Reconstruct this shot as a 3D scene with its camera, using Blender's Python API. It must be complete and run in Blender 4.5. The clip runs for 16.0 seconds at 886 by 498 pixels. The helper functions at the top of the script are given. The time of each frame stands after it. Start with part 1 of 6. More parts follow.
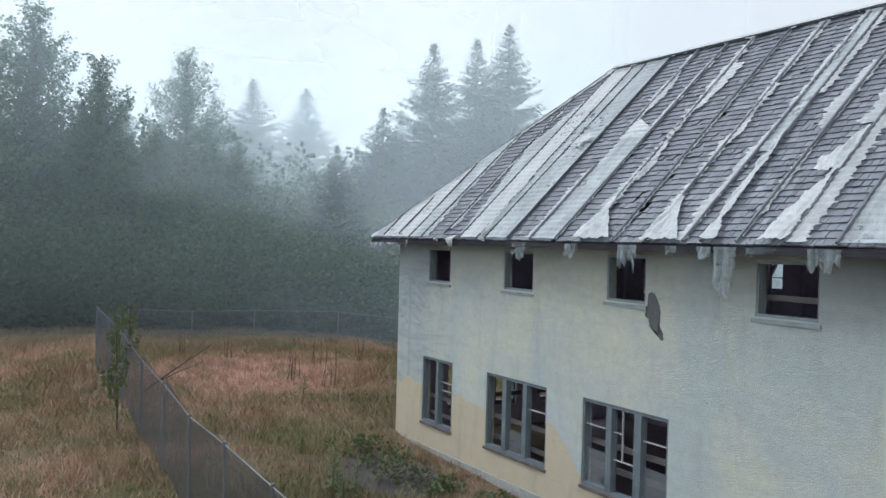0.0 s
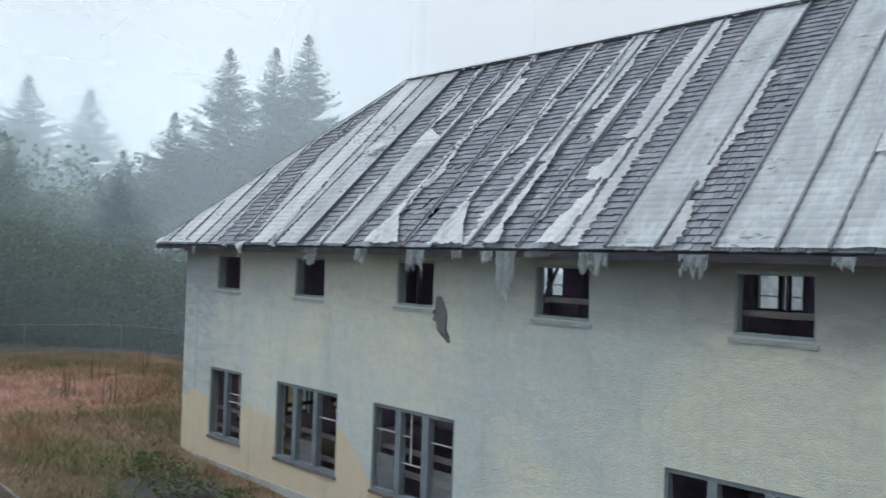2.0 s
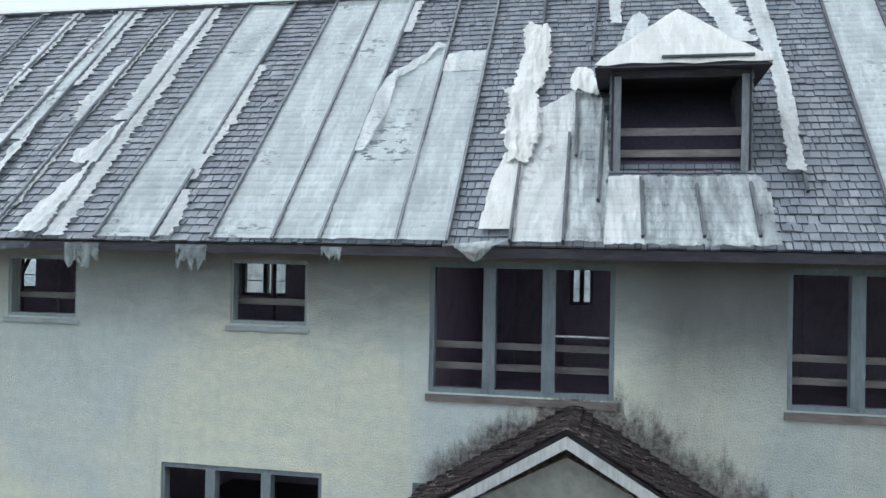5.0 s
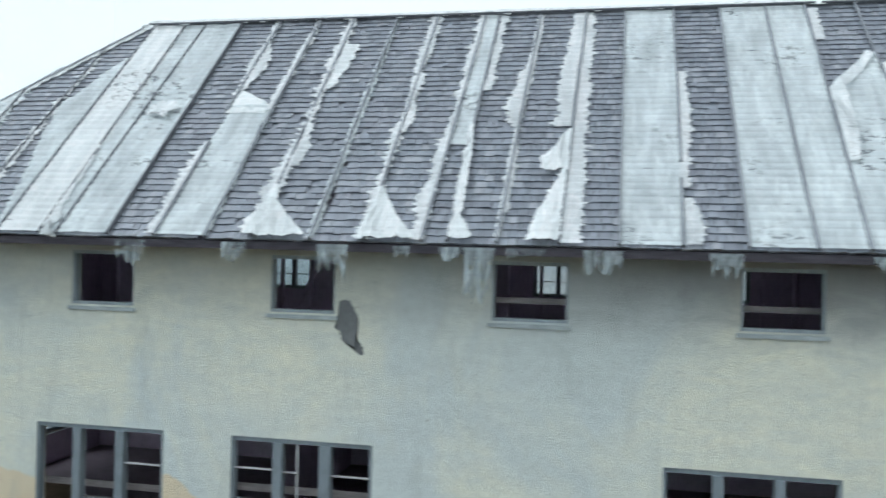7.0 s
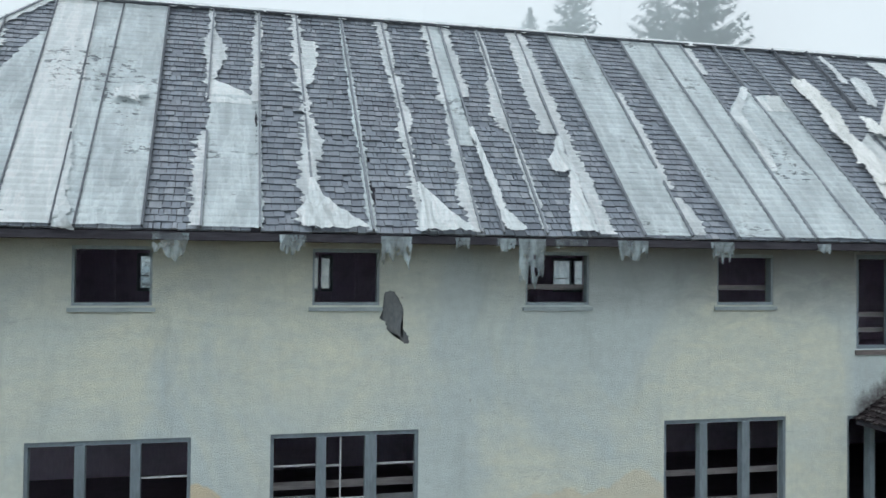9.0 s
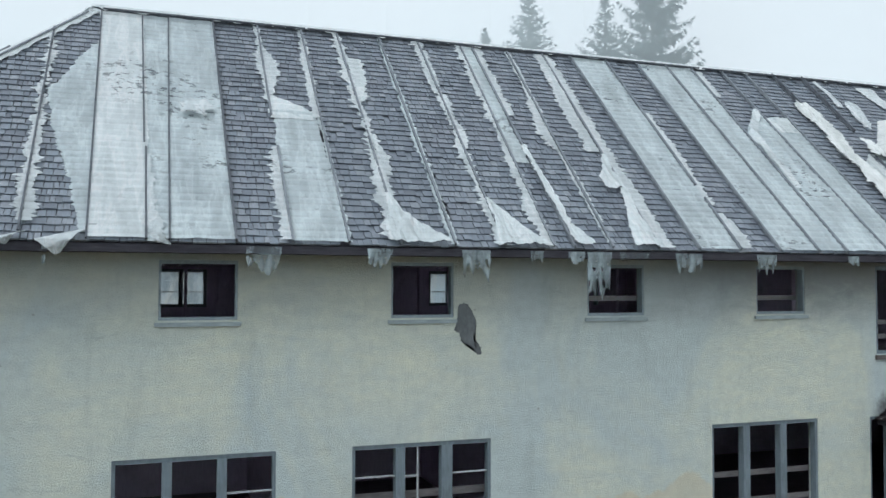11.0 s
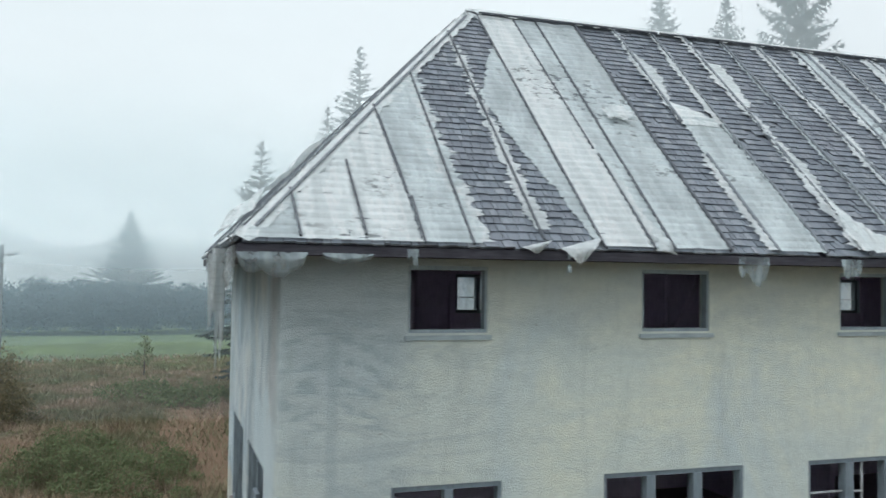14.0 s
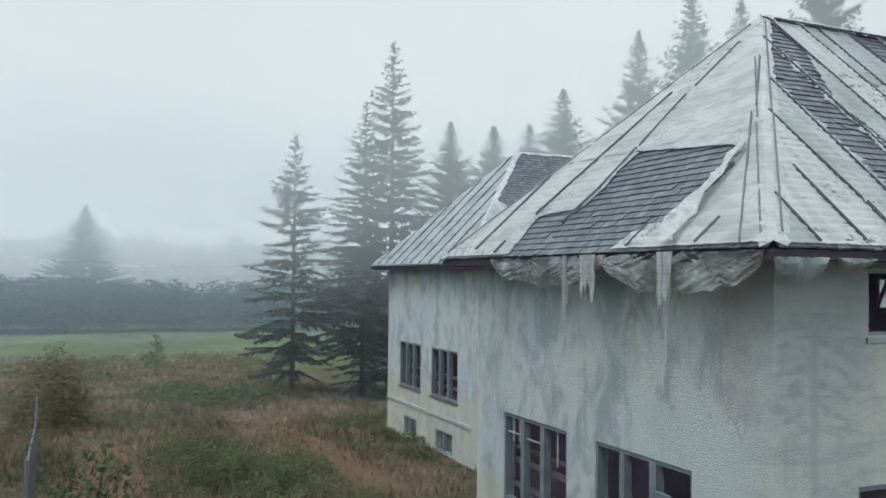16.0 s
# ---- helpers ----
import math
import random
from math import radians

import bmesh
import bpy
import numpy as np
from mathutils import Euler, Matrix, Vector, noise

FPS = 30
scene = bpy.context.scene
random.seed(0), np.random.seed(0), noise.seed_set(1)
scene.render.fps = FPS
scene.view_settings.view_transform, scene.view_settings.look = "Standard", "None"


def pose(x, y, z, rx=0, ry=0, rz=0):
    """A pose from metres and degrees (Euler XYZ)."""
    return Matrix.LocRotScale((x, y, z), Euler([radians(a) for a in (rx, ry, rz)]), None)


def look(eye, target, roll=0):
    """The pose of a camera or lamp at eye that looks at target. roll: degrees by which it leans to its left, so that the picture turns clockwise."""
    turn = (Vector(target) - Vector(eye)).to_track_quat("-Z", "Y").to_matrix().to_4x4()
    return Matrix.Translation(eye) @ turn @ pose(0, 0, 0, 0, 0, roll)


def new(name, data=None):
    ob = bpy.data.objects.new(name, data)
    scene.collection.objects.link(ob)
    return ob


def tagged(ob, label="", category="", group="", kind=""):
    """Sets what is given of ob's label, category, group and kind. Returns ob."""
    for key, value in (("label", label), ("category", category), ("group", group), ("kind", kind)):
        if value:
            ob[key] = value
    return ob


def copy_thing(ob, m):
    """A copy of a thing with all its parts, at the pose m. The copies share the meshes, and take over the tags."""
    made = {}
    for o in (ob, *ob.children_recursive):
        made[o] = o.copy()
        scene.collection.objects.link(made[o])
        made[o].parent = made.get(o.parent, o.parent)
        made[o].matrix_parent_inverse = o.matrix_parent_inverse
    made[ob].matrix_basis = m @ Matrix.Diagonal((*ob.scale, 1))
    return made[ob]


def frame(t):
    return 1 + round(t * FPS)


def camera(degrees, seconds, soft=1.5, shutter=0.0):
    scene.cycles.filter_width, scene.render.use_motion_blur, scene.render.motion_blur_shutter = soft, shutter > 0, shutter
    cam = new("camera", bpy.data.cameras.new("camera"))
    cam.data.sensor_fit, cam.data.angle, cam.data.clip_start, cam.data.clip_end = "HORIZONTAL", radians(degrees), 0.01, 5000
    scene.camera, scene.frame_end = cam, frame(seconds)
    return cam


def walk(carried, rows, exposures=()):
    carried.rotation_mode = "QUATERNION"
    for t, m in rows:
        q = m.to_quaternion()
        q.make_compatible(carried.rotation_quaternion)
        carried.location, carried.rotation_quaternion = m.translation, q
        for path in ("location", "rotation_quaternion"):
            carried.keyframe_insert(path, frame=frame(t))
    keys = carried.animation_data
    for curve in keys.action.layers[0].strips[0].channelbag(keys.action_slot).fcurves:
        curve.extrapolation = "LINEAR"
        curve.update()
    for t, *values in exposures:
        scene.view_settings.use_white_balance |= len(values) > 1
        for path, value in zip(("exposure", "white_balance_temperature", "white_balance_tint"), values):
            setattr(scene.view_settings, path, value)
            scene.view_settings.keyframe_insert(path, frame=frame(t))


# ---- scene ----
cam = camera(55.1, 16.0, 1.5, 0.3)
PATH = [
    (0, (18.364, -11.016, 5.531), (16.641, -9.999, 5.515), 1.5),
    (0.5, (18.346, -10.827, 5.406), (16.601, -9.851, 5.406), 1.9),
    (1, (18.378, -10.76, 5.345), (16.714, -9.651, 5.359), 2.1),
    (1.5, (18.39, -10.83, 5.386), (16.832, -9.576, 5.406), 1.9),
    (2, (18.436, -10.826, 5.366), (16.995, -9.439, 5.396), 1.8),
    (2.5, (18.458, -10.781, 5.346), (17.188, -9.238, 5.385), 1.5),
    (3, (18.479, -10.801, 5.317), (17.405, -9.114, 5.366), 1.3),
    (3.5, (18.501, -10.791, 5.302), (17.686, -8.965, 5.359), 1.1),
    (3.7, (18.511, -10.783, 5.321), (17.796, -8.915, 5.378), 1.0),
    (5.8, (17.004, -11.101, 5.572), (16.613, -9.139, 5.581), 1.1),
    (6, (16.286, -11.253, 5.593), (15.89, -9.293, 5.599), 1.2),
    (6.5, (13.939, -11.805, 5.563), (13.54, -9.845, 5.569), 1.4),
    (7, (11.23, -12.408, 5.533), (10.822, -10.45, 5.534), 1.4),
    (7.5, (8.404, -12.956, 5.439), (7.987, -11.0, 5.443), 1.0),
    (8, (6.677, -13.207, 5.279), (6.295, -11.244, 5.291), 1.1),
    (8.2, (6.321, -13.275, 5.252), (6.146, -11.283, 5.268), 1.2),
    (10.3, (2.842, -13.185, 5.024), (3.497, -11.297, 5.099), 0.2),
    (10.5, (2.691, -13.116, 5.018), (3.343, -11.227, 5.096), 0.2),
    (11, (2.336, -12.948, 5.076), (2.985, -11.058, 5.153), 0.2),
    (11.5, (1.782, -12.717, 5.123), (2.425, -10.825, 5.199), 0.4),
    (12, (1.031, -12.441, 5.151), (1.67, -10.548, 5.227), 0.5),
    (12.5, (0.003, -12.07, 5.148), (0.638, -10.175, 5.225), 0.5),
    (13, (-1.226, -11.642, 5.158), (-0.598, -9.745, 5.234), 0.6),
    (13.5, (-2.575, -11.163, 5.174), (-1.953, -9.264, 5.249), 0.6),
    (14, (-3.983, -10.63, 5.173), (-3.368, -8.728, 5.25), 0.7),
    (14.5, (-5.521, -10.031, 5.176), (-4.9, -8.131, 5.251), 0.7),
    (15, (-7.078, -9.39, 5.153), (-6.461, -7.489, 5.231), 0.8),
    (15.5, (-8.896, -8.755, 5.237), (-8.275, -6.855, 5.305), 0.5),
    (15.7, (-9.582, -8.443, 5.225), (-8.918, -6.558, 5.292), 0.5),
    (15.8, (-9.967, -8.332, 5.237), (-9.262, -6.463, 5.304), 0.5),
    (16, (-10.68, -8.07, 5.211), (-9.881, -6.238, 5.278), 0.6),
]
walk(cam, [(t, look(eye, target, roll)) for t, eye, target, roll in PATH],
     exposures=[(0.0, 0.13, 6200, 14), (2.5, 0.0, 6180, 14), (3.5, 0.08, 6120, 11), (5.8, 0.42, 6120, 10), (7.0, 0.42, 6180, 9), (8.0, 0.28, 6200, 9), (10.5, 0.12, 6120, 9), (13.0, 0.18, 6220, 9), (14.5, 0.22, 6450, 10), (15.2, 0.14, 6470, 10), (16.0, 0.0, 6420, 10)])

# ---- light ----
world = bpy.data.worlds.new("overcast_sky")
scene.world = world
world.use_nodes = True
wn, wl = world.node_tree.nodes, world.node_tree.links
wn.clear()
sky = wn.new("ShaderNodeTexSky")
sky.sky_type, sky.sun_disc = "NISHITA", False
sky.sun_elevation, sky.sun_rotation = radians(58), radians(250)
bg_sky, bg_cloud = wn.new("ShaderNodeBackground"), wn.new("ShaderNodeBackground")
bg_sky.inputs["Strength"].default_value = 0.02
wl.new(sky.outputs[0], bg_sky.inputs["Color"])
bg_cloud.inputs["Color"].default_value = (0.915, 0.945, 0.94, 1)
bg_cloud.inputs["Strength"].default_value = 0.90
both, wout = wn.new("ShaderNodeAddShader"), wn.new("ShaderNodeOutputWorld")
wl.new(bg_sky.outputs[0], both.inputs[0])
wl.new(bg_cloud.outputs[0], both.inputs[1])
wl.new(both.outputs[0], wout.inputs["Surface"])

sun_data = bpy.data.lights.new("sun", "SUN")
sun_data.energy, sun_data.angle, sun_data.color = 1.9, radians(40), (0.96, 0.99, 1.0)
sun = new("sun", sun_data)
sun.matrix_world = look((-14, -5, 36), (6, 2, 3))



# ---- materials ----
def ramp(nt, fac, stops):
    r = nt.nodes.new("ShaderNodeValToRGB")
    e = r.color_ramp.elements
    while len(e) < len(stops):
        e.new(0.5)
    for k, (p, c) in enumerate(stops):
        e[k].position = p
        e[k].color = (*c, 1) if len(c) == 3 else c
    nt.links.new(fac, r.inputs[0])
    return r.outputs[0]


def mapping(nt, scale):
    c, m = nt.nodes.new("ShaderNodeTexCoord"), nt.nodes.new("ShaderNodeMapping")
    m.inputs["Scale"].default_value = scale
    nt.links.new(c.outputs["Object"], m.inputs[0])
    return m.outputs[0]


def noise_tex(nt, scale, detail=5, rough=0.6, stretch=(1, 1, 1), distort=0.0):
    n = nt.nodes.new("ShaderNodeTexNoise")
    n.inputs["Scale"].default_value, n.inputs["Detail"].default_value = scale, detail
    n.inputs["Roughness"].default_value, n.inputs["Distortion"].default_value = rough, distort
    nt.links.new(mapping(nt, stretch), n.inputs["Vector"])
    return n.outputs["Fac"]


def mix(nt, fac, a, b, how="MIX"):
    m = nt.nodes.new("ShaderNodeMixRGB")
    m.blend_type = how
    for socket, v in zip(m.inputs, (fac, a, b)):
        if isinstance(v, (int, float)):
            socket.default_value = v
        elif isinstance(v, tuple):
            socket.default_value = (*v, 1)
        else:
            nt.links.new(v, socket)
    return m.outputs[0]


def calc(nt, op, a, b=0.0, c=0.0):
    m = nt.nodes.new("ShaderNodeMath")
    m.operation = op
    for socket, v in zip(m.inputs, (a, b, c)):
        if isinstance(v, (int, float)):
            socket.default_value = v
        else:
            nt.links.new(v, socket)
    return m.outputs[0]


def soft_step(nt, v, lo, hi):
    m = nt.nodes.new("ShaderNodeMapRange")
    m.interpolation_type = "SMOOTHSTEP"
    nt.links.new(v, m.inputs["Value"])
    m.inputs["From Min"].default_value, m.inputs["From Max"].default_value = lo, hi
    return m.outputs[0]


def xyz(nt):
    c, s = nt.nodes.new("ShaderNodeTexCoord"), nt.nodes.new("ShaderNodeSeparateXYZ")
    nt.links.new(c.outputs["Object"], s.inputs[0])
    return s.outputs


def bump(nt, height, strength, distance):
    b = nt.nodes.new("ShaderNodeBump")
    b.inputs["Strength"].default_value, b.inputs["Distance"].default_value = strength, distance
    nt.links.new(height, b.inputs["Height"])
    return b.outputs[0]


def material(name, rough=0.8, metal=0.0, spec=0.3):
    m = bpy.data.materials.new(name)
    m.use_nodes = True
    b = m.node_tree.nodes["Principled BSDF"]
    b.inputs["Roughness"].default_value, b.inputs["Metallic"].default_value = rough, metal
    b.inputs["Specular IOR Level"].default_value = spec
    return m, m.node_tree, b


def plug(nt, b, color=None, normal=None, rough=None):
    for key, v in (("Base Color", color), ("Normal", normal), ("Roughness", rough)):
        if v is not None:
            nt.links.new(v, b.inputs[key])


def make_stucco():
    m, nt, b = material("stucco", 0.92, 0, 0.2)
    x, y, z = xyz(nt)[:3]
    big = noise_tex(nt, 0.38, 4, 0.55, (1.1, 1.1, 0.8), 0.6)
    mid = noise_tex(nt, 1.5, 6, 0.7, (0.8, 0.8, 2.0), 0.6)
    cream = mix(nt, ramp(nt, mid, [(0.32, (0, 0, 0)), (0.66, (1, 1, 1))]), (0.785, 0.795, 0.665), (0.685, 0.73, 0.655))
    blue = mix(nt, mid, (0.545, 0.625, 0.635), (0.635, 0.71, 0.705))
    col = mix(nt, ramp(nt, big, [(0.42, (0, 0, 0)), (0.60, (0.9, 0.9, 0.9))]), cream, blue)
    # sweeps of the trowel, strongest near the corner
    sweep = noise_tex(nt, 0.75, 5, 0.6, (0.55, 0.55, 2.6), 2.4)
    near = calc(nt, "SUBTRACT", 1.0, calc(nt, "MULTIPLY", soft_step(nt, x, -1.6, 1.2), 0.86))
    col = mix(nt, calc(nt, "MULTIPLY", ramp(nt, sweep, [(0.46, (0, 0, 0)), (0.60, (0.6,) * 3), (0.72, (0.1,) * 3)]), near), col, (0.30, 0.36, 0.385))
    # ghost of a climbing plant: a stem and drooping side shoots
    away = calc(nt, "ABSOLUTE", calc(nt, "ADD", calc(nt, "ADD", x, 1.98), calc(nt, "MULTIPLY", calc(nt, "SUBTRACT", mid, 0.5), 0.12)))
    stem = calc(nt, "MULTIPLY", calc(nt, "SUBTRACT", 1.0, soft_step(nt, away, 0.03, 0.11)), calc(nt, "SUBTRACT", 1.0, soft_step(nt, z, 4.3, 4.9)))
    wave = calc(nt, "SINE", calc(nt, "MULTIPLY", calc(nt, "ADD", calc(nt, "ADD", z, calc(nt, "MULTIPLY", away, 0.48)), calc(nt, "MULTIPLY", calc(nt, "SUBTRACT", sweep, 0.5), 0.9)), 21.0))
    span = calc(nt, "MULTIPLY", calc(nt, "SUBTRACT", 1.0, soft_step(nt, away, 0.45, 0.95)), calc(nt, "MULTIPLY", soft_step(nt, z, 2.9, 3.6), calc(nt, "SUBTRACT", 1.0, soft_step(nt, z, 4.5, 5.0))))
    shoots = calc(nt, "MULTIPLY", calc(nt, "MULTIPLY", soft_step(nt, wave, -0.2, 0.9), span), soft_step(nt, noise_tex(nt, 3.2, 5, 0.7), 0.35, 0.6))
    col = mix(nt, calc(nt, "MULTIPLY", calc(nt, "MAXIMUM", calc(nt, "MULTIPLY", stem, 0.55), shoots), 0.85), col, (0.225, 0.295, 0.335))
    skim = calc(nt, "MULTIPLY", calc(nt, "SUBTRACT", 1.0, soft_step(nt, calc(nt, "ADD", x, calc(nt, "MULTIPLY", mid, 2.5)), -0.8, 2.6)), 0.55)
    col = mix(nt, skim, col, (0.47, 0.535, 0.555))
    fine = noise_tex(nt, 7.0, 5, 0.7)
    col = mix(nt, ramp(nt, fine, [(0.35, (0.16,) * 3), (0.62, (0, 0, 0))]), col, (0.28, 0.30, 0.28))
    # the older yellow coat that shows along the base
    line = ramp(nt, calc(nt, "DIVIDE", calc(nt, "ADD", x, 3.0), 24.0),
                [(0.0, (0.62,) * 3), (0.31, (0.60,) * 3), (0.345, (0.30,) * 3), (0.49, (0.30,) * 3), (0.55, (0.52,) * 3), (0.61, (0.55,) * 3), (0.66, (0.2,) * 3)])
    edge = calc(nt, "ADD", calc(nt, "MULTIPLY", noise_tex(nt, 0.9, 4, 0.55), 1.3), -0.62)
    below = calc(nt, "SUBTRACT", calc(nt, "ADD", calc(nt, "MULTIPLY", line, 3.0), edge), z)
    yellow = mix(nt, noise_tex(nt, 2.5, 4), (0.65, 0.55, 0.375), (0.76, 0.68, 0.51))
    col = mix(nt, calc(nt, "MULTIPLY", soft_step(nt, below, 0.0, 0.10), calc(nt, "SUBTRACT", 0.9, calc(nt, "MULTIPLY", soft_step(nt, x, 6.0, 9.0), 0.4))), col, yellow)
    # run-off streaks and grime
    streak = noise_tex(nt, 1.5, 6, 0.68, (1.5, 1.5, 0.3), 0.3)
    col = mix(nt, ramp(nt, streak, [(0.54, (0, 0, 0)), (0.80, (0.36,) * 3)]), col, (0.30, 0.34, 0.33))
    # mould along the porch gable, in upward streaks
    gable = calc(nt, "SUBTRACT", calc(nt, "ADD", z, calc(nt, "MULTIPLY", calc(nt, "ABSOLUTE", calc(nt, "SUBTRACT", x, 17.61)), 0.606)), 3.62)
    gable = calc(nt, "MULTIPLY", gable, calc(nt, "SUBTRACT", 1.25, calc(nt, "MULTIPLY", soft_step(nt, x, 17.2, 18.2), 0.45)))
    tuft = calc(nt, "SUBTRACT", noise_tex(nt, 3.0, 6, 0.72, (1.5, 1.5, 0.55), 0.3), 0.5)
    mould = calc(nt, "SUBTRACT", 1.0, soft_step(nt, calc(nt, "SUBTRACT", gable, calc(nt, "MULTIPLY", tuft, 1.4)), 0.10, 0.56))
    mould = calc(nt, "MULTIPLY", calc(nt, "MULTIPLY", mould, soft_step(nt, x, 15.5, 15.9)), soft_step(nt, z, 1.9, 2.5))
    mould = calc(nt, "MULTIPLY", mould, ramp(nt, noise_tex(nt, 14, 4, 0.7), [(0.35, (0.62,) * 3), (0.6, (0.97,) * 3)]))
    col = mix(nt, mould, col, (0.088, 0.070, 0.072))
    # grey dirt right of the big window, deepened upwards by painted eave shade
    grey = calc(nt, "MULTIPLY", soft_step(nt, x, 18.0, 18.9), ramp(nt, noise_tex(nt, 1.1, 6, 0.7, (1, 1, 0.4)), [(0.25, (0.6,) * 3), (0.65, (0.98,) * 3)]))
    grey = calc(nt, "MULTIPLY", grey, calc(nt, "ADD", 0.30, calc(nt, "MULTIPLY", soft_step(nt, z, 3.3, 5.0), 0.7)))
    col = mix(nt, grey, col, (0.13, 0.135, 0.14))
    # shade of the eave painted into the wall colour, with some grime
    eave_shade_grime = calc(nt, "MULTIPLY", calc(nt, "ADD", 0.36, calc(nt, "MULTIPLY", soft_step(nt, x, 8.0, 14.5), 0.46)), soft_step(nt, calc(nt, "ADD", z, calc(nt, "MULTIPLY", mid, 0.9)), 4.45, 5.65))
    col = mix(nt, eave_shade_grime, col, (0.19, 0.195, 0.205))
    scuff = noise_tex(nt, 2.6, 6, 0.75, (0.7, 0.7, 3.2), 0.8)
    col = mix(nt, calc(nt, "MULTIPLY", ramp(nt, scuff, [(0.60, (0, 0, 0)), (0.66, (0.30,) * 3)]), soft_step(nt, noise_tex(nt, 0.5, 3, 0.5), 0.42, 0.58)), col, (0.30, 0.335, 0.335))
    speck = noise_tex(nt, 5.5, 2, 0.5)
    col = mix(nt, ramp(nt, speck, [(0.74, (0, 0, 0)), (0.78, (0.5,) * 3)]), col, (0.25, 0.24, 0.22))
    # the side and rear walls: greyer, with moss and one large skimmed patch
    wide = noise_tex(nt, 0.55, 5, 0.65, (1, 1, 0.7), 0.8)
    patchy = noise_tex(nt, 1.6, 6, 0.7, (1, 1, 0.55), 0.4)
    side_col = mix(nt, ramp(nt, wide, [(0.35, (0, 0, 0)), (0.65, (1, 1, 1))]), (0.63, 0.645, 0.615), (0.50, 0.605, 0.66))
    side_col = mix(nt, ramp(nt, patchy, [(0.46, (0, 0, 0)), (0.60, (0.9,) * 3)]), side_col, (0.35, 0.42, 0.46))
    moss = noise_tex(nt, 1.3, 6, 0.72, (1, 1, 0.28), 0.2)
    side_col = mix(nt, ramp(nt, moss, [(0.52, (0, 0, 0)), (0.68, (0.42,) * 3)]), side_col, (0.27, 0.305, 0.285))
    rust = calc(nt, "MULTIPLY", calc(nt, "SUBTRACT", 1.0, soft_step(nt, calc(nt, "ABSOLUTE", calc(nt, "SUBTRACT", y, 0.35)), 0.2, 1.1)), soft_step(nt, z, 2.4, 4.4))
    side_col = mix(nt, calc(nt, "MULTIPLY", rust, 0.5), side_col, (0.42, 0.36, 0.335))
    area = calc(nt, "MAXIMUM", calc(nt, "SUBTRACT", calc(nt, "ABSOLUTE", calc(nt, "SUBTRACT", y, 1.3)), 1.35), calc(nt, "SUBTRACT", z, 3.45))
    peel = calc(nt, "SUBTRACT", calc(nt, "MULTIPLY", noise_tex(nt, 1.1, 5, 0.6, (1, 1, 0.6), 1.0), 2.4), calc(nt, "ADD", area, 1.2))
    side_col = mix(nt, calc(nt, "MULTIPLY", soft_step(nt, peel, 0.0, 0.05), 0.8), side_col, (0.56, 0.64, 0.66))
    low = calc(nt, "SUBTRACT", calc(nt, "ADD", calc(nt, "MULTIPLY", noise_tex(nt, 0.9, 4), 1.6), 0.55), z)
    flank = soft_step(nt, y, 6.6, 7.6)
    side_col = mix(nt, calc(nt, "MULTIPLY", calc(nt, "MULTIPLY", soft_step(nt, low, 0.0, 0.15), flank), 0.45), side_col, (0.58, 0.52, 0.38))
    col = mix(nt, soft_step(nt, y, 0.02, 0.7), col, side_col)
    h = calc(nt, "ADD", calc(nt, "MULTIPLY", noise_tex(nt, 5, 6, 0.72, (1, 1, 1.3), 0.2), 0.42), calc(nt, "MULTIPLY", noise_tex(nt, 38, 4, 0.7), 0.55))
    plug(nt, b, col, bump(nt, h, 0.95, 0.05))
    return m


def make_shingle():
    m, nt, b = material("cedar_shingle", 0.52, 0, 0.55)
    g, o = nt.nodes.new("ShaderNodeNewGeometry"), nt.nodes.new("ShaderNodeObjectInfo")
    rnd = calc(nt, "FRACT", calc(nt, "ADD", g.outputs["Random Per Island"], o.outputs["Random"]))
    one = ramp(nt, rnd, [(0.0, (0.098, 0.118, 0.145)), (0.25, (0.143, 0.171, 0.204)), (0.75, (0.182, 0.213, 0.248)), (1.0, (0.252, 0.280, 0.308))])
    grain = noise_tex(nt, 9, 6, 0.72, (5, 0.7, 0.7))
    col = mix(nt, ramp(nt, grain, [(0.34, (0.45,) * 3), (0.60, (1, 1, 1))]), (0.085, 0.088, 0.104), one)
    blotch = noise_tex(nt, 2.4, 5, 0.7)
    col = mix(nt, ramp(nt, blotch, [(0.36, (0.5,) * 3), (0.52, (0, 0, 0))]), col, (0.095, 0.108, 0.132))
    patch = noise_tex(nt, 0.8, 4, 0.6)
    col = mix(nt, ramp(nt, patch, [(0.45, (0, 0, 0)), (0.75, (0.45,) * 3)]), col, (0.172, 0.182, 0.212))
    plug(nt, b, col, bump(nt, grain, 0.4, 0.01))
    return m


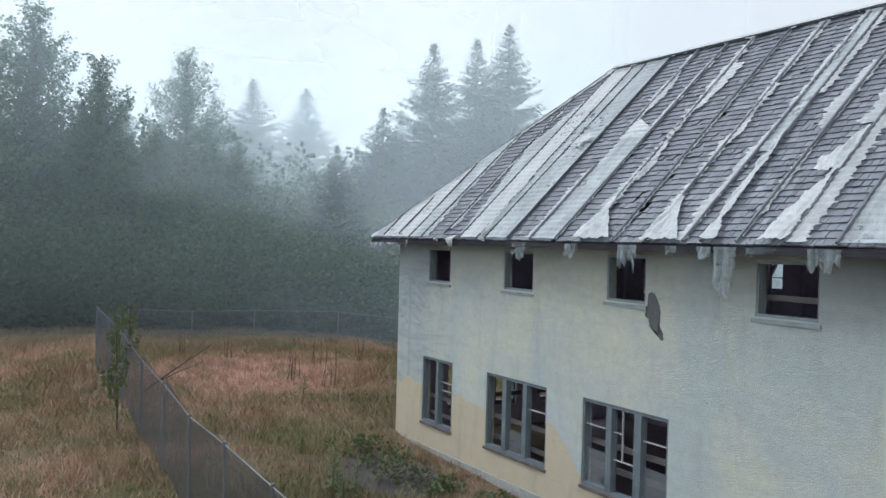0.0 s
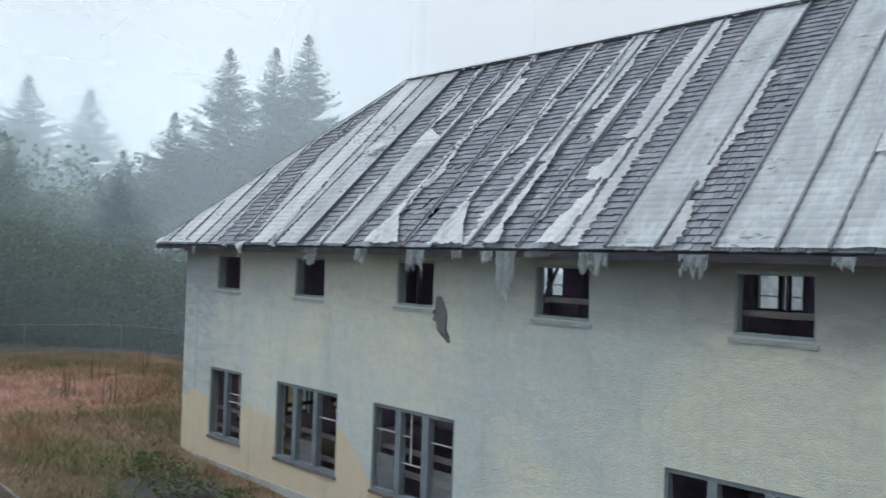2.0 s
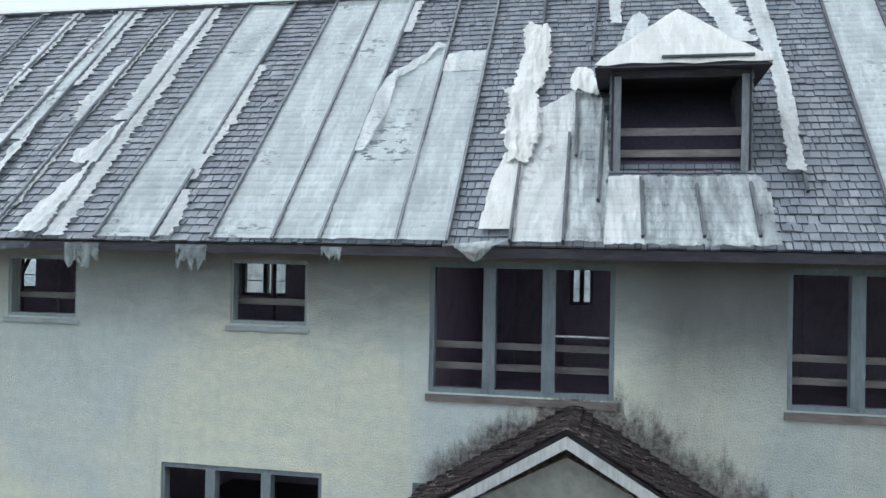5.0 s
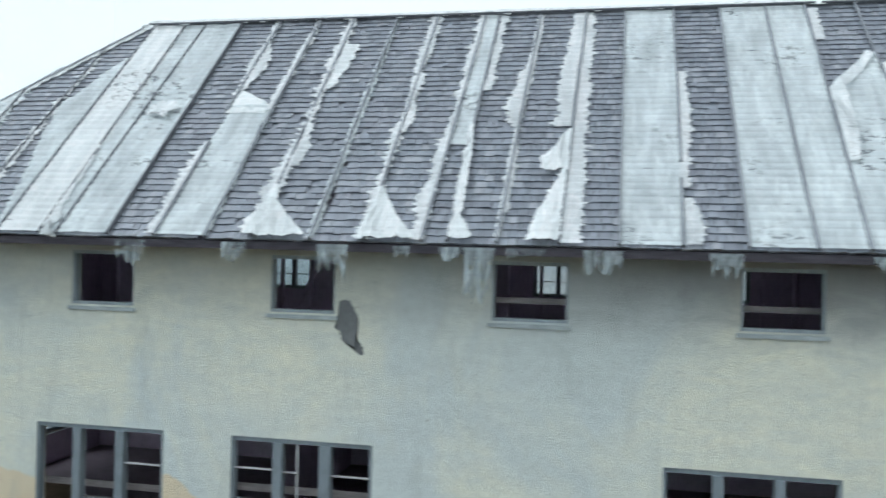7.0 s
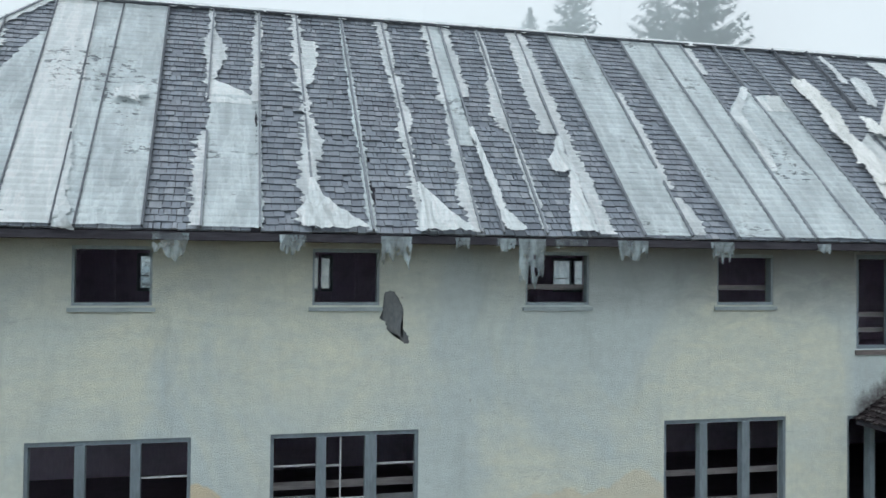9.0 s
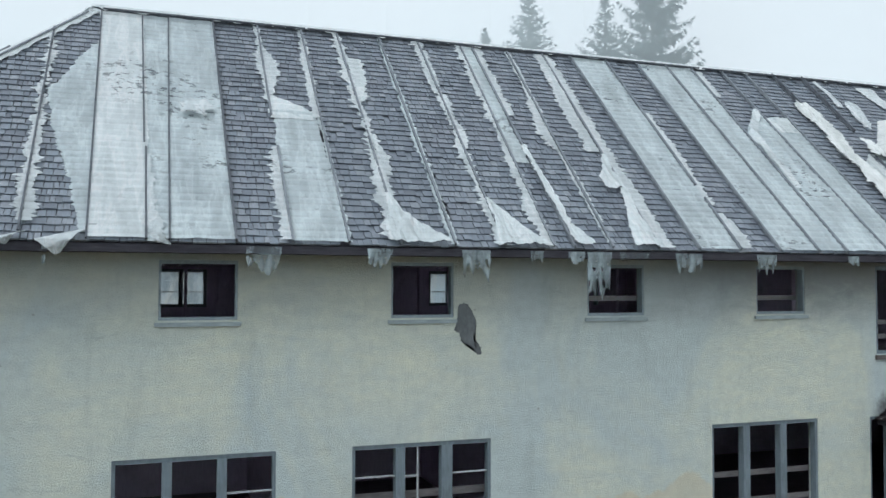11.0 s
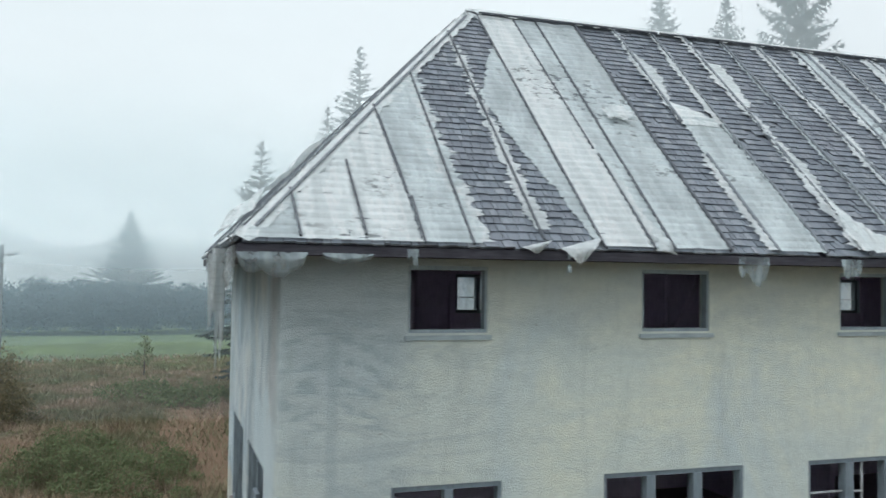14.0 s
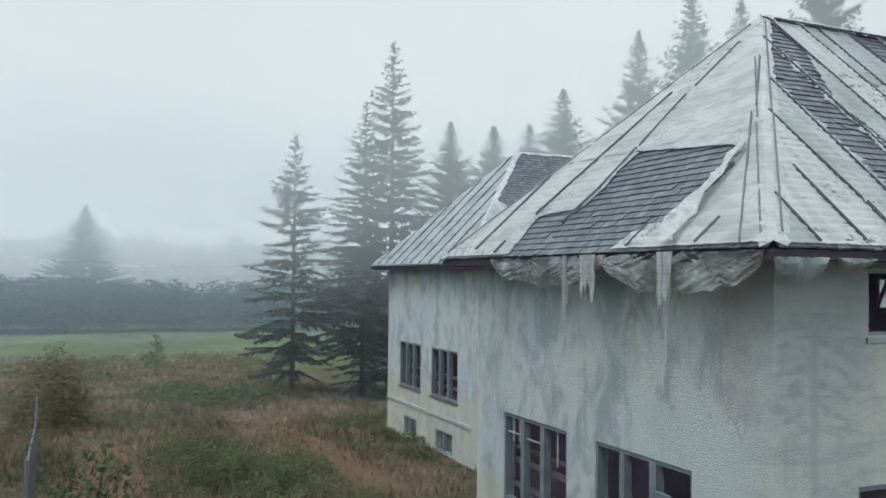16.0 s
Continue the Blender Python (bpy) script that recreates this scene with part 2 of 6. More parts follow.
def make_plastic(name, color, clear, dirt, shine=0.42, wear=0.0, fold_shade=0.25, relief=0.75, veil=(1.2, 0.7, 0.7)):
    m, nt, b = material(name, shine * 0.8, 0, 0.7)
    d = noise_tex(nt, 1.8, 6, 0.65, (1.4, 0.5, 0.5), 0.4)
    col = mix(nt, ramp(nt, d, [(0.45, (0, 0, 0)), (0.8, (dirt,) * 3)]), color, (0.40, 0.44, 0.45))
    # dirt caught along the courses below, and spots worn through
    z = xyz(nt)[2]
    phase = calc(nt, "FRACT", calc(nt, "MULTIPLY", calc(nt, "SUBTRACT", z, 5.605), 42 / 4.56))
    line = calc(nt, "SUBTRACT", 1.0, soft_step(nt, calc(nt, "ABSOLUTE", calc(nt, "SUBTRACT", phase, 0.12)), 0.05, 0.2))
    broken = ramp(nt, noise_tex(nt, 3.2, 4, 0.6, (1.6, 1.6, 1.0)), [(0.38, (0.28,) * 3), (0.66, (0.6,) * 3)])
    col = mix(nt, calc(nt, "MULTIPLY", calc(nt, "MULTIPLY", line, broken), dirt * 1.2), col, (0.24, 0.26, 0.28))
    where = ramp(nt, noise_tex(nt, 0.75, 3, 0.5), [(0.53, (0, 0, 0)), (0.66, (1, 1, 1))])
    spot = ramp(nt, noise_tex(nt, 5.5, 5, 0.7, (1.0, 1.8, 1.8)), [(0.545, (0, 0, 0)), (0.57, (1, 1, 1))])
    worn = calc(nt, "MULTIPLY", calc(nt, "MULTIPLY", where, spot), wear)
    # highlights on pulled ridges and shade in folds and creases, painted into the colour
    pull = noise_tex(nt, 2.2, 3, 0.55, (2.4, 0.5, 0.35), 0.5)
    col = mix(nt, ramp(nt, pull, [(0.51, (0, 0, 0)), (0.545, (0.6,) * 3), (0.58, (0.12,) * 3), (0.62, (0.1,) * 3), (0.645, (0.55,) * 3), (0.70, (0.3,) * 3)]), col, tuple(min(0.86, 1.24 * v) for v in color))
    col = mix(nt, ramp(nt, pull, [(0.40, (fold_shade,) * 3), (0.51, (0, 0, 0))]), col, tuple(0.55 * v for v in color))
    crease = ramp(nt, noise_tex(nt, 1.9, 4, 0.6, (1.0, 0.8, 0.8), 0.5), [(0.482, (0, 0, 0)), (0.50, (fold_shade * 0.7,) * 3), (0.512, (0, 0, 0))])
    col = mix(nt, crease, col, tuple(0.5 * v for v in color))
    f = calc(nt, "ADD", noise_tex(nt, 8, 6, 0.72, (1.3, 0.6, 0.6), 1.6), calc(nt, "MULTIPLY", pull, 1.6))
    f = calc(nt, "SUBTRACT", f, calc(nt, "MULTIPLY", crease, 0.5))
    plug(nt, b, col, bump(nt, f, relief, 0.05))
    clear_one, share = nt.nodes.new("ShaderNodeBsdfTransparent"), nt.nodes.new("ShaderNodeMixShader")
    thin = nt.nodes.new("ShaderNodeBsdfTranslucent")
    nt.links.new(col, thin.inputs["Color"])
    glow = nt.nodes.new("ShaderNodeMixShader")
    glow.inputs[0].default_value = 0.22
    nt.links.new(b.outputs[0], glow.inputs[1])
    nt.links.new(thin.outputs[0], glow.inputs[2])
    patchy = noise_tex(nt, 1.2, 5, 0.65, veil)
    see = ramp(nt, patchy, [(0.36, (clear * 0.3,) * 3), (0.66, (min(clear * 1.9, 1),) * 3)])
    nt.links.new(calc(nt, "MAXIMUM", see, worn), share.inputs[0])
    nt.links.new(glow.outputs[0], share.inputs[1])
    nt.links.new(clear_one.outputs[0], share.inputs[2])
    nt.links.new(share.outputs[0], nt.nodes["Material Output"].inputs["Surface"])
    return m


def make_wood(name, dark, light, rough=0.85, stretch=(3, 3, 0.4)):
    m, nt, b = material(name, rough, 0, 0.2)
    g = noise_tex(nt, 9, 6, 0.65, stretch, 0.3)
    w = noise_tex(nt, 2.1, 4, 0.6)
    col = mix(nt, ramp(nt, g, [(0.3, (0, 0, 0)), (0.7, (1, 1, 1))]), dark, light)
    col = mix(nt, ramp(nt, w, [(0.5, (0, 0, 0)), (0.8, (0.5,) * 3)]), col, tuple(0.55 * v for v in dark))
    plug(nt, b, col, bump(nt, g, 0.35, 0.008))
    return m


def make_mossy():
    m, nt, b = material("mossy_shingle", 1.0, 0, 0.05)
    g = nt.nodes.new("ShaderNodeNewGeometry")
    col = mix(nt, g.outputs["Random Per Island"], (0.018, 0.015, 0.017), (0.048, 0.040, 0.041))
    crust = noise_tex(nt, 7, 6, 0.75, (1.0, 2.2, 1.6), 0.8)
    band = noise_tex(nt, 1.6, 3, 0.5, (0.6, 2.0, 0.6))
    lichen = calc(nt, "MULTIPLY", ramp(nt, crust, [(0.57, (0, 0, 0)), (0.63, (0.8,) * 3)]), ramp(nt, band, [(0.42, (0.15,) * 3), (0.58, (1, 1, 1))]))
    col = mix(nt, lichen, col, (0.33, 0.315, 0.30))
    plug(nt, b, col, bump(nt, noise_tex(nt, 20, 4, 0.7), 0.6, 0.02))
    return m


def make_ground():
    m, nt, b = material("meadow_soil", 0.95, 0, 0.1)
    x, y, z = xyz(nt)[:3]
    a = noise_tex(nt, 0.11, 5, 0.6, (1, 1, 1), 0.5)
    c = noise_tex(nt, 0.9, 6, 0.7)
    f = noise_tex(nt, 6, 6, 0.75)
    dry = mix(nt, f, (0.15, 0.115, 0.08), (0.27, 0.21, 0.155))
    green = mix(nt, f, (0.075, 0.072, 0.038), (0.135, 0.125, 0.066))
    red = mix(nt, f, (0.19, 0.105, 0.068), (0.31, 0.19, 0.125))
    col = mix(nt, ramp(nt, calc(nt, "ADD", calc(nt, "MULTIPLY", c, 0.4), calc(nt, "MULTIPLY", a, 0.6)), [(0.43, (0, 0, 0)), (0.56, (1, 1, 1))]), dry, green)

    def spot(px, py, rx, ry, amount):
        u = calc(nt, "DIVIDE", calc(nt, "SUBTRACT", x, px), rx)
        v = calc(nt, "DIVIDE", calc(nt, "SUBTRACT", y, py), ry)
        r = calc(nt, "ADD", calc(nt, "ADD", calc(nt, "MULTIPLY", u, u), calc(nt, "MULTIPLY", v, v)), calc(nt, "MULTIPLY", c, 0.9))
        return calc(nt, "MULTIPLY", calc(nt, "SUBTRACT", 1.0, soft_step(nt, r, 0.9, 1.6)), amount)

    for px, py, rx, ry, k in ((-11.5, 0.5, 5.0, 6.5, 0.9), (-2.6, 27.0, 2.4, 12.0, 0.95), (-9.4, 20.0, 1.7, 9.0, 0.9), (-1.2, 16.0, 2.6, 7.0, 0.7), (-6.5, 28.0, 3.0, 3.0, 0.6)):
        col = mix(nt, spot(px, py, rx, ry, k), col, red)
    col = mix(nt, spot(0.7, -1.9, 2.0, 1.3, 0.8), col, mix(nt, f, (0.045, 0.045, 0.05), (0.11, 0.11, 0.12)))
    far = calc(nt, "MULTIPLY", soft_step(nt, calc(nt, "ADD", y, calc(nt, "MULTIPLY", c, 22.0)), 58, 74), 0.9)
    col = mix(nt, far, col, mix(nt, ramp(nt, calc(nt, "ADD", calc(nt, "MULTIPLY", c, 0.5), calc(nt, "MULTIPLY", a, 0.5)), [(0.38, (0, 0, 0)), (0.6, (1, 1, 1))]), (0.07, 0.09, 0.036), (0.165, 0.195, 0.075)))
    # soil of the side meadow greyed and blued, haze put into the colour
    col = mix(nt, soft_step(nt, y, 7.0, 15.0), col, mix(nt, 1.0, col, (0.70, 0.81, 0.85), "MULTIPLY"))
    plug(nt, b, col, bump(nt, f, 0.8, 0.08))
    return m


def make_leaf(name, lo, hi, rough=0.7, back=0.25):
    m, nt, b = material(name, rough, 0, 0.2)
    g = nt.nodes.new("ShaderNodeNewGeometry")
    n = noise_tex(nt, 0.5, 3)
    col = mix(nt, calc(nt, "ADD", calc(nt, "MULTIPLY", g.outputs["Random Per Island"], 0.6), calc(nt, "MULTIPLY", n, 0.5)), lo, hi)
    plug(nt, b, col)
    thin, share = nt.nodes.new("ShaderNodeBsdfTranslucent"), nt.nodes.new("ShaderNodeMixShader")
    nt.links.new(col, thin.inputs["Color"])
    share.inputs[0].default_value = back
    nt.links.new(b.outputs[0], share.inputs[1])
    nt.links.new(thin.outputs[0], share.inputs[2])
    nt.links.new(share.outputs[0], nt.nodes["Material Output"].inputs["Surface"])
    return m


def make_grass():
    m, nt, b = material("dry_grass", 0.9, 0, 0.1)
    g = nt.nodes.new("ShaderNodeNewGeometry")
    a = noise_tex(nt, 0.16, 4, 0.6, (1, 1, 1), 0.5)
    k = calc(nt, "ADD", calc(nt, "MULTIPLY", g.outputs["Random Per Island"], 0.30), calc(nt, "MULTIPLY", soft_step(nt, a, 0.36, 0.62), 0.62))
    k = calc(nt, "ADD", k, 0.14)
    x, y, z = xyz(nt)[:3]

    def place(px, py, rx, ry):
        u, v = calc(nt, "DIVIDE", calc(nt, "SUBTRACT", x, px), rx), calc(nt, "DIVIDE", calc(nt, "SUBTRACT", y, py), ry)
        return calc(nt, "SUBTRACT", 1.0, soft_step(nt, calc(nt, "ADD", calc(nt, "ADD", calc(nt, "MULTIPLY", u, u), calc(nt, "MULTIPLY", v, v)), calc(nt, "MULTIPLY", a, 1.2)), 0.8, 1.8))

    k = calc(nt, "SUBTRACT", k, calc(nt, "MULTIPLY", place(-12.0, -0.2, 5.2, 4.6), 0.55))
    col = ramp(nt, k, [(0.06, (0.70, 0.455, 0.385)), (0.30, (0.52, 0.345, 0.255)), (0.60, (0.37, 0.27, 0.178)), (0.90, (0.25, 0.225, 0.135))])
    # tufts of ochre and of olive, a step or two across
    tuft = noise_tex(nt, 0.8, 5, 0.65, (1, 1, 0.2), 0.3)
    col = mix(nt, ramp(nt, tuft, [(0.50, (0, 0, 0)), (0.60, (0.6,) * 3)]), col, (0.235, 0.15, 0.085))
    col = mix(nt, ramp(nt, tuft, [(0.38, (0.7,) * 3), (0.47, (0, 0, 0))]), col, (0.19, 0.195, 0.095))
    swath = noise_tex(nt, 0.33, 4, 0.6, (1, 1, 0.2), 0.4)
    col = mix(nt, ramp(nt, swath, [(0.52, (0, 0, 0)), (0.60, (0.55,) * 3)]), col, (0.215, 0.19, 0.105))
    # fresh grass by the house corner, khaki towards the hedge
    col = mix(nt, calc(nt, "MULTIPLY", place(-2.6, -2.4, 1.8, 2.0), 0.6), col, (0.20, 0.225, 0.095))
    col = mix(nt, calc(nt, "MULTIPLY", calc(nt, "SUBTRACT", 1.0, soft_step(nt, x, -20.0, -15.0)), 0.7), col, (0.265, 0.225, 0.16))
    # the side meadow is greyer and bluer: its haze is put into the colour
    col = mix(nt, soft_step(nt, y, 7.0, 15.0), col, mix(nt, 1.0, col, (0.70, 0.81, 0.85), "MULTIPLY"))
    plug(nt, b, col)
    return m


def make_mist(name, thick, top, start=None, foot=0.12, stop=None, tint=(0.545, 0.66, 0.70)):
    m = bpy.data.materials.new(name)
    m.use_nodes = True
    nt = m.node_tree
    nt.nodes.remove(nt.nodes["Principled BSDF"])
    z = xyz(nt)[2]
    d, t, dt = nt.nodes.new("ShaderNodeBsdfDiffuse"), nt.nodes.new("ShaderNodeBsdfTranslucent"), nt.nodes.new("ShaderNodeAddShader")
    # droplets scatter the light of the sky above them, on both sides of the bank
    for s, way in ((d, 1.0), (t, -1.0)):
        s.inputs["Color"].default_value = (*tint, 1)
        up_way = nt.nodes.new("ShaderNodeCombineXYZ")
        up_way.inputs["Z"].default_value = way
        nt.links.new(up_way.outputs[0], s.inputs["Normal"])
    nt.links.new(d.outputs[0], dt.inputs[0])
    nt.links.new(t.outputs[0], dt.inputs[1])
    c, share = nt.nodes.new("ShaderNodeBsdfTransparent"), nt.nodes.new("ShaderNodeMixShader")
    drift = calc(nt, "MULTIPLY", noise_tex(nt, 0.045, 3, 0.5, (1, 1, 2.2)), 0.7)
    up = calc(nt, "MULTIPLY", calc(nt, "SUBTRACT", 1.0, soft_step(nt, z, top * 0.4, top)), soft_step(nt, z, -2.8, -1.2))
    low = calc(nt, "ADD", foot, calc(nt, "MULTIPLY", soft_step(nt, z, 1.5, 12.0), 1 - foot))
    f = calc(nt, "MULTIPLY", calc(nt, "MULTIPLY", up, low), calc(nt, "MULTIPLY", calc(nt, "ADD", drift, 0.65), thick))
    if start is not None:
        f = calc(nt, "MULTIPLY", f, soft_step(nt, xyz(nt)[0], start, start + 40))
    if stop is not None:
        f = calc(nt, "MULTIPLY", f, calc(nt, "SUBTRACT", 1.0, soft_step(nt, xyz(nt)[1], stop, stop + 10)))
    nt.links.new(f, share.inputs[0])
    nt.links.new(c.outputs[0], share.inputs[1])
    nt.links.new(dt.outputs[0], share.inputs[2])
    nt.links.new(share.outputs[0], nt.nodes["Material Output"].inputs["Surface"])
    return m


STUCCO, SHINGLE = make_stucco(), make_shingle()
SHEET_WHITE = make_plastic("white_sheeting", (0.73, 0.79, 0.80), 0.06, 0.24, wear=0.75, fold_shade=0.22, veil=(2.6, 0.45, 0.45))
SHEET_RAG = make_plastic("torn_sheeting", (0.70, 0.755, 0.77), 0.14, 0.34, wear=0.6, fold_shade=0.2)
SHEET_CLEAR = make_plastic("cloudy_sheeting", (0.63, 0.712, 0.735), 0.16, 0.40, 0.35, wear=0.7, fold_shade=0.2)
SHEET_CREASED = make_plastic("creased_sheeting", (0.735, 0.79, 0.795), 0.08, 0.3, 0.4, wear=0.5, fold_shade=0.36)
SHEET_BRIGHT = make_plastic("bright_sheeting", (0.765, 0.79, 0.77), 0.0, 0.12, 0.5, fold_shade=0.24)
SHEET_DIM = make_plastic("dim_sheeting", (0.64, 0.715, 0.735), 0.34, 0.42, 0.3, wear=0.2, fold_shade=0.6, veil=(4.0, 0.9, 0.9))
SHEET_SLING = make_plastic("slung_film", (0.68, 0.75, 0.77), 0.55, 0.35, 0.25, fold_shade=0.6, relief=0.9)
SHEET_DRIP = make_plastic("grimy_film", (0.66, 0.70, 0.70), 0.22, 0.4, 0.35, fold_shade=0.3)
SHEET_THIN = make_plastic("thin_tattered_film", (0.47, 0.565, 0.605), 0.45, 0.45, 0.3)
BATTEN = make_wood("weathered_batten", (0.06, 0.066, 0.078), (0.145, 0.158, 0.176), 0.85, (3, 0.5, 0.5))
PALE_BATTEN = make_wood("grey_batten", (0.13, 0.145, 0.165), (0.25, 0.272, 0.295), 0.85, (3, 0.5, 0.5))
FRAME = make_wood("grey_blue_paint", (0.145, 0.178, 0.205), (0.23, 0.275, 0.305))
PALE_FRAME = make_wood("pale_blue_paint", (0.22, 0.265, 0.29), (0.34, 0.395, 0.42))
SILL = make_wood("pale_sill_paint", (0.28, 0.33, 0.345), (0.43, 0.485, 0.50), 0.8, (0.5, 3, 3))
BOARD = make_wood("bare_board", (0.13, 0.122, 0.125), (0.25, 0.235, 0.235), 0.8, (0.4, 3, 3))
DARK_WOOD = make_wood("dark_eave_wood", (0.034, 0.033, 0.042), (0.078, 0.075, 0.09), 0.85, (0.4, 3, 3))
INSIDE = make_wood("lilac_interior_paint", (0.66, 0.57, 0.70), (0.80, 0.72, 0.83))
# ground storey floor, much darker than the upper storey's
DARK_FLOOR = make_wood("dark_floor_boards", (0.16, 0.14, 0.17), (0.26, 0.23, 0.27))
# dark lilac that stands for the shade inside the dormer
ATTIC_SHADE = make_wood("painted_attic_shade", (0.055, 0.050, 0.078), (0.088, 0.082, 0.12))
WHITE_PAINT = make_wood("flaking_white_paint", (0.34, 0.36, 0.37), (0.56, 0.585, 0.60))
MOSSY = make_mossy()
PATCH = make_wood("bare_lath", (0.12, 0.132, 0.14), (0.205, 0.22, 0.228), 0.9, (2, 2, 1))
PLASTER = make_wood("grey_plaster", (0.20, 0.205, 0.20), (0.29, 0.295, 0.28), 0.9, (1, 1, 1))
OLD_SILL = make_wood("weathered_sill", (0.11, 0.095, 0.092), (0.23, 0.20, 0.19), 0.85, (0.5, 3, 3))
PLINTH = make_wood("pale_concrete", (0.38, 0.40, 0.39), (0.52, 0.54, 0.53), 0.9, (1, 1, 1))
GROUND, GRASS = make_ground(), make_grass()
NEEDLE = make_leaf("spruce_needles", (0.036, 0.056, 0.058), (0.075, 0.105, 0.10), 0.75, 0.15)
# dark leaves with the blue of the far haze put into their colour
FAR_LEAF = make_leaf("haze_blue_leaves", (0.024, 0.042, 0.052), (0.042, 0.068, 0.078), 0.9, 0.05)
LEAF = make_leaf("alder_leaves", (0.052, 0.088, 0.055), (0.150, 0.215, 0.120))
SHRUB = make_leaf("shrub_leaves", (0.060, 0.086, 0.042), (0.165, 0.198, 0.095))
AUTUMN = make_leaf("browning_leaves", (0.085, 0.092, 0.055), (0.20, 0.165, 0.095))
BARK = make_wood("bark", (0.06, 0.05, 0.045), (0.13, 0.115, 0.10))
STEEL = material("galvanised_steel", 0.55, 0.25)[0]
STEEL.node_tree.nodes["Principled BSDF"].inputs["Base Color"].default_value = (0.17, 0.185, 0.205, 1)
POLE = make_wood("grey_pole", (0.10, 0.095, 0.09), (0.18, 0.17, 0.16))


# ---- builders ----
def part(name, bm, mat, parent=None, label="", kind=""):
    me = bpy.data.meshes.new(name)
    bm.to_mesh(me)
    bm.free()
    me.materials.append(mat)
    ob = new(name, me)
    ob.parent = parent
    return tagged(ob, label, kind=kind)


def part_from(name, verts, faces, mat, parent=None, label="", kind="", smooth=False):
    me = bpy.data.meshes.new(name)
    me.from_pydata([tuple(v) for v in verts], [], faces)
    me.materials.append(mat)
    if smooth:
        me.shade_smooth()
    ob = new(name, me)
    ob.parent = parent
    return tagged(ob, label, kind=kind)


def thing(name, label, category, group="", m=None, kind=""):
    ob = new(name)
    ob.empty_display_size = 0.3
    if m is not None:
        ob.matrix_basis = m
    return tagged(ob, label, category, group, kind)


def box(bm, x0, x1, y0, y1, z0, z1):
    v = [bm.verts.new(p) for p in ((x0, y0, z0), (x1, y0, z0), (x1, y1, z0), (x0, y1, z0), (x0, y0, z1), (x1, y0, z1), (x1, y1, z1), (x0, y1, z1))]
    for f in ((3, 2, 1, 0), (4, 5, 6, 7), (0, 1, 5, 4), (1, 2, 6, 5), (2, 3, 7, 6), (3, 0, 4, 7)):
        bm.faces.new([v[k] for k in f])
    return bm


def boxes(*sizes):
    bm = bmesh.new()
    for s in sizes:
        box(bm, *s)
    return bm


def smooth(a, b, v):
    t = min(1.0, max(0.0, (v - a) / (b - a)))
    return t * t * (3 - 2 * t)


def wob(x, y=0.0, z=0.0):
    return noise.noise((x, y, z))


def wall(name, at, length, z0, z1, openings, mat, parent, thick=0.25, inside=None):
    """A wall along local x with its outer face on local y = 0 and rectangular openings (x0, x1, z0, z1) right through it."""
    xs = sorted({0.0, length, *(v for o in openings for v in o[:2])})
    zs = sorted({z0, z1, *(v for o in openings for v in o[2:])})
    solid = lambda i, k: 0 <= i < len(xs) - 1 and 0 <= k < len(zs) - 1 and not any(o[0] <= (xs[i] + xs[i + 1]) / 2 <= o[1] and o[2] <= (zs[k] + zs[k + 1]) / 2 <= o[3] for o in openings)  # noqa: E731
    verts, index, faces, inner = [], {}, [], []

    def v(x, y, z):
        if (x, y, z) not in index:
            index[x, y, z] = len(verts)
            verts.append((x, y, z))
        return index[x, y, z]

    for i in range(len(xs) - 1):
        for k in range(len(zs) - 1):
            if not solid(i, k):
                continue
            a, b, c, d = xs[i], xs[i + 1], zs[k], zs[k + 1]
            faces.append([v(a, 0, c), v(b, 0, c), v(b, 0, d), v(a, 0, d)])
            inner.append(len(faces))
            faces.append([v(a, thick, d), v(b, thick, d), v(b, thick, c), v(a, thick, c)])
            for di, dk, p, q in ((-1, 0, (a, d), (a, c)), (1, 0, (b, c), (b, d)), (0, -1, (a, c), (b, c)), (0, 1, (b, d), (a, d))):
                if not solid(i + di, k + dk):
                    faces.append([v(p[0], 0, p[1]), v(p[0], thick, p[1]), v(q[0], thick, q[1]), v(q[0], 0, q[1])])
    ob = part_from(name, [at @ Vector(p) for p in verts], faces, mat, parent)
    ob.data.materials.append(INSIDE)
    for k in inner:
        ob.data.polygons[k].material_index = 1
    return ob


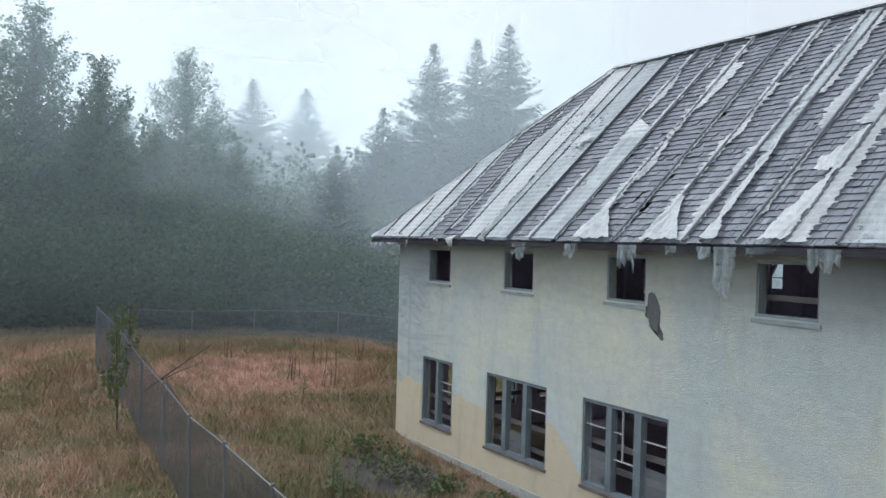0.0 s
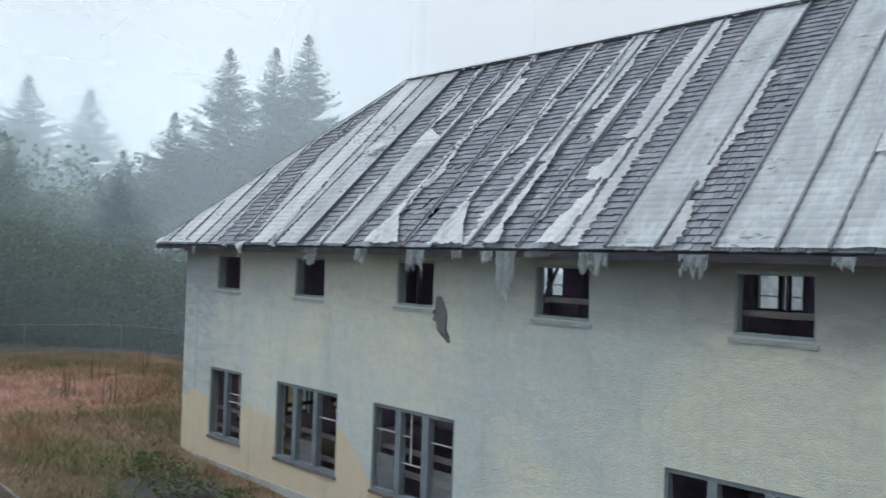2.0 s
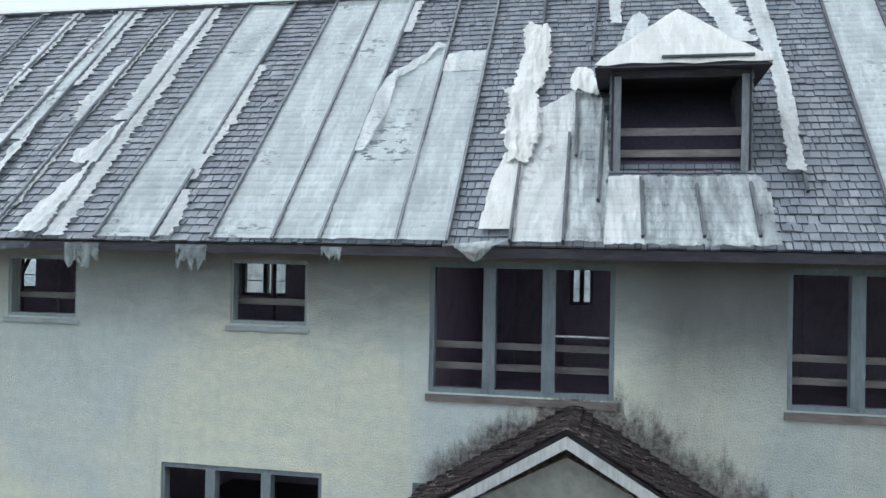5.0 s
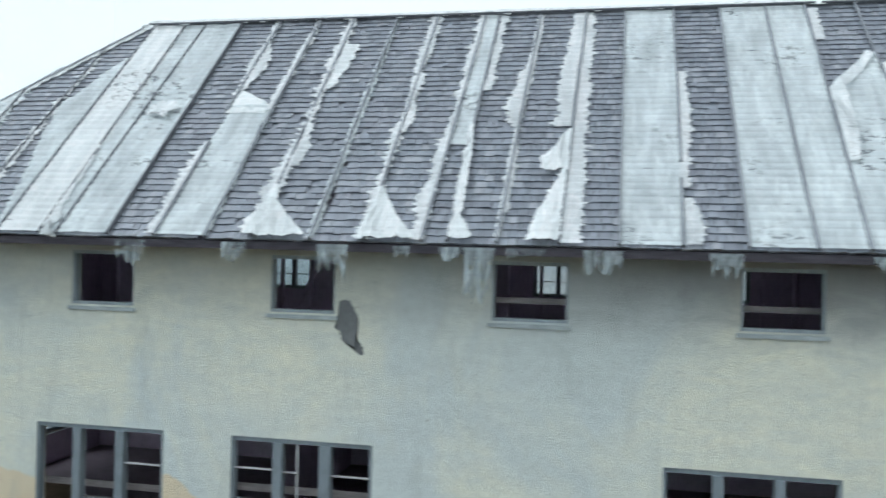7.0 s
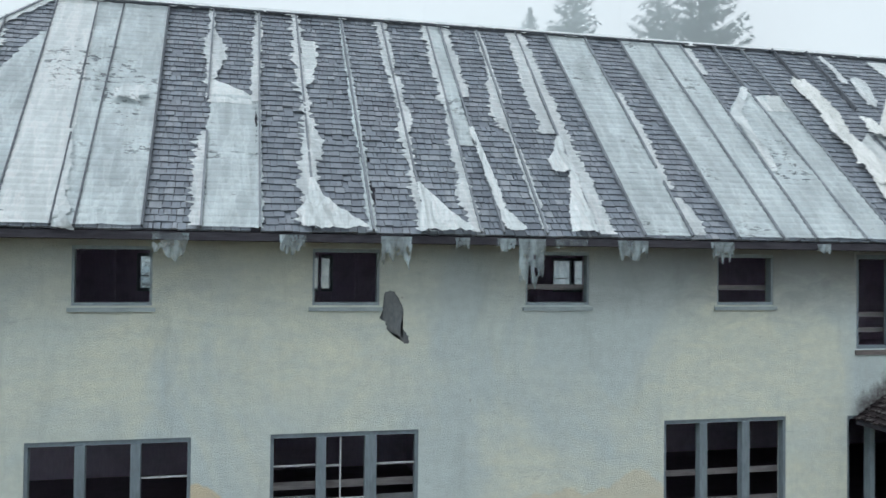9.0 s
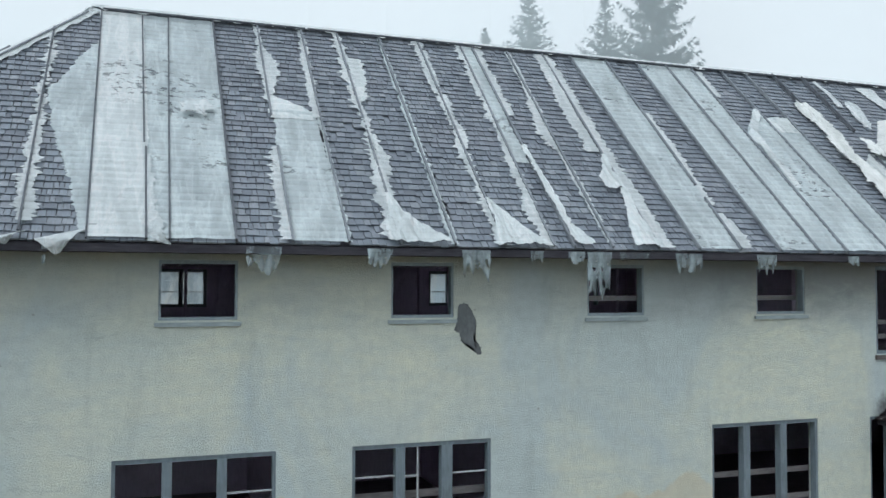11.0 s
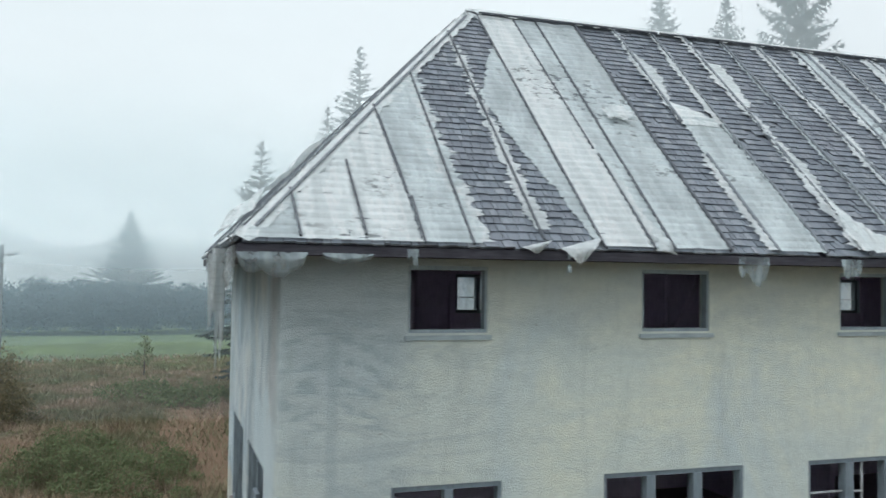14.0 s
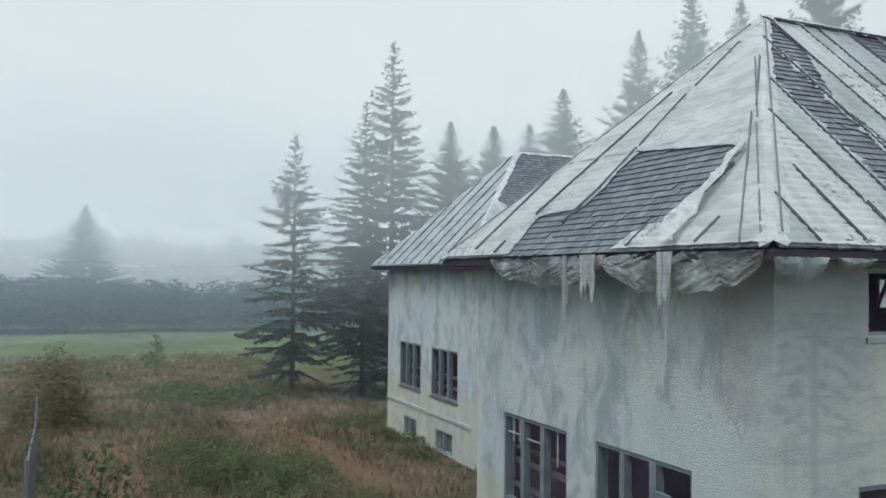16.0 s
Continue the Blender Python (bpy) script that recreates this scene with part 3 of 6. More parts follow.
def window(at, w, h, mullions, parent, boards=(), bars=(), uprights=(), frame_w=0.07, sill=True, panes=(), label="", name="window", ledge=None):
    """A timber window: outer frame, mullions (x0, x1), inner boards (z0, z1), thin glazing bars (x0, x1, z), uprights (x, z0, z1), panes (x0, x1, z0, z1)."""
    f = frame_w
    rim = [(x, y, z) for y in (0.02, 0.16) for x, z in ((0, 0), (w, 0), (w, h), (0, h), (f, f), (w - f, f), (w - f, h - f), (f, h - f))]
    rf = []
    for k in range(4):
        j = (k + 1) % 4
        rf += [(k, j, 4 + j, 4 + k), (8 + j, 8 + k, 12 + k, 12 + j), (j, k, 8 + k, 8 + j), (4 + k, 4 + j, 12 + j, 12 + k)]
    win = part_from(name, rim, rf, PALE_FRAME if h < 1.2 else FRAME, parent, label)
    win.matrix_basis = at
    for a, b in mullions:
        part("mullion", boxes((a, b, 0.0, 0.15, f, h - f)), FRAME, win)
    if sill:
        part("sill", boxes((-0.012, w + 0.012, -0.035, 0.20, -0.06 if h < 1.2 or w < 2.4 else -0.09, 0.0)), ledge or (SILL if h < 1.2 else OLD_SILL), win)
    for k, (a, b) in enumerate(boards):
        part("board", boxes((-0.12, w + 0.12, 0.27 + 0.012 * k, 0.30 + 0.012 * k, a, b)), BOARD, win, "bare board nailed across inside")
    for a, b, z in bars:
        part("glazing_bar", boxes((a, b, 0.07, 0.10, z - 0.012, z + 0.012)), WHITE_PAINT, win)
    for x, a, b in uprights:
        part("glazing_bar", boxes((x - 0.012, x + 0.012, 0.071, 0.099, a, b)), WHITE_PAINT, win)
    for a, b, c, d in panes:
        pane = part("pane", boxes((a, b, 0.082, 0.086, c, d)), GLASS, win, "dusty glass pane")
        pane.visible_shadow = False
    return win


gm, gnt, gb = material("dusty_glass", 0.12, 0, 0.5)
gdust = noise_tex(gnt, 3, 5, 0.7)
gt, gs = gnt.nodes.new("ShaderNodeBsdfTransparent"), gnt.nodes.new("ShaderNodeMixShader")
gb.inputs["Base Color"].default_value = (0.30, 0.33, 0.35, 1)
gnt.links.new(ramp(gnt, gdust, [(0.3, (0.55,) * 3), (0.7, (0.85,) * 3)]), gs.inputs[0])
gnt.links.new(gb.outputs[0], gs.inputs[1])
gnt.links.new(gt.outputs[0], gs.inputs[2])
gnt.links.new(gs.outputs[0], gnt.nodes["Material Output"].inputs["Surface"])
GLASS = gm

# ---- ground ----
def land(x, y):
    """Height of the ground: level at the front, falling to the rear, rising to the front left."""
    z = -1.30 * smooth(2, 18, y) - 0.35 * smooth(18, 43, y)
    left = smooth(3, -12.5, x)
    z += left * (1.05 * (1 - smooth(-6, 0, y)) + 0.75 * smooth(-6, 0, y) * (1 - smooth(12, 34, y)))
    z -= 0.55 * smooth(-18, -26, x) * (1 - smooth(12, 34, y))
    return z + 0.07 * wob(x * 0.35, y * 0.35) + 0.03 * wob(x * 1.3, y * 1.3, 4)


def spread(n, near, far):
    t = np.linspace(-1, 1, n)
    return np.sign(t) * (near * np.abs(t) + (far - near) * np.abs(t) ** 7)


gx, gy = spread(190, 75, 2600) - 2, spread(190, 80, 2600) + 12
verts = [(x, y, land(x, y)) for y in gy for x in gx]
faces = [(j * 190 + i, j * 190 + i + 1, (j + 1) * 190 + i + 1, (j + 1) * 190 + i) for j in range(189) for i in range(189)]
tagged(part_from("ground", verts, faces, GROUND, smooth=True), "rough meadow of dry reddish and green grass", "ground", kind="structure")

# ---- the house ----
house = thing("house", "abandoned two-storey stucco house with torn plastic on a hipped shingle roof", "house")
RUN, RISE, EAVE_Z, EAVE_Y, EAVE_X, END_RUN, RIGHT_X = 4.8, 4.56, 5.605, -0.6, -3.25, 4.45, 37.25
LEN = math.hypot(RUN, RISE)
NF = Vector((0, -RISE, RUN)).normalized()
NB = Vector((0, RISE, RUN)).normalized()
NE = Vector((-RISE, 0, END_RUN)).normalized()
NR = Vector((RISE, 0, END_RUN)).normalized()
front_slope = lambda a, s, h: Vector((a, EAVE_Y + RUN * s, EAVE_Z + RISE * s)) + NF * h  # noqa: E731
back_slope = lambda a, s, h: Vector((a, 9.0 - RUN * s, EAVE_Z + RISE * s)) + NB * h  # noqa: E731
end_slope = lambda a, s, h: Vector((EAVE_X + END_RUN * s, a, EAVE_Z + RISE * s)) + NE * h  # noqa: E731
far_slope = lambda a, s, h: Vector((RIGHT_X - END_RUN * s, a, EAVE_Z + RISE * s)) + NR * h  # noqa: E731

UPPER = [(-1.05, 0.13), (2.40, 3.60), (5.88, 7.01), (9.355, 10.555), (12.855, 14.045)]
LOWER = [(-1.225, 0.34), (1.825, 4.17), (5.295, 7.645), (11.88, 14.29)]
holes = [(a + 0.04, b - 0.04, 4.50, 5.38) for a, b in UPPER] + [(a + 0.02, b - 0.02, 0.76, 2.53) for a, b in LOWER]
holes += [(15.71, 18.09, 3.70, 5.41), (20.13, 22.51, 3.70, 5.41), (15.52, 16.6, 0.72, 2.50)]
moved = lambda some, d: [(a - d, b - d, c, e) for a, b, c, e in some]  # noqa: E731
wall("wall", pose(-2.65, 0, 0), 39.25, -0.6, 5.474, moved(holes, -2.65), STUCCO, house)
end_holes = [(1.22, 3.58, 0.76, 2.53), (4.47, 6.87, 0.76, 2.53)]
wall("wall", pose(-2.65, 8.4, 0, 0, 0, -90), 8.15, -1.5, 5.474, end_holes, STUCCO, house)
BACK = [(-1.03, 0.16), (2.42, 3.60), (5.72, 7.08), (9.20, 10.38), (12.95, 14.18), (17.06, 17.56)]
wall("wall", pose(36.6, 8.4, 0, 0, 0, 180), 39.0, -1.5, 5.474, [(36.6 - b, 36.6 - a, 4.45, 5.35) for a, b in BACK], STUCCO, house)
wall("wall", pose(36.6, 0.25, 0, 0, 0, 90), 7.9, -1.0, 5.474, [], STUCCO, house)
part("floor", boxes((-2.34, 36.3, 0.26, 8.14, 2.85, 3.1)), INSIDE, house, "dark upper storey floor")
part("floor", boxes((-2.34, 36.3, 0.26, 8.14, -0.2, 0.05)), DARK_FLOOR, house, "dark ground storey floor")
part("ceiling", boxes((-2.34, 36.3, 0.26, 8.14, 5.43, 5.474)), INSIDE, house, "dark ceiling boards")
# unseen panels added to block light through the rooms
for x0, y0, z0, z1 in ((15.1, 1.6, 3.1, 5.43), (16.82, 4.8, 3.1, 5.43), (4.6, 3.6, 0.05, 2.85), (9.0, 3.6, 0.05, 2.85)):
    part("light_block", boxes((x0, x0 + 0.12, y0, 8.14, z0, z1)), INSIDE, house, "unseen panel added to block light indoors")
for a, b in BACK:
    w = b - a
    window(pose(b, 8.4, 4.45, 0, 0, 180), w, 0.9, [(w / 2 - 0.05, w / 2 + 0.05)], house, sill=False, bars=[(0.07, w - 0.07, 0.36)])

rng = random.Random(77)
for k in range(26):
    x0 = -1.6 + 0.93 * k + rng.uniform(-0.2, 0.2)
    part("stud", boxes((x0, x0 + 0.07, 7.2 + 0.1 * rng.random(), 7.4, 3.1, 5.43)), INSIDE, house)
for k in range(6):
    x0 = -1.0 + 4.1 * k
    v = [(x0 + q * 1.1 + d, 7.15 + e, 3.3 + q * 2.1) for q in (0, 1) for d, e in ((0, 0), (0.09, 0), (0.09, 0.05), (0, 0.05))]
    part_from("brace", v, [(0, 1, 2, 3), (7, 6, 5, 4), (0, 4, 5, 1), (1, 5, 6, 2), (2, 6, 7, 3), (3, 7, 4, 0)], INSIDE, house)

part("soffit", boxes((-3.2, 37.2, -0.56, -0.002, 5.478, 5.512), (-3.2, 37.2, 8.402, 8.96, 5.478, 5.512), (-3.2, -2.652, 0.0, 8.4, 5.478, 5.512), (36.602, 37.2, 0.0, 8.4, 5.478, 5.512)), DARK_WOOD, house, "dark boarded eave soffit")
part("fascia", boxes((-3.24, 37.24, -0.6, -0.563, 5.468, 5.585), (-3.24, 37.24, 8.963, 9.0, 5.452, 5.585), (-3.24, -3.203, -0.56, 8.96, 5.452, 5.585), (37.203, 37.24, -0.56, 8.96, 5.452, 5.585)), DARK_WOOD, house, "dark weathered fascia board")

part("plinth", boxes((-2.68, 36.63, -0.03, -0.003, -0.6, 0.20)), PLINTH, house, "pale concrete plinth")

# windows
for a, b in UPPER:
    bars = [(0.28, 0.37)] if a > 9 else []
    window(pose(a, 0, 4.47), b - a, 0.93, [], house, boards=bars, frame_w=0.075, label="empty grey window frame under the eave")
a, b = LOWER[0]
window(pose(a, 0, 0.80), b - a, 1.73, [(0.74, 0.86)], house, boards=[(0.18, 0.28), (0.62, 0.72)], bars=[(0.86, 1.48, 1.15), (0.86, 1.48, 0.95)])
a, b = LOWER[1]
window(pose(a, 0, 0.80), b - a, 1.73, [(0.70, 0.84), (1.47, 1.61)], house, boards=[(0.16, 0.27), (0.64, 0.75)], bars=[(1.61, 2.28, 1.14)], uprights=[], panes=[(0.84, 1.47, 0.07, 0.55)])
a, b = LOWER[2]
window(pose(a, 0, 0.80), b - a, 1.73, [(0.72, 0.87), (1.48, 1.66)], house, boards=[(0.35, 0.48), (0.80, 0.92)], bars=[(0.07, 0.72, 1.22), (0.87, 1.48, 0.68), (0.87, 1.10, 1.20), (1.66, 2.29, 1.20)], uprights=[(1.10, 0.68, 1.66)], panes=[(0.07, 0.72, 0.07, 0.75), (1.66, 2.29, 0.07, 0.72)])
a, b = LOWER[3]
window(pose(a, 0, 0.80), b - a, 1.73, [(0.70, 0.84), (1.52, 1.66)], house, boards=[(0.2, 0.3), (0.7, 0.8)])
for a in (15.69, 20.11):
    window(pose(a, 0, 3.68), 2.42, 1.73, [(0.73, 0.89), (1.49, 1.66)], house, boards=[(0.30, 0.39), (0.58, 0.67)], bars=[(1.66, 2.34, 0.80)], frame_w=0.08, label="empty three-part window with boards across", ledge=OLD_SILL)
window(pose(15.50, 0, 0.75), 1.1, 1.76, [(0.5, 0.6)], house, sill=False)
window(pose(-2.65, 7.20, 0.80, 0, 0, -90), 2.40, 1.73, [(0.72, 0.84), (1.46, 1.60)], house, boards=[(0.22, 0.34), (0.70, 0.82), (0.98, 1.06)], bars=[(0.07, 0.72, 1.35), (0.84, 1.46, 1.32)], uprights=[(0.3, 1.2, 1.66), (0.55, 1.2, 1.66), (1.95, 1.0, 1.66)])
window(pose(-2.65, 3.95, 0.80, 0, 0, -90), 2.44, 1.73, [(0.70, 0.82), (1.46, 1.62)], house, boards=[(0.22, 0.34)])
part("electric_box", boxes((-2.71, -2.65, 1.95, 2.35, 1.72, 2.08)), FRAME, house, "small grey metal box at a window")

# bare patch where the stucco fell off
edge_pts = [(7.06, 4.68), (7.12, 4.74), (7.20, 4.71), (7.28, 4.60), (7.34, 4.44), (7.35, 4.28), (7.31, 4.20), (7.35, 4.12), (7.44, 4.0), (7.45, 3.90), (7.37, 3.90), (7.29, 4.02), (7.19, 4.06), (7.11, 4.10), (7.09, 4.19), (7.03, 4.26), (6.98, 4.29), (7.03, 4.38), (7.04, 4.5)]
rng = random.Random(3)
outline = []
for (xa, za), (xb, zb) in zip(edge_pts, edge_pts[1:] + edge_pts[:1]):
    for q in range(7):
        t = q / 7
        outline.append((xa + (xb - xa) * t + rng.uniform(-0.02, 0.02), -0.004, za + (zb - za) * t + rng.uniform(-0.014, 0.014)))
bm = bmesh.new()
bm.faces.new([bm.verts.new(p) for p in outline])
bmesh.ops.triangulate(bm, faces=bm.faces)
part("bare_patch", bm, PATCH, house, "dark patch where stucco has fallen off")

# ---- roof ----
roof_bm = bmesh.new()
tops = [Vector((EAVE_X, EAVE_Y, EAVE_Z)), Vector((RIGHT_X, EAVE_Y, EAVE_Z)), Vector((RIGHT_X, 9.0, EAVE_Z)), Vector((EAVE_X, 9.0, EAVE_Z)), Vector((EAVE_X + END_RUN, 4.2, EAVE_Z + RISE)), Vector((RIGHT_X - END_RUN, 4.2, EAVE_Z + RISE))]
vs = [roof_bm.verts.new(p - Vector((0, 0, 0.055))) for p in tops]
for f in ((0, 1, 5, 4), (1, 2, 5), (2, 3, 4, 5), (3, 0, 4), (3, 2, 1, 0)):
    roof_bm.faces.new([vs[k] for k in f])
roof = part("roof", roof_bm, DARK_WOOD, house, "hipped roof of weathered cedar shingles")

ROWS = 42


def shingle_box(slope, a, w, r, rng, lift=0.0):
    """Corners of one shingle: butt end raised, head tucked under the next course."""
    s0, s1 = r / ROWS - 0.003 * rng.random() ** 2, (r + 1.35) / ROWS
    h, j, c = 0.026 + 0.009 * rng.random() + lift, 0.005 * (rng.random() - 0.5), 0.004 * (rng.random() - 0.5)
    g = 0.003 + 0.005 * rng.random()
    p = [slope(a + g, s0 + j / 6, h + c), slope(a + w - g, s0 - j / 6, h - c), slope(a + w - g, s1, 0.002), slope(a + g, s1, 0.002)]
    q = [slope(a + g, s0 + j / 6, h + c - 0.03), slope(a + w - g, s0 - j / 6, h - c - 0.03)]
    return p + q


BOX_FACES = ((0, 1, 2, 3), (4, 5, 1, 0), (4, 0, 3), (5, 2, 1))


def shingle_field(slope, lo, hi, parent, seed, skip=lambda a, r: False, thinned=0.007, label=""):
    rng, verts, faces = random.Random(seed), [], []
    for r in range(ROWS):
        s = (r + 0.5) / ROWS
        a, end = lo(s) + 0.02, hi(s) - 0.02
        while a < end - 0.05:
            w = min(rng.choice((0.07, 0.09, 0.11, 0.13, 0.15, 0.19)), end - a)
            if not skip(a, r):
                n = len(verts)
                d = rng.random()
                verts += shingle_box(slope, a, w, r, rng, 0.012 if d < 0.05 else -0.02 if d > 1 - thinned * (1 + 5 * max(0, wob(a * 1.1, s * 5, seed))) else 0.0)
                faces += [tuple(n + k for k in f) for f in BOX_FACES]
            a += w
    return part_from("shingles", verts, faces, SHINGLE, parent, label, kind="stuff")


PIECE_X0, PIECE_X1, PIECE_ROWS = 5.12, 6.76, 24
skip_front = lambda a, r: r < PIECE_ROWS and PIECE_X0 - 0.16 < a < PIECE_X1 - 0.02  # noqa: E731
shingle_field(front_slope, lambda s: EAVE_X + END_RUN * s, lambda s: RIGHT_X - END_RUN * s, roof, 11,
              lambda a, r: skip_front(a, r) or (17.96 < a < 19.62 and 9 < r < 24))
shingle_field(end_slope, lambda s: EAVE_Y + RUN * s, lambda s: 9.0 - RUN * s, roof, 12)
shingle_field(back_slope, lambda s: EAVE_X + END_RUN * s, lambda s: RIGHT_X - END_RUN * s, roof, 13)
shingle_field(far_slope, lambda s: EAVE_Y + RUN * s, lambda s: 9.0 - RUN * s, roof, 14)


def shingle_pieces():
    """Single shingles of one stretch of the front slope, on shared meshes."""
    rng, kinds = random.Random(17), {}
    up = Vector((0, RUN, RISE)).normalized()
    frame_m = Matrix((Vector((1, 0, 0)), up, NF)).transposed().to_4x4()
    for w in (0.09, 0.11, 0.13, 0.16, 0.19):
        me = bpy.data.meshes.new("shingle")
        tall = 1.35 / ROWS * LEN
        me.from_pydata([(0.004, 0, 0.032), (w - 0.004, 0, 0.032), (w - 0.004, tall, 0.002), (0.004, tall, 0.002), (0.004, 0, 0.004), (w - 0.004, 0, 0.004)], [], [tuple(f) for f in BOX_FACES])
        me.materials.append(SHINGLE)
        kinds[w] = me
    for r in range(PIECE_ROWS):
        a = PIECE_X0 - 0.03 * rng.random()
        while a < PIECE_X1 - 0.02:
            w = rng.choice((0.09, 0.11, 0.13, 0.16, 0.19))
            ob = new("shingle", kinds[w])
            ob.parent = roof
            sunk = -0.018 if rng.random() < 0.03 else 0.004 * rng.random()
            ob.matrix_basis = Matrix.Translation(front_slope(a, r / ROWS - 0.004 * rng.random() ** 2, sunk)) @ frame_m @ pose(0, 0, 0, 0, rng.uniform(-1.8, 1.8), rng.uniform(-1.4, 1.4))
            a += w


shingle_pieces()


def batten(slope, a, s0, s1, parent, tilt=0.0, w=0.034, h0=0.045, h1=0.095, mat=BATTEN):
    v = [slope(a + d * w / 2 + tilt * k, s, h) for k, s in ((0, s0), (1, s1)) for d, h in ((-1, h0), (1, h0), (1, h1), (-1, h1))]
    part_from("batten", v, [(0, 1, 2, 3), (7, 6, 5, 4), (0, 4, 5, 1), (1, 5, 6, 2), (2, 6, 7, 3), (3, 7, 4, 0)], mat, parent)


hip_s = lambda x: (x - EAVE_X) / END_RUN  # noqa: E731
for x, s0, s1, tilt in ((-2.50, 0.01, 0.15, -0.05), (-1.70, 0.02, 0.25, -0.05), (-0.98, 0.0, 0.14, 0.0), (-1.02, 0.15, 0.47, -0.12), (-0.34, 0.0, 0.63, -0.03), (0.66, 0.02, 0.87, -0.03), (1.50, 0.0, 0.99, -0.12),
                        (2.26, 0.0, 0.33, -0.03), (2.20, 0.35, 0.98, -0.10), (2.57, 0.0, 0.99, 0.0), (3.47, 0.0, 0.99, -0.07), (4.27, 0.0, 0.36, 0.0), (4.25, 0.5, 0.99, 0.0), (5.10, 0.0, 0.99, 0.02), (5.91, 0.0, 0.99, -0.06),
                        (6.77, 0.0, 0.99, -0.02), (7.61, 0.0, 0.99, -0.02), (8.45, 0.0, 0.98, 0.10), (8.82, 0.0, 0.98, 0.0), (9.53, 0.0, 0.98, 0.10), (10.40, 0.0, 0.99, 0.10), (11.21, 0.0, 1.0, 0.0), (12.06, 0.0, 0.22, 0.02), (12.09, 0.28, 0.99, 0.02),
                        (12.90, 0.0, 1.0, 0.03), (13.76, 0.0, 1.0, -0.03), (14.40, 0.0, 1.0, 0.02), (15.40, 0.0, 1.0, -0.13), (16.05, 0.0, 1.0, -0.08), (16.83, 0.0, 0.25, -0.02), (16.85, 0.7, 1.0, -0.06), (17.47, 0.0, 0.336, -0.04), (17.54, 0.258, 0.485, -0.06), (17.66, 0.64, 1.0, 0.04),
                        (17.86, 0.117, 0.45, 0.01), (18.40, 0.016, 0.186, -0.02), (19.10, 0.019, 0.165, -0.04), (19.72, 0.02, 0.17, -0.02), (20.35, 0.15, 0.95, -0.06), (21.2, 0.0, 1.0, 0.0), (22.0, 0.0, 1.0, 0.0)):
    batten(front_slope, x, s0, min(s1, hip_s(x) if x < 1.2 else 1), roof, tilt, 0.034 if x > 3 else 0.027, h1=0.125 if 16.8 < x < 19.8 else 0.095 if x > 3 else 0.08, mat=PALE_BATTEN if 4 < x < 16.8 else BATTEN)
for y, s0, s1, tilt in ((7.48, 0.028, 0.374, -0.42), (6.50, 0.01, 0.06, -0.06), (6.17, 0.174, 0.688, -1.19), (4.83, 0.12, 0.254, -0.25), (4.58, 0.256, 0.424, -0.09), (4.45, 0.43, 0.652, -0.07), (4.30, 0.686, 0.876, -0.22),
                        (2.25, 0.009, 0.078, -0.09), (0.76, 0.011, 0.085, -0.10), (1.35, 0.195, 0.268, -0.07), (-0.09, 0.005, 0.466, 1.95), (1.86, 0.487, 0.746, 1.12)):
    batten(end_slope, y, s0, s1, roof, tilt, 0.022, 0.05, 0.10, PALE_BATTEN)


def strip_along(name, p0, p1, w, mat, parent, lift, seed, label="", side=Vector((0, 0, 0)), fray=0.03):
    """A ragged band of sheeting folded over a ridge or hip from p0 to p1, its two halves falling to the sides given."""
    rng, verts, faces = random.Random(seed), [], []
    n = max(12, int((p1 - p0).length / 0.12))
    for k in range(n + 1):
        p = p0.lerp(p1, k / n)
        for q, d in enumerate((-1, 0, 1)):
            out = side[0] if d < 0 else side[1]
            width = w * (1 + fray / w * rng.uniform(-1, 1)) if d else 0
            verts.append(p + out * width + Vector((0, 0, lift + 0.012 * rng.random())))
    for k in range(n):
        for q in (0, 1):
            faces.append((3 * k + q, 3 * k + q + 1, 3 * k + q + 4, 3 * k + q + 3))
    return part_from(name, verts, faces, mat, parent, label, smooth=True)


down_f, down_b = Vector((0, -RUN, -RISE)).normalized(), Vector((0, RUN, -RISE)).normalized()
hip_dir = (tops[4] - tops[0]).normalized()
on_front, on_end = Vector((1, 0, 0)) - hip_dir * hip_dir.x, Vector((0, 1, 0)) - hip_dir * hip_dir.y
hip2 = (tops[4] - tops[3]).normalized()
on_end2, on_back = Vector((0, -1, 0)) + hip2 * hip2.y, Vector((1, 0, 0)) - hip2 * hip2.x
part("ridge_board", boxes((1.2, 32.8, 4.17, 4.23, 10.05, 10.24)), BATTEN, roof)
strip_along("ridge_strip", tops[4], tops[5], 0.13, SHEET_WHITE, roof, 0.12, 3, "ragged white sheeting folded over the ridge", (down_f, down_b), 0.08)
strip_along("hip_strip", tops[0], tops[4], 0.20, SHEET_WHITE, roof, 0.075, 4, "white sheeting folded over the hip", (on_end.normalized(), on_front.normalized()), 0.04)
strip_along("hip_strip", tops[3], tops[4], 0.22, SHEET_WHITE, roof, 0.075, 5, "white sheeting folded over the hip", (on_end2.normalized(), on_back.normalized()), 0.04)


def hip_batten(p0, p1, side, off, s0, s1):
    a, b = p0.lerp(p1, s0) + side * off + Vector((0, 0, 0.10)), p0.lerp(p1, s1) + side * off + Vector((0, 0, 0.10))
    u = side * 0.015
    up = Vector((0, 0, 0.022))
    v = [a - u, a + u, a + u + up, a - u + up, b - u, b + u, b + u + up, b - u + up]
    part_from("batten", v, [(3, 2, 1, 0), (4, 5, 6, 7), (0, 1, 5, 4), (1, 2, 6, 5), (2, 3, 7, 6), (3, 0, 4, 7)], PALE_BATTEN, roof)


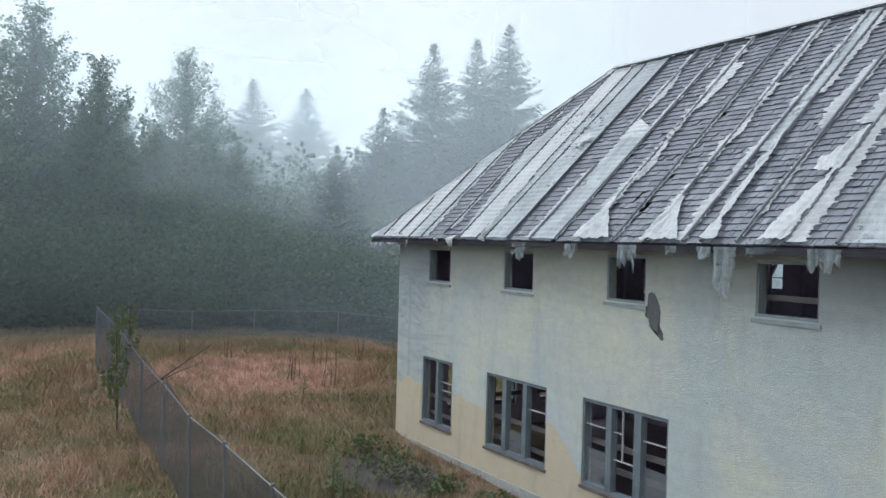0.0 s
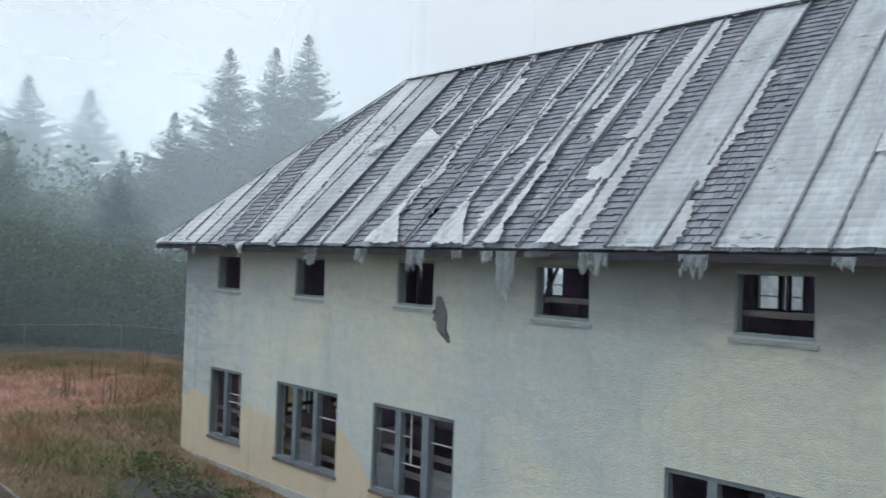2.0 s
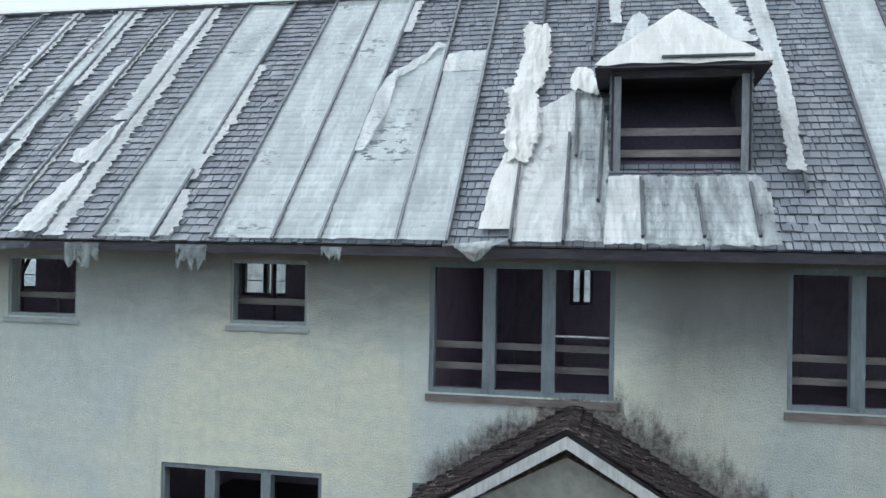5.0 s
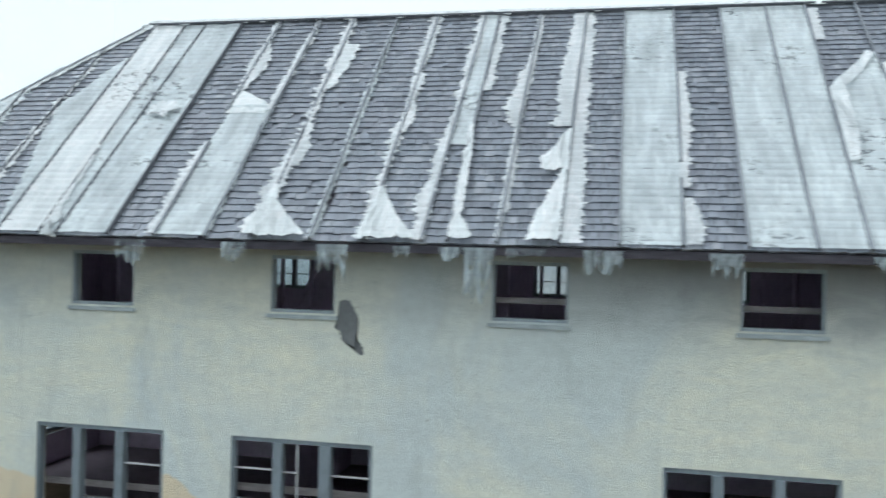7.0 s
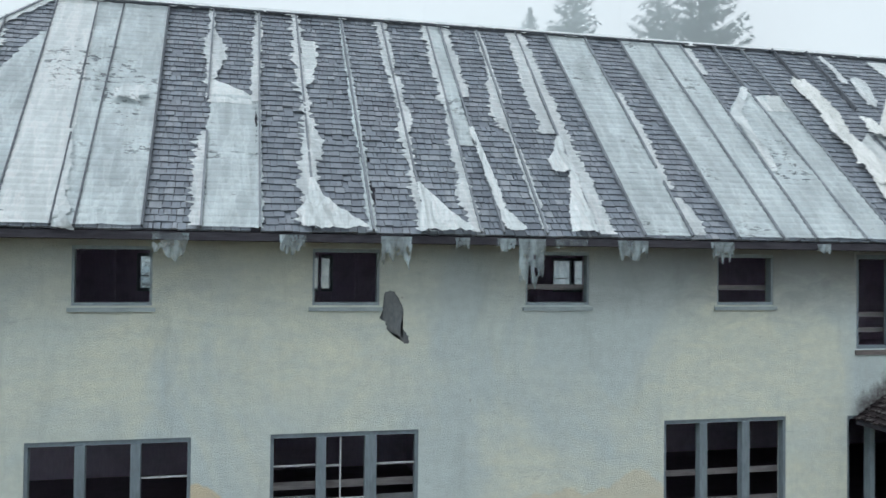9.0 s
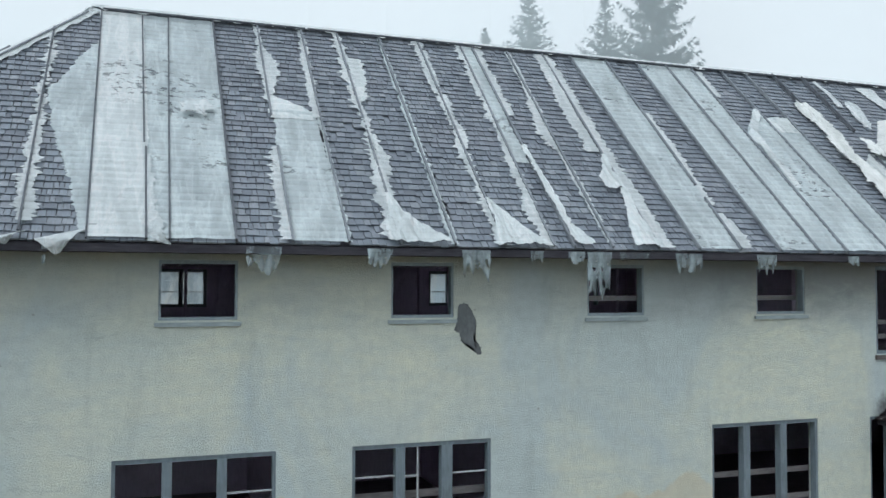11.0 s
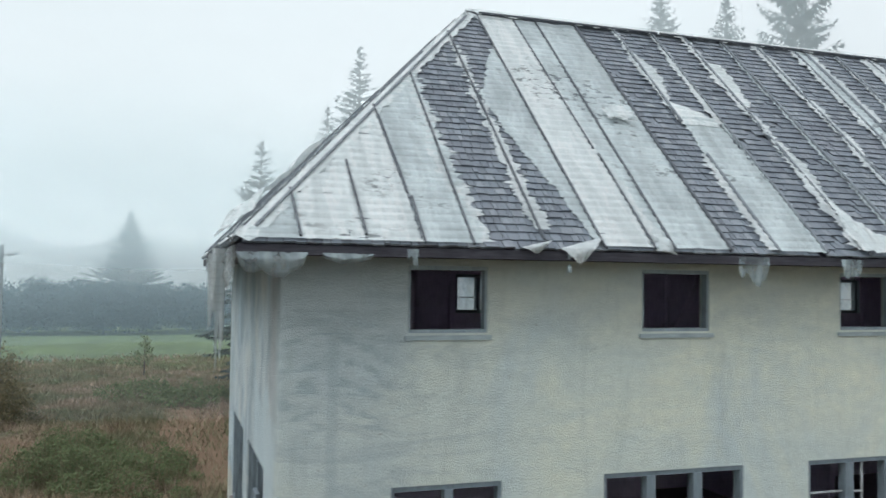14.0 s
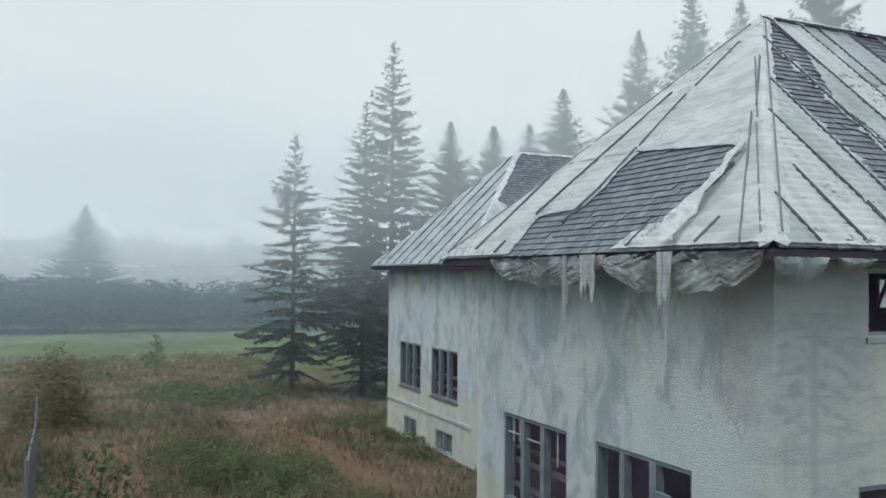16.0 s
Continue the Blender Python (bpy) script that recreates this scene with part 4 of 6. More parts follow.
hip_batten(tops[0], tops[4], on_front.normalized(), 0.12, 0.03, 0.45)
hip_batten(tops[0], tops[4], on_front.normalized(), 0.10, 0.46, 0.97)
hip_batten(tops[0], tops[4], on_end.normalized(), 0.16, 0.03, 0.42)
hip_batten(tops[0], tops[4], on_end.normalized(), 0.14, 0.44, 0.75)
hip_batten(tops[3], tops[4], on_end2.normalized(), 0.14, 0.02, 0.5)
hip_batten(tops[3], tops[4], on_end2.normalized(), 0.14, 0.51, 0.97)
for x0, x1 in ((1.4, 5.2), (5.25, 10.0), (10.05, 14.6), (14.7, 19.0), (19.1, 23)):
    bm = boxes((x0, x1, 4.02, 4.05, 10.17, 10.20))
    part("batten", bm, BATTEN, roof)


# ---- plastic sheeting on the roof ----
def course(s):
    """Height of the shingles under a sheet."""
    return 0.030 * (1 - (s * ROWS) % 1.0)


def sheet(slope, knots, mat, fray=(0.03, 0.03), wrinkle=0.012, seed=1, label="", lift=0.008, length=LEN, step=0.036, dx=0.085, top=0.0, low=0.0, taut=1.0, pleat=0.0):
    """A sheet on a slope between two ragged sides. knots: (s, left, right)."""
    rng = random.Random(seed)
    s0, s1 = knots[0][0], knots[-1][0]
    n = max(3, int((s1 - s0) * length / step))
    wide = max(k[2] - k[1] for k in knots)
    if wrinkle >= 0.028:
        taut = min(taut, 0.35)
        dx, step = 0.035, 0.03
        n = max(3, int((s1 - s0) * length / step))
    if pleat:
        dx = 0.022
    m = max(2, int(wide / dx))
    verts, faces = [], []
    jag = [rng.uniform(-1, 1) for _ in range(2 * n + 4)]
    for i in range(n + 1):
        s = s0 + (s1 - s0) * i / n
        for (sa, la, ra), (sb, lb, rb) in zip(knots, knots[1:]):
            if sa <= s <= sb + 1e-9:
                t = (s - sa) / (sb - sa)
                l, r = la + (lb - la) * t, ra + (rb - ra) * t
                break
        soft = 0.35 if wrinkle >= 0.028 else 1.0
        l += soft * fray[0] * (0.7 * jag[i] + 1.5 * wob(s * 11, seed * 1.7) + 1.2 * wob(s * 37, seed * 2.9) - 4.5 * max(0, jag[n + i] - 0.55))
        r += soft * fray[1] * (0.7 * jag[n + i] + 1.5 * wob(s * 11, seed * 2.3 + 5) + 1.2 * wob(s * 37, seed * 3.3) + 4.5 * max(0, jag[i] - 0.55))
        for k in range(m + 1):
            a = l + max(r - l, 0.01) * k / m
            ss = s + (low * wob(a * 5, seed) if i == 0 else top * (wob(a * 4, seed + 3) + 0.5 * wob(a * 13, seed)) if i == n else 0)
            h = taut * course(ss) + (1 - taut) * 0.024 + lift + 0.014 + (wrinkle * (1.1 * (1 - 3 * abs(wob(a * 2.6 + ss * 5, ss * 2.2, seed + 20))) + 1.6 * abs(wob(a * 9, ss * 13 - a * 3, seed + 31))) if wrinkle >= 0.028 else 0) + wrinkle * (1.0 + wob(a * 3.2, ss * 9, seed) + 0.6 * wob(a * 9, ss * 26, seed)) + wrinkle * 1.2 * abs(wob(a * 5 + ss * 6, ss * 3, seed + 9))
            h += pleat * (1 - 2.2 * abs(wob(a * 13 + ss * 9, ss * 3.5, seed + 40)) + 0.7 * wob(a * 31 - ss * 14, ss * 8, seed + 41))
            verts.append(slope(a, ss, h))
    for i in range(n):
        for k in range(m):
            p = i * (m + 1) + k
            faces.append((p, p + 1, p + m + 2, p + m + 1))
    ob = part_from("plastic_sheet", verts, faces, mat, smooth=True)
    return tagged(ob, label or "torn white plastic sheet on the roof", "plastic sheet", "plastic sheets on the roof")


full = "cloudy plastic sheet nailed over shingles"
white = "bright white plastic sheet over shingles"
rag = "ragged strip of white plastic along a batten"
flap = "crumpled loose flap of white plastic"
W, C, R = SHEET_WHITE, SHEET_CLEAR, SHEET_RAG
hx = lambda s: EAVE_X + END_RUN * s + 0.05  # noqa: E731
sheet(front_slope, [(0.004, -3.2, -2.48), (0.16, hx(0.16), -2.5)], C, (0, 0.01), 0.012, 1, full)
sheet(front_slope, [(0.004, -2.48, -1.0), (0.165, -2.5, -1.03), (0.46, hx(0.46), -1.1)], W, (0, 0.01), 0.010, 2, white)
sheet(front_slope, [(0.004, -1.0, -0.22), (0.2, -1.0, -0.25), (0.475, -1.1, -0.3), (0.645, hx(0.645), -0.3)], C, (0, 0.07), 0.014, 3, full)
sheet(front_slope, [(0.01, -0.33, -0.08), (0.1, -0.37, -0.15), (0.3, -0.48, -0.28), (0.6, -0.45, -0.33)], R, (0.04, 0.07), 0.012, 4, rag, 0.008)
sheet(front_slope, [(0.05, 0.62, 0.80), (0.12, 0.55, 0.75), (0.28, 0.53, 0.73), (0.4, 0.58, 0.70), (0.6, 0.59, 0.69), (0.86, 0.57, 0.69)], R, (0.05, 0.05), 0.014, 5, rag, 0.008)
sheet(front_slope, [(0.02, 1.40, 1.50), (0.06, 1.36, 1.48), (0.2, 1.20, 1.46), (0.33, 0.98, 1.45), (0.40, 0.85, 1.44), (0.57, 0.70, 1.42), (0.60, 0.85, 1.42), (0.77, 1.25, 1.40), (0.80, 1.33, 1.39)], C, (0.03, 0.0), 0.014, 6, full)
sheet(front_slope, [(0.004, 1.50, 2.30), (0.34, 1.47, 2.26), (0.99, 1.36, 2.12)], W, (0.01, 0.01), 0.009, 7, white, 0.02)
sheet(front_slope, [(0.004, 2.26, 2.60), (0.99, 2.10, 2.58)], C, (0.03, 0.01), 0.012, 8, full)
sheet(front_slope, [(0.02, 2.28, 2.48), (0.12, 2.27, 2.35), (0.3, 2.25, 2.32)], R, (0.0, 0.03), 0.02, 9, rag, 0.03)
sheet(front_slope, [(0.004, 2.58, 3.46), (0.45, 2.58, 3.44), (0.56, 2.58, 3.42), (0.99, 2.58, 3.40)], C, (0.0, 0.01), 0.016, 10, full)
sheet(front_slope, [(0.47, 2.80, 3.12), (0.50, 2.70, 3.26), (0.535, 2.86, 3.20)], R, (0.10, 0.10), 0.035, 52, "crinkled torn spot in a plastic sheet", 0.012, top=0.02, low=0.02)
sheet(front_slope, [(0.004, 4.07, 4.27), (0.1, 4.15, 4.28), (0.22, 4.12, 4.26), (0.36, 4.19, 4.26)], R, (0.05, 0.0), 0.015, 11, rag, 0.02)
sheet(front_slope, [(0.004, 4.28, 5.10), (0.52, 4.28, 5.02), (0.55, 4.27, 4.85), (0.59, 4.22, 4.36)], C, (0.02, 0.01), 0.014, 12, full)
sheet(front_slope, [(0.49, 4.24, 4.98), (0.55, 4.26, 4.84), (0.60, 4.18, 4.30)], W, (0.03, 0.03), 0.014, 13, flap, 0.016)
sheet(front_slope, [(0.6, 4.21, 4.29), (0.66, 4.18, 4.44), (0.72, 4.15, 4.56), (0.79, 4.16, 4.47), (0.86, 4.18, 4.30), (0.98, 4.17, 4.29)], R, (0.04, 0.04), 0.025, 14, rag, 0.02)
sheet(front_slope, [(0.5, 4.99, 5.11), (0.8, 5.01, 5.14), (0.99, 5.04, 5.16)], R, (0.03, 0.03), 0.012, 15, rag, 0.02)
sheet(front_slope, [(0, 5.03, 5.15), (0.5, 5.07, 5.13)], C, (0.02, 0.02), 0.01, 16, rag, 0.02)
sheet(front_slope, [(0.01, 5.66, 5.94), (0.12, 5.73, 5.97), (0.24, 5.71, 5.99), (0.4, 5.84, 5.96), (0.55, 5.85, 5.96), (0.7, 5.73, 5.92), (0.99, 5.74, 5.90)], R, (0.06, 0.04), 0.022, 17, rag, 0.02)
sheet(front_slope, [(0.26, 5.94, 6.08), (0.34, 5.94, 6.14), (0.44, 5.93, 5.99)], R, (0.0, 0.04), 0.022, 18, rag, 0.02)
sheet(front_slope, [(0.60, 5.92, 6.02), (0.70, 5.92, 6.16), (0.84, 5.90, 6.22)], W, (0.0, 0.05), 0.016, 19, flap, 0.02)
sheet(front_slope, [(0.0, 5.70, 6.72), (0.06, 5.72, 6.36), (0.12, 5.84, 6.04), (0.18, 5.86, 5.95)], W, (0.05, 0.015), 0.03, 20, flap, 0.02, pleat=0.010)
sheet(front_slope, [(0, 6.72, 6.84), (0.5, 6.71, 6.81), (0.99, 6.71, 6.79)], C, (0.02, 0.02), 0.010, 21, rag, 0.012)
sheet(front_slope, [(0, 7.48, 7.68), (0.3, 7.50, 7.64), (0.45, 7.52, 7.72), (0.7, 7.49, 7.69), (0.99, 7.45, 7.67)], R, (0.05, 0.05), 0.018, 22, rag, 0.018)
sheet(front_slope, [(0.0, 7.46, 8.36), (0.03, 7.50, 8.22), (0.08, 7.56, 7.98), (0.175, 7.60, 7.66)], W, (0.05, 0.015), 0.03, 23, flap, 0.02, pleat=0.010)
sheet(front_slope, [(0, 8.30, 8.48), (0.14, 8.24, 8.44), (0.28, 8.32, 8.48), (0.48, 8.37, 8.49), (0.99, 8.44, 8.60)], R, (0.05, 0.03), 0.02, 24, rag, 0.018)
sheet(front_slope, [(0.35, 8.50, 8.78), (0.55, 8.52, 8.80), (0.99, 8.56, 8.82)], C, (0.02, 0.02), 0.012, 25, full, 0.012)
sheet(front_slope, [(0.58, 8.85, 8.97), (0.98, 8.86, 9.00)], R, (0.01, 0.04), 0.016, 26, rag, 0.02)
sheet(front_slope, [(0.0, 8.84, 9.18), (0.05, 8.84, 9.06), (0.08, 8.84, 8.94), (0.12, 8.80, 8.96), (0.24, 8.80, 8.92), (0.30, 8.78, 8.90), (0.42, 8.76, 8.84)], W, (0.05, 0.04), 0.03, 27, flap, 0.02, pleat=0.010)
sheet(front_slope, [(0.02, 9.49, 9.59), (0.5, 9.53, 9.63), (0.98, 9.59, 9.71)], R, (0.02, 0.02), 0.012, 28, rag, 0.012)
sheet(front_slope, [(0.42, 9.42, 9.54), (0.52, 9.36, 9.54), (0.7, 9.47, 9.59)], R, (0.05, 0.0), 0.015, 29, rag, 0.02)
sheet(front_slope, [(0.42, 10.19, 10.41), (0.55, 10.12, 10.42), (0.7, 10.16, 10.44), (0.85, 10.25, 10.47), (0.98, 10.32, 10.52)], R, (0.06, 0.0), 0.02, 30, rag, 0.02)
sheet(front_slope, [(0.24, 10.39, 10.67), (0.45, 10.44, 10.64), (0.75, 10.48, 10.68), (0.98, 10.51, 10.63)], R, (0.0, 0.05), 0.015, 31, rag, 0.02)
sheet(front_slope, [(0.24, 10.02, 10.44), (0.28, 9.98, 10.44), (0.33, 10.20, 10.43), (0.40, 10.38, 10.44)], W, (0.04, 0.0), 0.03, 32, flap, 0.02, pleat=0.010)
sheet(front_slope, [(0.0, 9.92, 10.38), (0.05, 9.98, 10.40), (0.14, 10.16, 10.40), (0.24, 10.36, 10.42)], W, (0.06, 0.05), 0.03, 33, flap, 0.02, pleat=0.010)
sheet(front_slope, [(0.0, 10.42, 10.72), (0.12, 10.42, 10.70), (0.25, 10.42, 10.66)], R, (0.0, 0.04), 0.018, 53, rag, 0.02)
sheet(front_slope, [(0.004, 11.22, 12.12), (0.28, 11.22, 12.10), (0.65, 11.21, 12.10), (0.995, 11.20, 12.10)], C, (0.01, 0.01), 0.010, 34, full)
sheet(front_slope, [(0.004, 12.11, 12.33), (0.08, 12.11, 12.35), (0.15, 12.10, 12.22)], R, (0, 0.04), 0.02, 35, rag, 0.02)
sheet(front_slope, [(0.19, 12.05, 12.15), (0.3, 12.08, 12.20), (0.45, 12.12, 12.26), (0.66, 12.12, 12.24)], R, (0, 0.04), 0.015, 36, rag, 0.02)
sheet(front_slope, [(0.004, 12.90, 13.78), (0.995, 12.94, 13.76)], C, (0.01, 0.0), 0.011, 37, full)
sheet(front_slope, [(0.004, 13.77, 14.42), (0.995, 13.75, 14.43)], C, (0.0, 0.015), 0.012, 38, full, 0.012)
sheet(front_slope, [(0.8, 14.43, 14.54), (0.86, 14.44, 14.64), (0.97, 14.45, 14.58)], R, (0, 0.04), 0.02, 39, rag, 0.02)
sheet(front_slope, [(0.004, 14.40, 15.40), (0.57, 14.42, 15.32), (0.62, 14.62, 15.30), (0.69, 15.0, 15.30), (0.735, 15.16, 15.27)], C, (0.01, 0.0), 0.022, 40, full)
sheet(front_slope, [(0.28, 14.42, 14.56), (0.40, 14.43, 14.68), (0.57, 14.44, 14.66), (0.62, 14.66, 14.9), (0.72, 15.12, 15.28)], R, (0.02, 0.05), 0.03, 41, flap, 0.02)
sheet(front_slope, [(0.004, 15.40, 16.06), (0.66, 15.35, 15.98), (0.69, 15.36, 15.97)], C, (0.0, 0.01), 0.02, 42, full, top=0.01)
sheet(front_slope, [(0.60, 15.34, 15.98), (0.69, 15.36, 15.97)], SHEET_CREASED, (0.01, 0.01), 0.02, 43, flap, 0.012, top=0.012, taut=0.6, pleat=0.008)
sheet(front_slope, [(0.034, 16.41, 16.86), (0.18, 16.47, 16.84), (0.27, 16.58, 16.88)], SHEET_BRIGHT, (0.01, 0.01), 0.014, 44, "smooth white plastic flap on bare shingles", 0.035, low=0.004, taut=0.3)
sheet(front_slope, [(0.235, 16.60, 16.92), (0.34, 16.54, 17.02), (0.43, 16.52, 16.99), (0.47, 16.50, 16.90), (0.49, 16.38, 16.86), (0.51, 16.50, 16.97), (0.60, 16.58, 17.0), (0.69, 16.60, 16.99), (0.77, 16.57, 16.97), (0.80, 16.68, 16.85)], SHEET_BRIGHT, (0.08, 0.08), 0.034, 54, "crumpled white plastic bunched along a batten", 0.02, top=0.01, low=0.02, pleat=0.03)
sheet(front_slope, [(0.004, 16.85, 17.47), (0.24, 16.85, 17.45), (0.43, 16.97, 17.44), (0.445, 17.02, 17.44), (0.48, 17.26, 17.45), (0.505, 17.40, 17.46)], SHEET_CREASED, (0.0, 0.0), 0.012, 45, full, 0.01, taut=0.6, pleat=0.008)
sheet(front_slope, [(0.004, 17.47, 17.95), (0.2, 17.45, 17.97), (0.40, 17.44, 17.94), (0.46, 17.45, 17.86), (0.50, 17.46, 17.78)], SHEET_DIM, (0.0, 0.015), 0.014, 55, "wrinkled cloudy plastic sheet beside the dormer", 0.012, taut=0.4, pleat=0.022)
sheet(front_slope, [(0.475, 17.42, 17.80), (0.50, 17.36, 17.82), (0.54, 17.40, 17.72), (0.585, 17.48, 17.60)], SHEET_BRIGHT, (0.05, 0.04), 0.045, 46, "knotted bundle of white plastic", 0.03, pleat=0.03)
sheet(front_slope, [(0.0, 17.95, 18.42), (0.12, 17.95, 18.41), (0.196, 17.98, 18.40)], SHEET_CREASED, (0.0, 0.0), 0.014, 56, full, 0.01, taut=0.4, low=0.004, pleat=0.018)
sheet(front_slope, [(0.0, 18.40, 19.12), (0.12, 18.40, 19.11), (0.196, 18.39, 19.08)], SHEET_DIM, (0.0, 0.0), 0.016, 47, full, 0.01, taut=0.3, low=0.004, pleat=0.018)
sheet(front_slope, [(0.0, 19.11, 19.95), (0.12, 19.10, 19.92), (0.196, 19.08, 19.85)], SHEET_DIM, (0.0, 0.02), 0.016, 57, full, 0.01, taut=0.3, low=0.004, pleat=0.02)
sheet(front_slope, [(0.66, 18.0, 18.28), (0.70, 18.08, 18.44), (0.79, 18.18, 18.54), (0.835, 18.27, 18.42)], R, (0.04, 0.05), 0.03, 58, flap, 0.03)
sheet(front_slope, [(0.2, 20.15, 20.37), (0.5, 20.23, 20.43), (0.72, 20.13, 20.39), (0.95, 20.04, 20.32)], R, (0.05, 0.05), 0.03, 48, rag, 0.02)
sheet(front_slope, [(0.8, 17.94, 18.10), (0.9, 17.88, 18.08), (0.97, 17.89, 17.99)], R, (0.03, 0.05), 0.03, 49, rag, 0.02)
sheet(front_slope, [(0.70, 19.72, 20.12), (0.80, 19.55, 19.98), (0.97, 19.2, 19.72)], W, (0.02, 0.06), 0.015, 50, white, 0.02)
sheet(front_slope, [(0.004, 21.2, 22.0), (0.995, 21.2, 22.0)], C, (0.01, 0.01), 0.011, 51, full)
# end slope, facing the side meadow
ey = lambda s: (EAVE_Y + RUN * s + 0.05, 9.0 - RUN * s - 0.05)  # noqa: E731
sheet(end_slope, [(0.004, 5.90, 8.95), (0.165, 6.05, ey(0.165)[1]), (0.18, 4.65, ey(0.18)[1]), (0.24, 4.47, ey(0.24)[1]), (0.42, 4.37, ey(0.42)[1])], SHEET_CREASED, (0.04, 0), 0.011, 60, "white plastic sheet nailed over the hip end", taut=0.45)
sheet(end_slope, [(0.345, ey(0.345)[0], 1.55), (0.375, ey(0.375)[0], 3.0), (0.405, ey(0.405)[0], 4.35), (0.42, ey(0.42)[0], ey(0.42)[1]), (0.7, *ey(0.7)), (0.985, *ey(0.985))], SHEET_CREASED, (0, 0), 0.016, 61, "white plastic sheet nailed over the hip end", 0.012, low=0.02, taut=0.3)
sheet(end_slope, [(0.004, -0.55, 2.65), (0.045, ey(0.045)[0], 2.42), (0.083, ey(0.083)[0], 2.12), (0.092, ey(0.092)[0], 1.46), (0.15, ey(0.15)[0], 1.40), (0.22, ey(0.22)[0], 1.36), (0.30, ey(0.30)[0], 1.30), (0.36, ey(0.36)[0], 1.5)], SHEET_CREASED, (0, 0.03), 0.018, 62, "wrinkled white plastic sheet on the hip end", 0.015, taut=0.4)
sheet(end_slope, [(0.0, 1.05, 1.34), (0.05, 1.13, 1.45), (0.18, 1.17, 1.49), (0.29, 1.19, 1.45), (0.345, 1.32, 1.42)], SHEET_WHITE, (0.03, 0.03), 0.05, 63, "twisted band of white plastic on the hip end", 0.045, taut=0.2)


# ---- loose film hanging from the eaves ----
def hanging(at, w, drop, seed, holes=0.0, label="", narrow=0.12, mat=None):
    """Film that hangs from the eave with a torn lower edge: local x along the eave, z down from 0."""
    rng = random.Random(seed)
    n, m = max(10, int(drop / 0.025)), max(6, int(w / 0.022))
    side = [rng.uniform(-1, 1) for _ in range(m + 1)]
    verts, faces = [], []
    for i in range(n + 1):
        t = i / n
        for k in range(m + 1):
            u = k / m
            deep = 0.80 + 0.45 * wob(u * 2.3, seed * 3.1) + 0.35 * wob(u * 6.1, seed * 1.3) + 0.06 * side[k]
            if wob(u * 7.5, seed * 5.7) > 0.28:
                deep *= 0.55
            deep = drop * min(1.12, max(0.12, deep))
            x = w * (0.5 + (u - 0.5) * (1 - narrow * t)) + 0.05 * w * wob(t * 4, u * 2, seed) + 0.01 * side[k] * t
            y = -0.014 - 0.05 * t * abs(wob(u * 3, t * 2, seed + 4)) - 0.022 * math.sin(u * w * 38 + seed + 2 * t) * t ** 0.4
            verts.append(at @ Vector((x, y, -deep * t)))
    for i in range(n):
        for k in range(m):
            if holes and i > 0.3 * n and wob(k / m * w * 15, i / n * drop * 8, seed + 0.5) > 0.55 - 2 * holes:
                continue
            p = i * (m + 1) + k
            faces.append((p, p + 1, p + m + 2, p + m + 1))
    ob = part_from("plastic_film", verts, faces, mat or SHEET_THIN, smooth=True)
    return tagged(ob, label or "tattered translucent plastic film hanging from the eave", "plastic film", "plastic film at the eaves")


for k, (a, b, z) in enumerate(((3.60, 4.12, 5.20), (5.38, 5.78, 5.24), (6.88, 7.36, 5.05), (8.04, 8.28, 5.38), (8.71, 9.02, 5.32), (9.06, 9.52, 4.86), (9.66, 10.24, 5.42), (10.73, 11.28, 5.20), (12.40, 12.86, 5.16),
                            (14.42, 14.70, 5.36), (0.96, 1.02, 5.24), (-1.20, -1.06, 5.34))):
    hanging(pose(a, -0.605, 5.57), b - a, 5.57 - z, 30 + k, 0.12 if z < 5.1 else 0.03)
streamer = "long streamer of plastic film at the eave"
for k, (y, w, z, n, x) in enumerate(((3.42, 0.46, 4.90, 0.1, -3.30), (3.86, 0.17, 4.46, 0.1, -3.36), (1.40, 0.34, 4.85, 0.3, -3.36), (1.28, 0.20, 3.88, 0.45, -3.42))):
    hanging(pose(x, y, 5.59, 0, 0, 20 if k in (1, 3) else -90), w, (5.59 - z) * 1.15, 60 + k, 0.0, streamer, n, SHEET_RAG if k == 3 else SHEET_DRIP)


def sail(x_eave, apex, low, seed, mat):
    """A loose corner of a sheet: from the eave at x_eave up to apex (x, s) on the front slope, its free tip low (x, z) hanging over the edge."""
    a, b, c = Vector((x_eave, -0.63, EAVE_Z + 0.02)), front_slope(apex[0], apex[1], 0.07), Vector((low[0], -0.66, low[1]))
    verts, faces, n = [], [], 16
    for i in range(n + 1):
        for k in range(n + 1):
            u, t = i / n, k / n
            p = a.lerp(b, u).lerp(c, t * (0.93 + 0.14 * wob(u * 5, seed)))
            over = math.sin(math.pi * min(1, t * 1.1)) * (0.10 * u + 0.02)
            verts.append(p + Vector((0, -over, 0.4 * over)) + Vector((0, 0.02 * wob(u * 6, t * 4, seed), 0.012 * wob(u * 9, t * 7, seed + 3))))
    for i in range(n):
        for k in range(n):
            p = i * (n + 1) + k
            faces.append((p, p + 1, p + n + 2, p + n + 1))
    ob = part_from("plastic_film", verts, faces, mat, smooth=True)
    return tagged(ob, "loose corner of cloudy plastic folded over the eave", "plastic film", "plastic film at the eaves")


for k, (x, apex, low) in enumerate(((0.86, (1.53, 0.031), (1.14, 5.40)), (0.30, (0.76, 0.016), (0.52, 5.54)), (16.10, (16.90, 0.012), (16.40, 5.40)), (2.27, (2.34, 0.05), (2.60, 5.57)))):
    sail(x, apex, low, 200 + k, SHEET_RAG if k != 2 else SHEET_DIM)


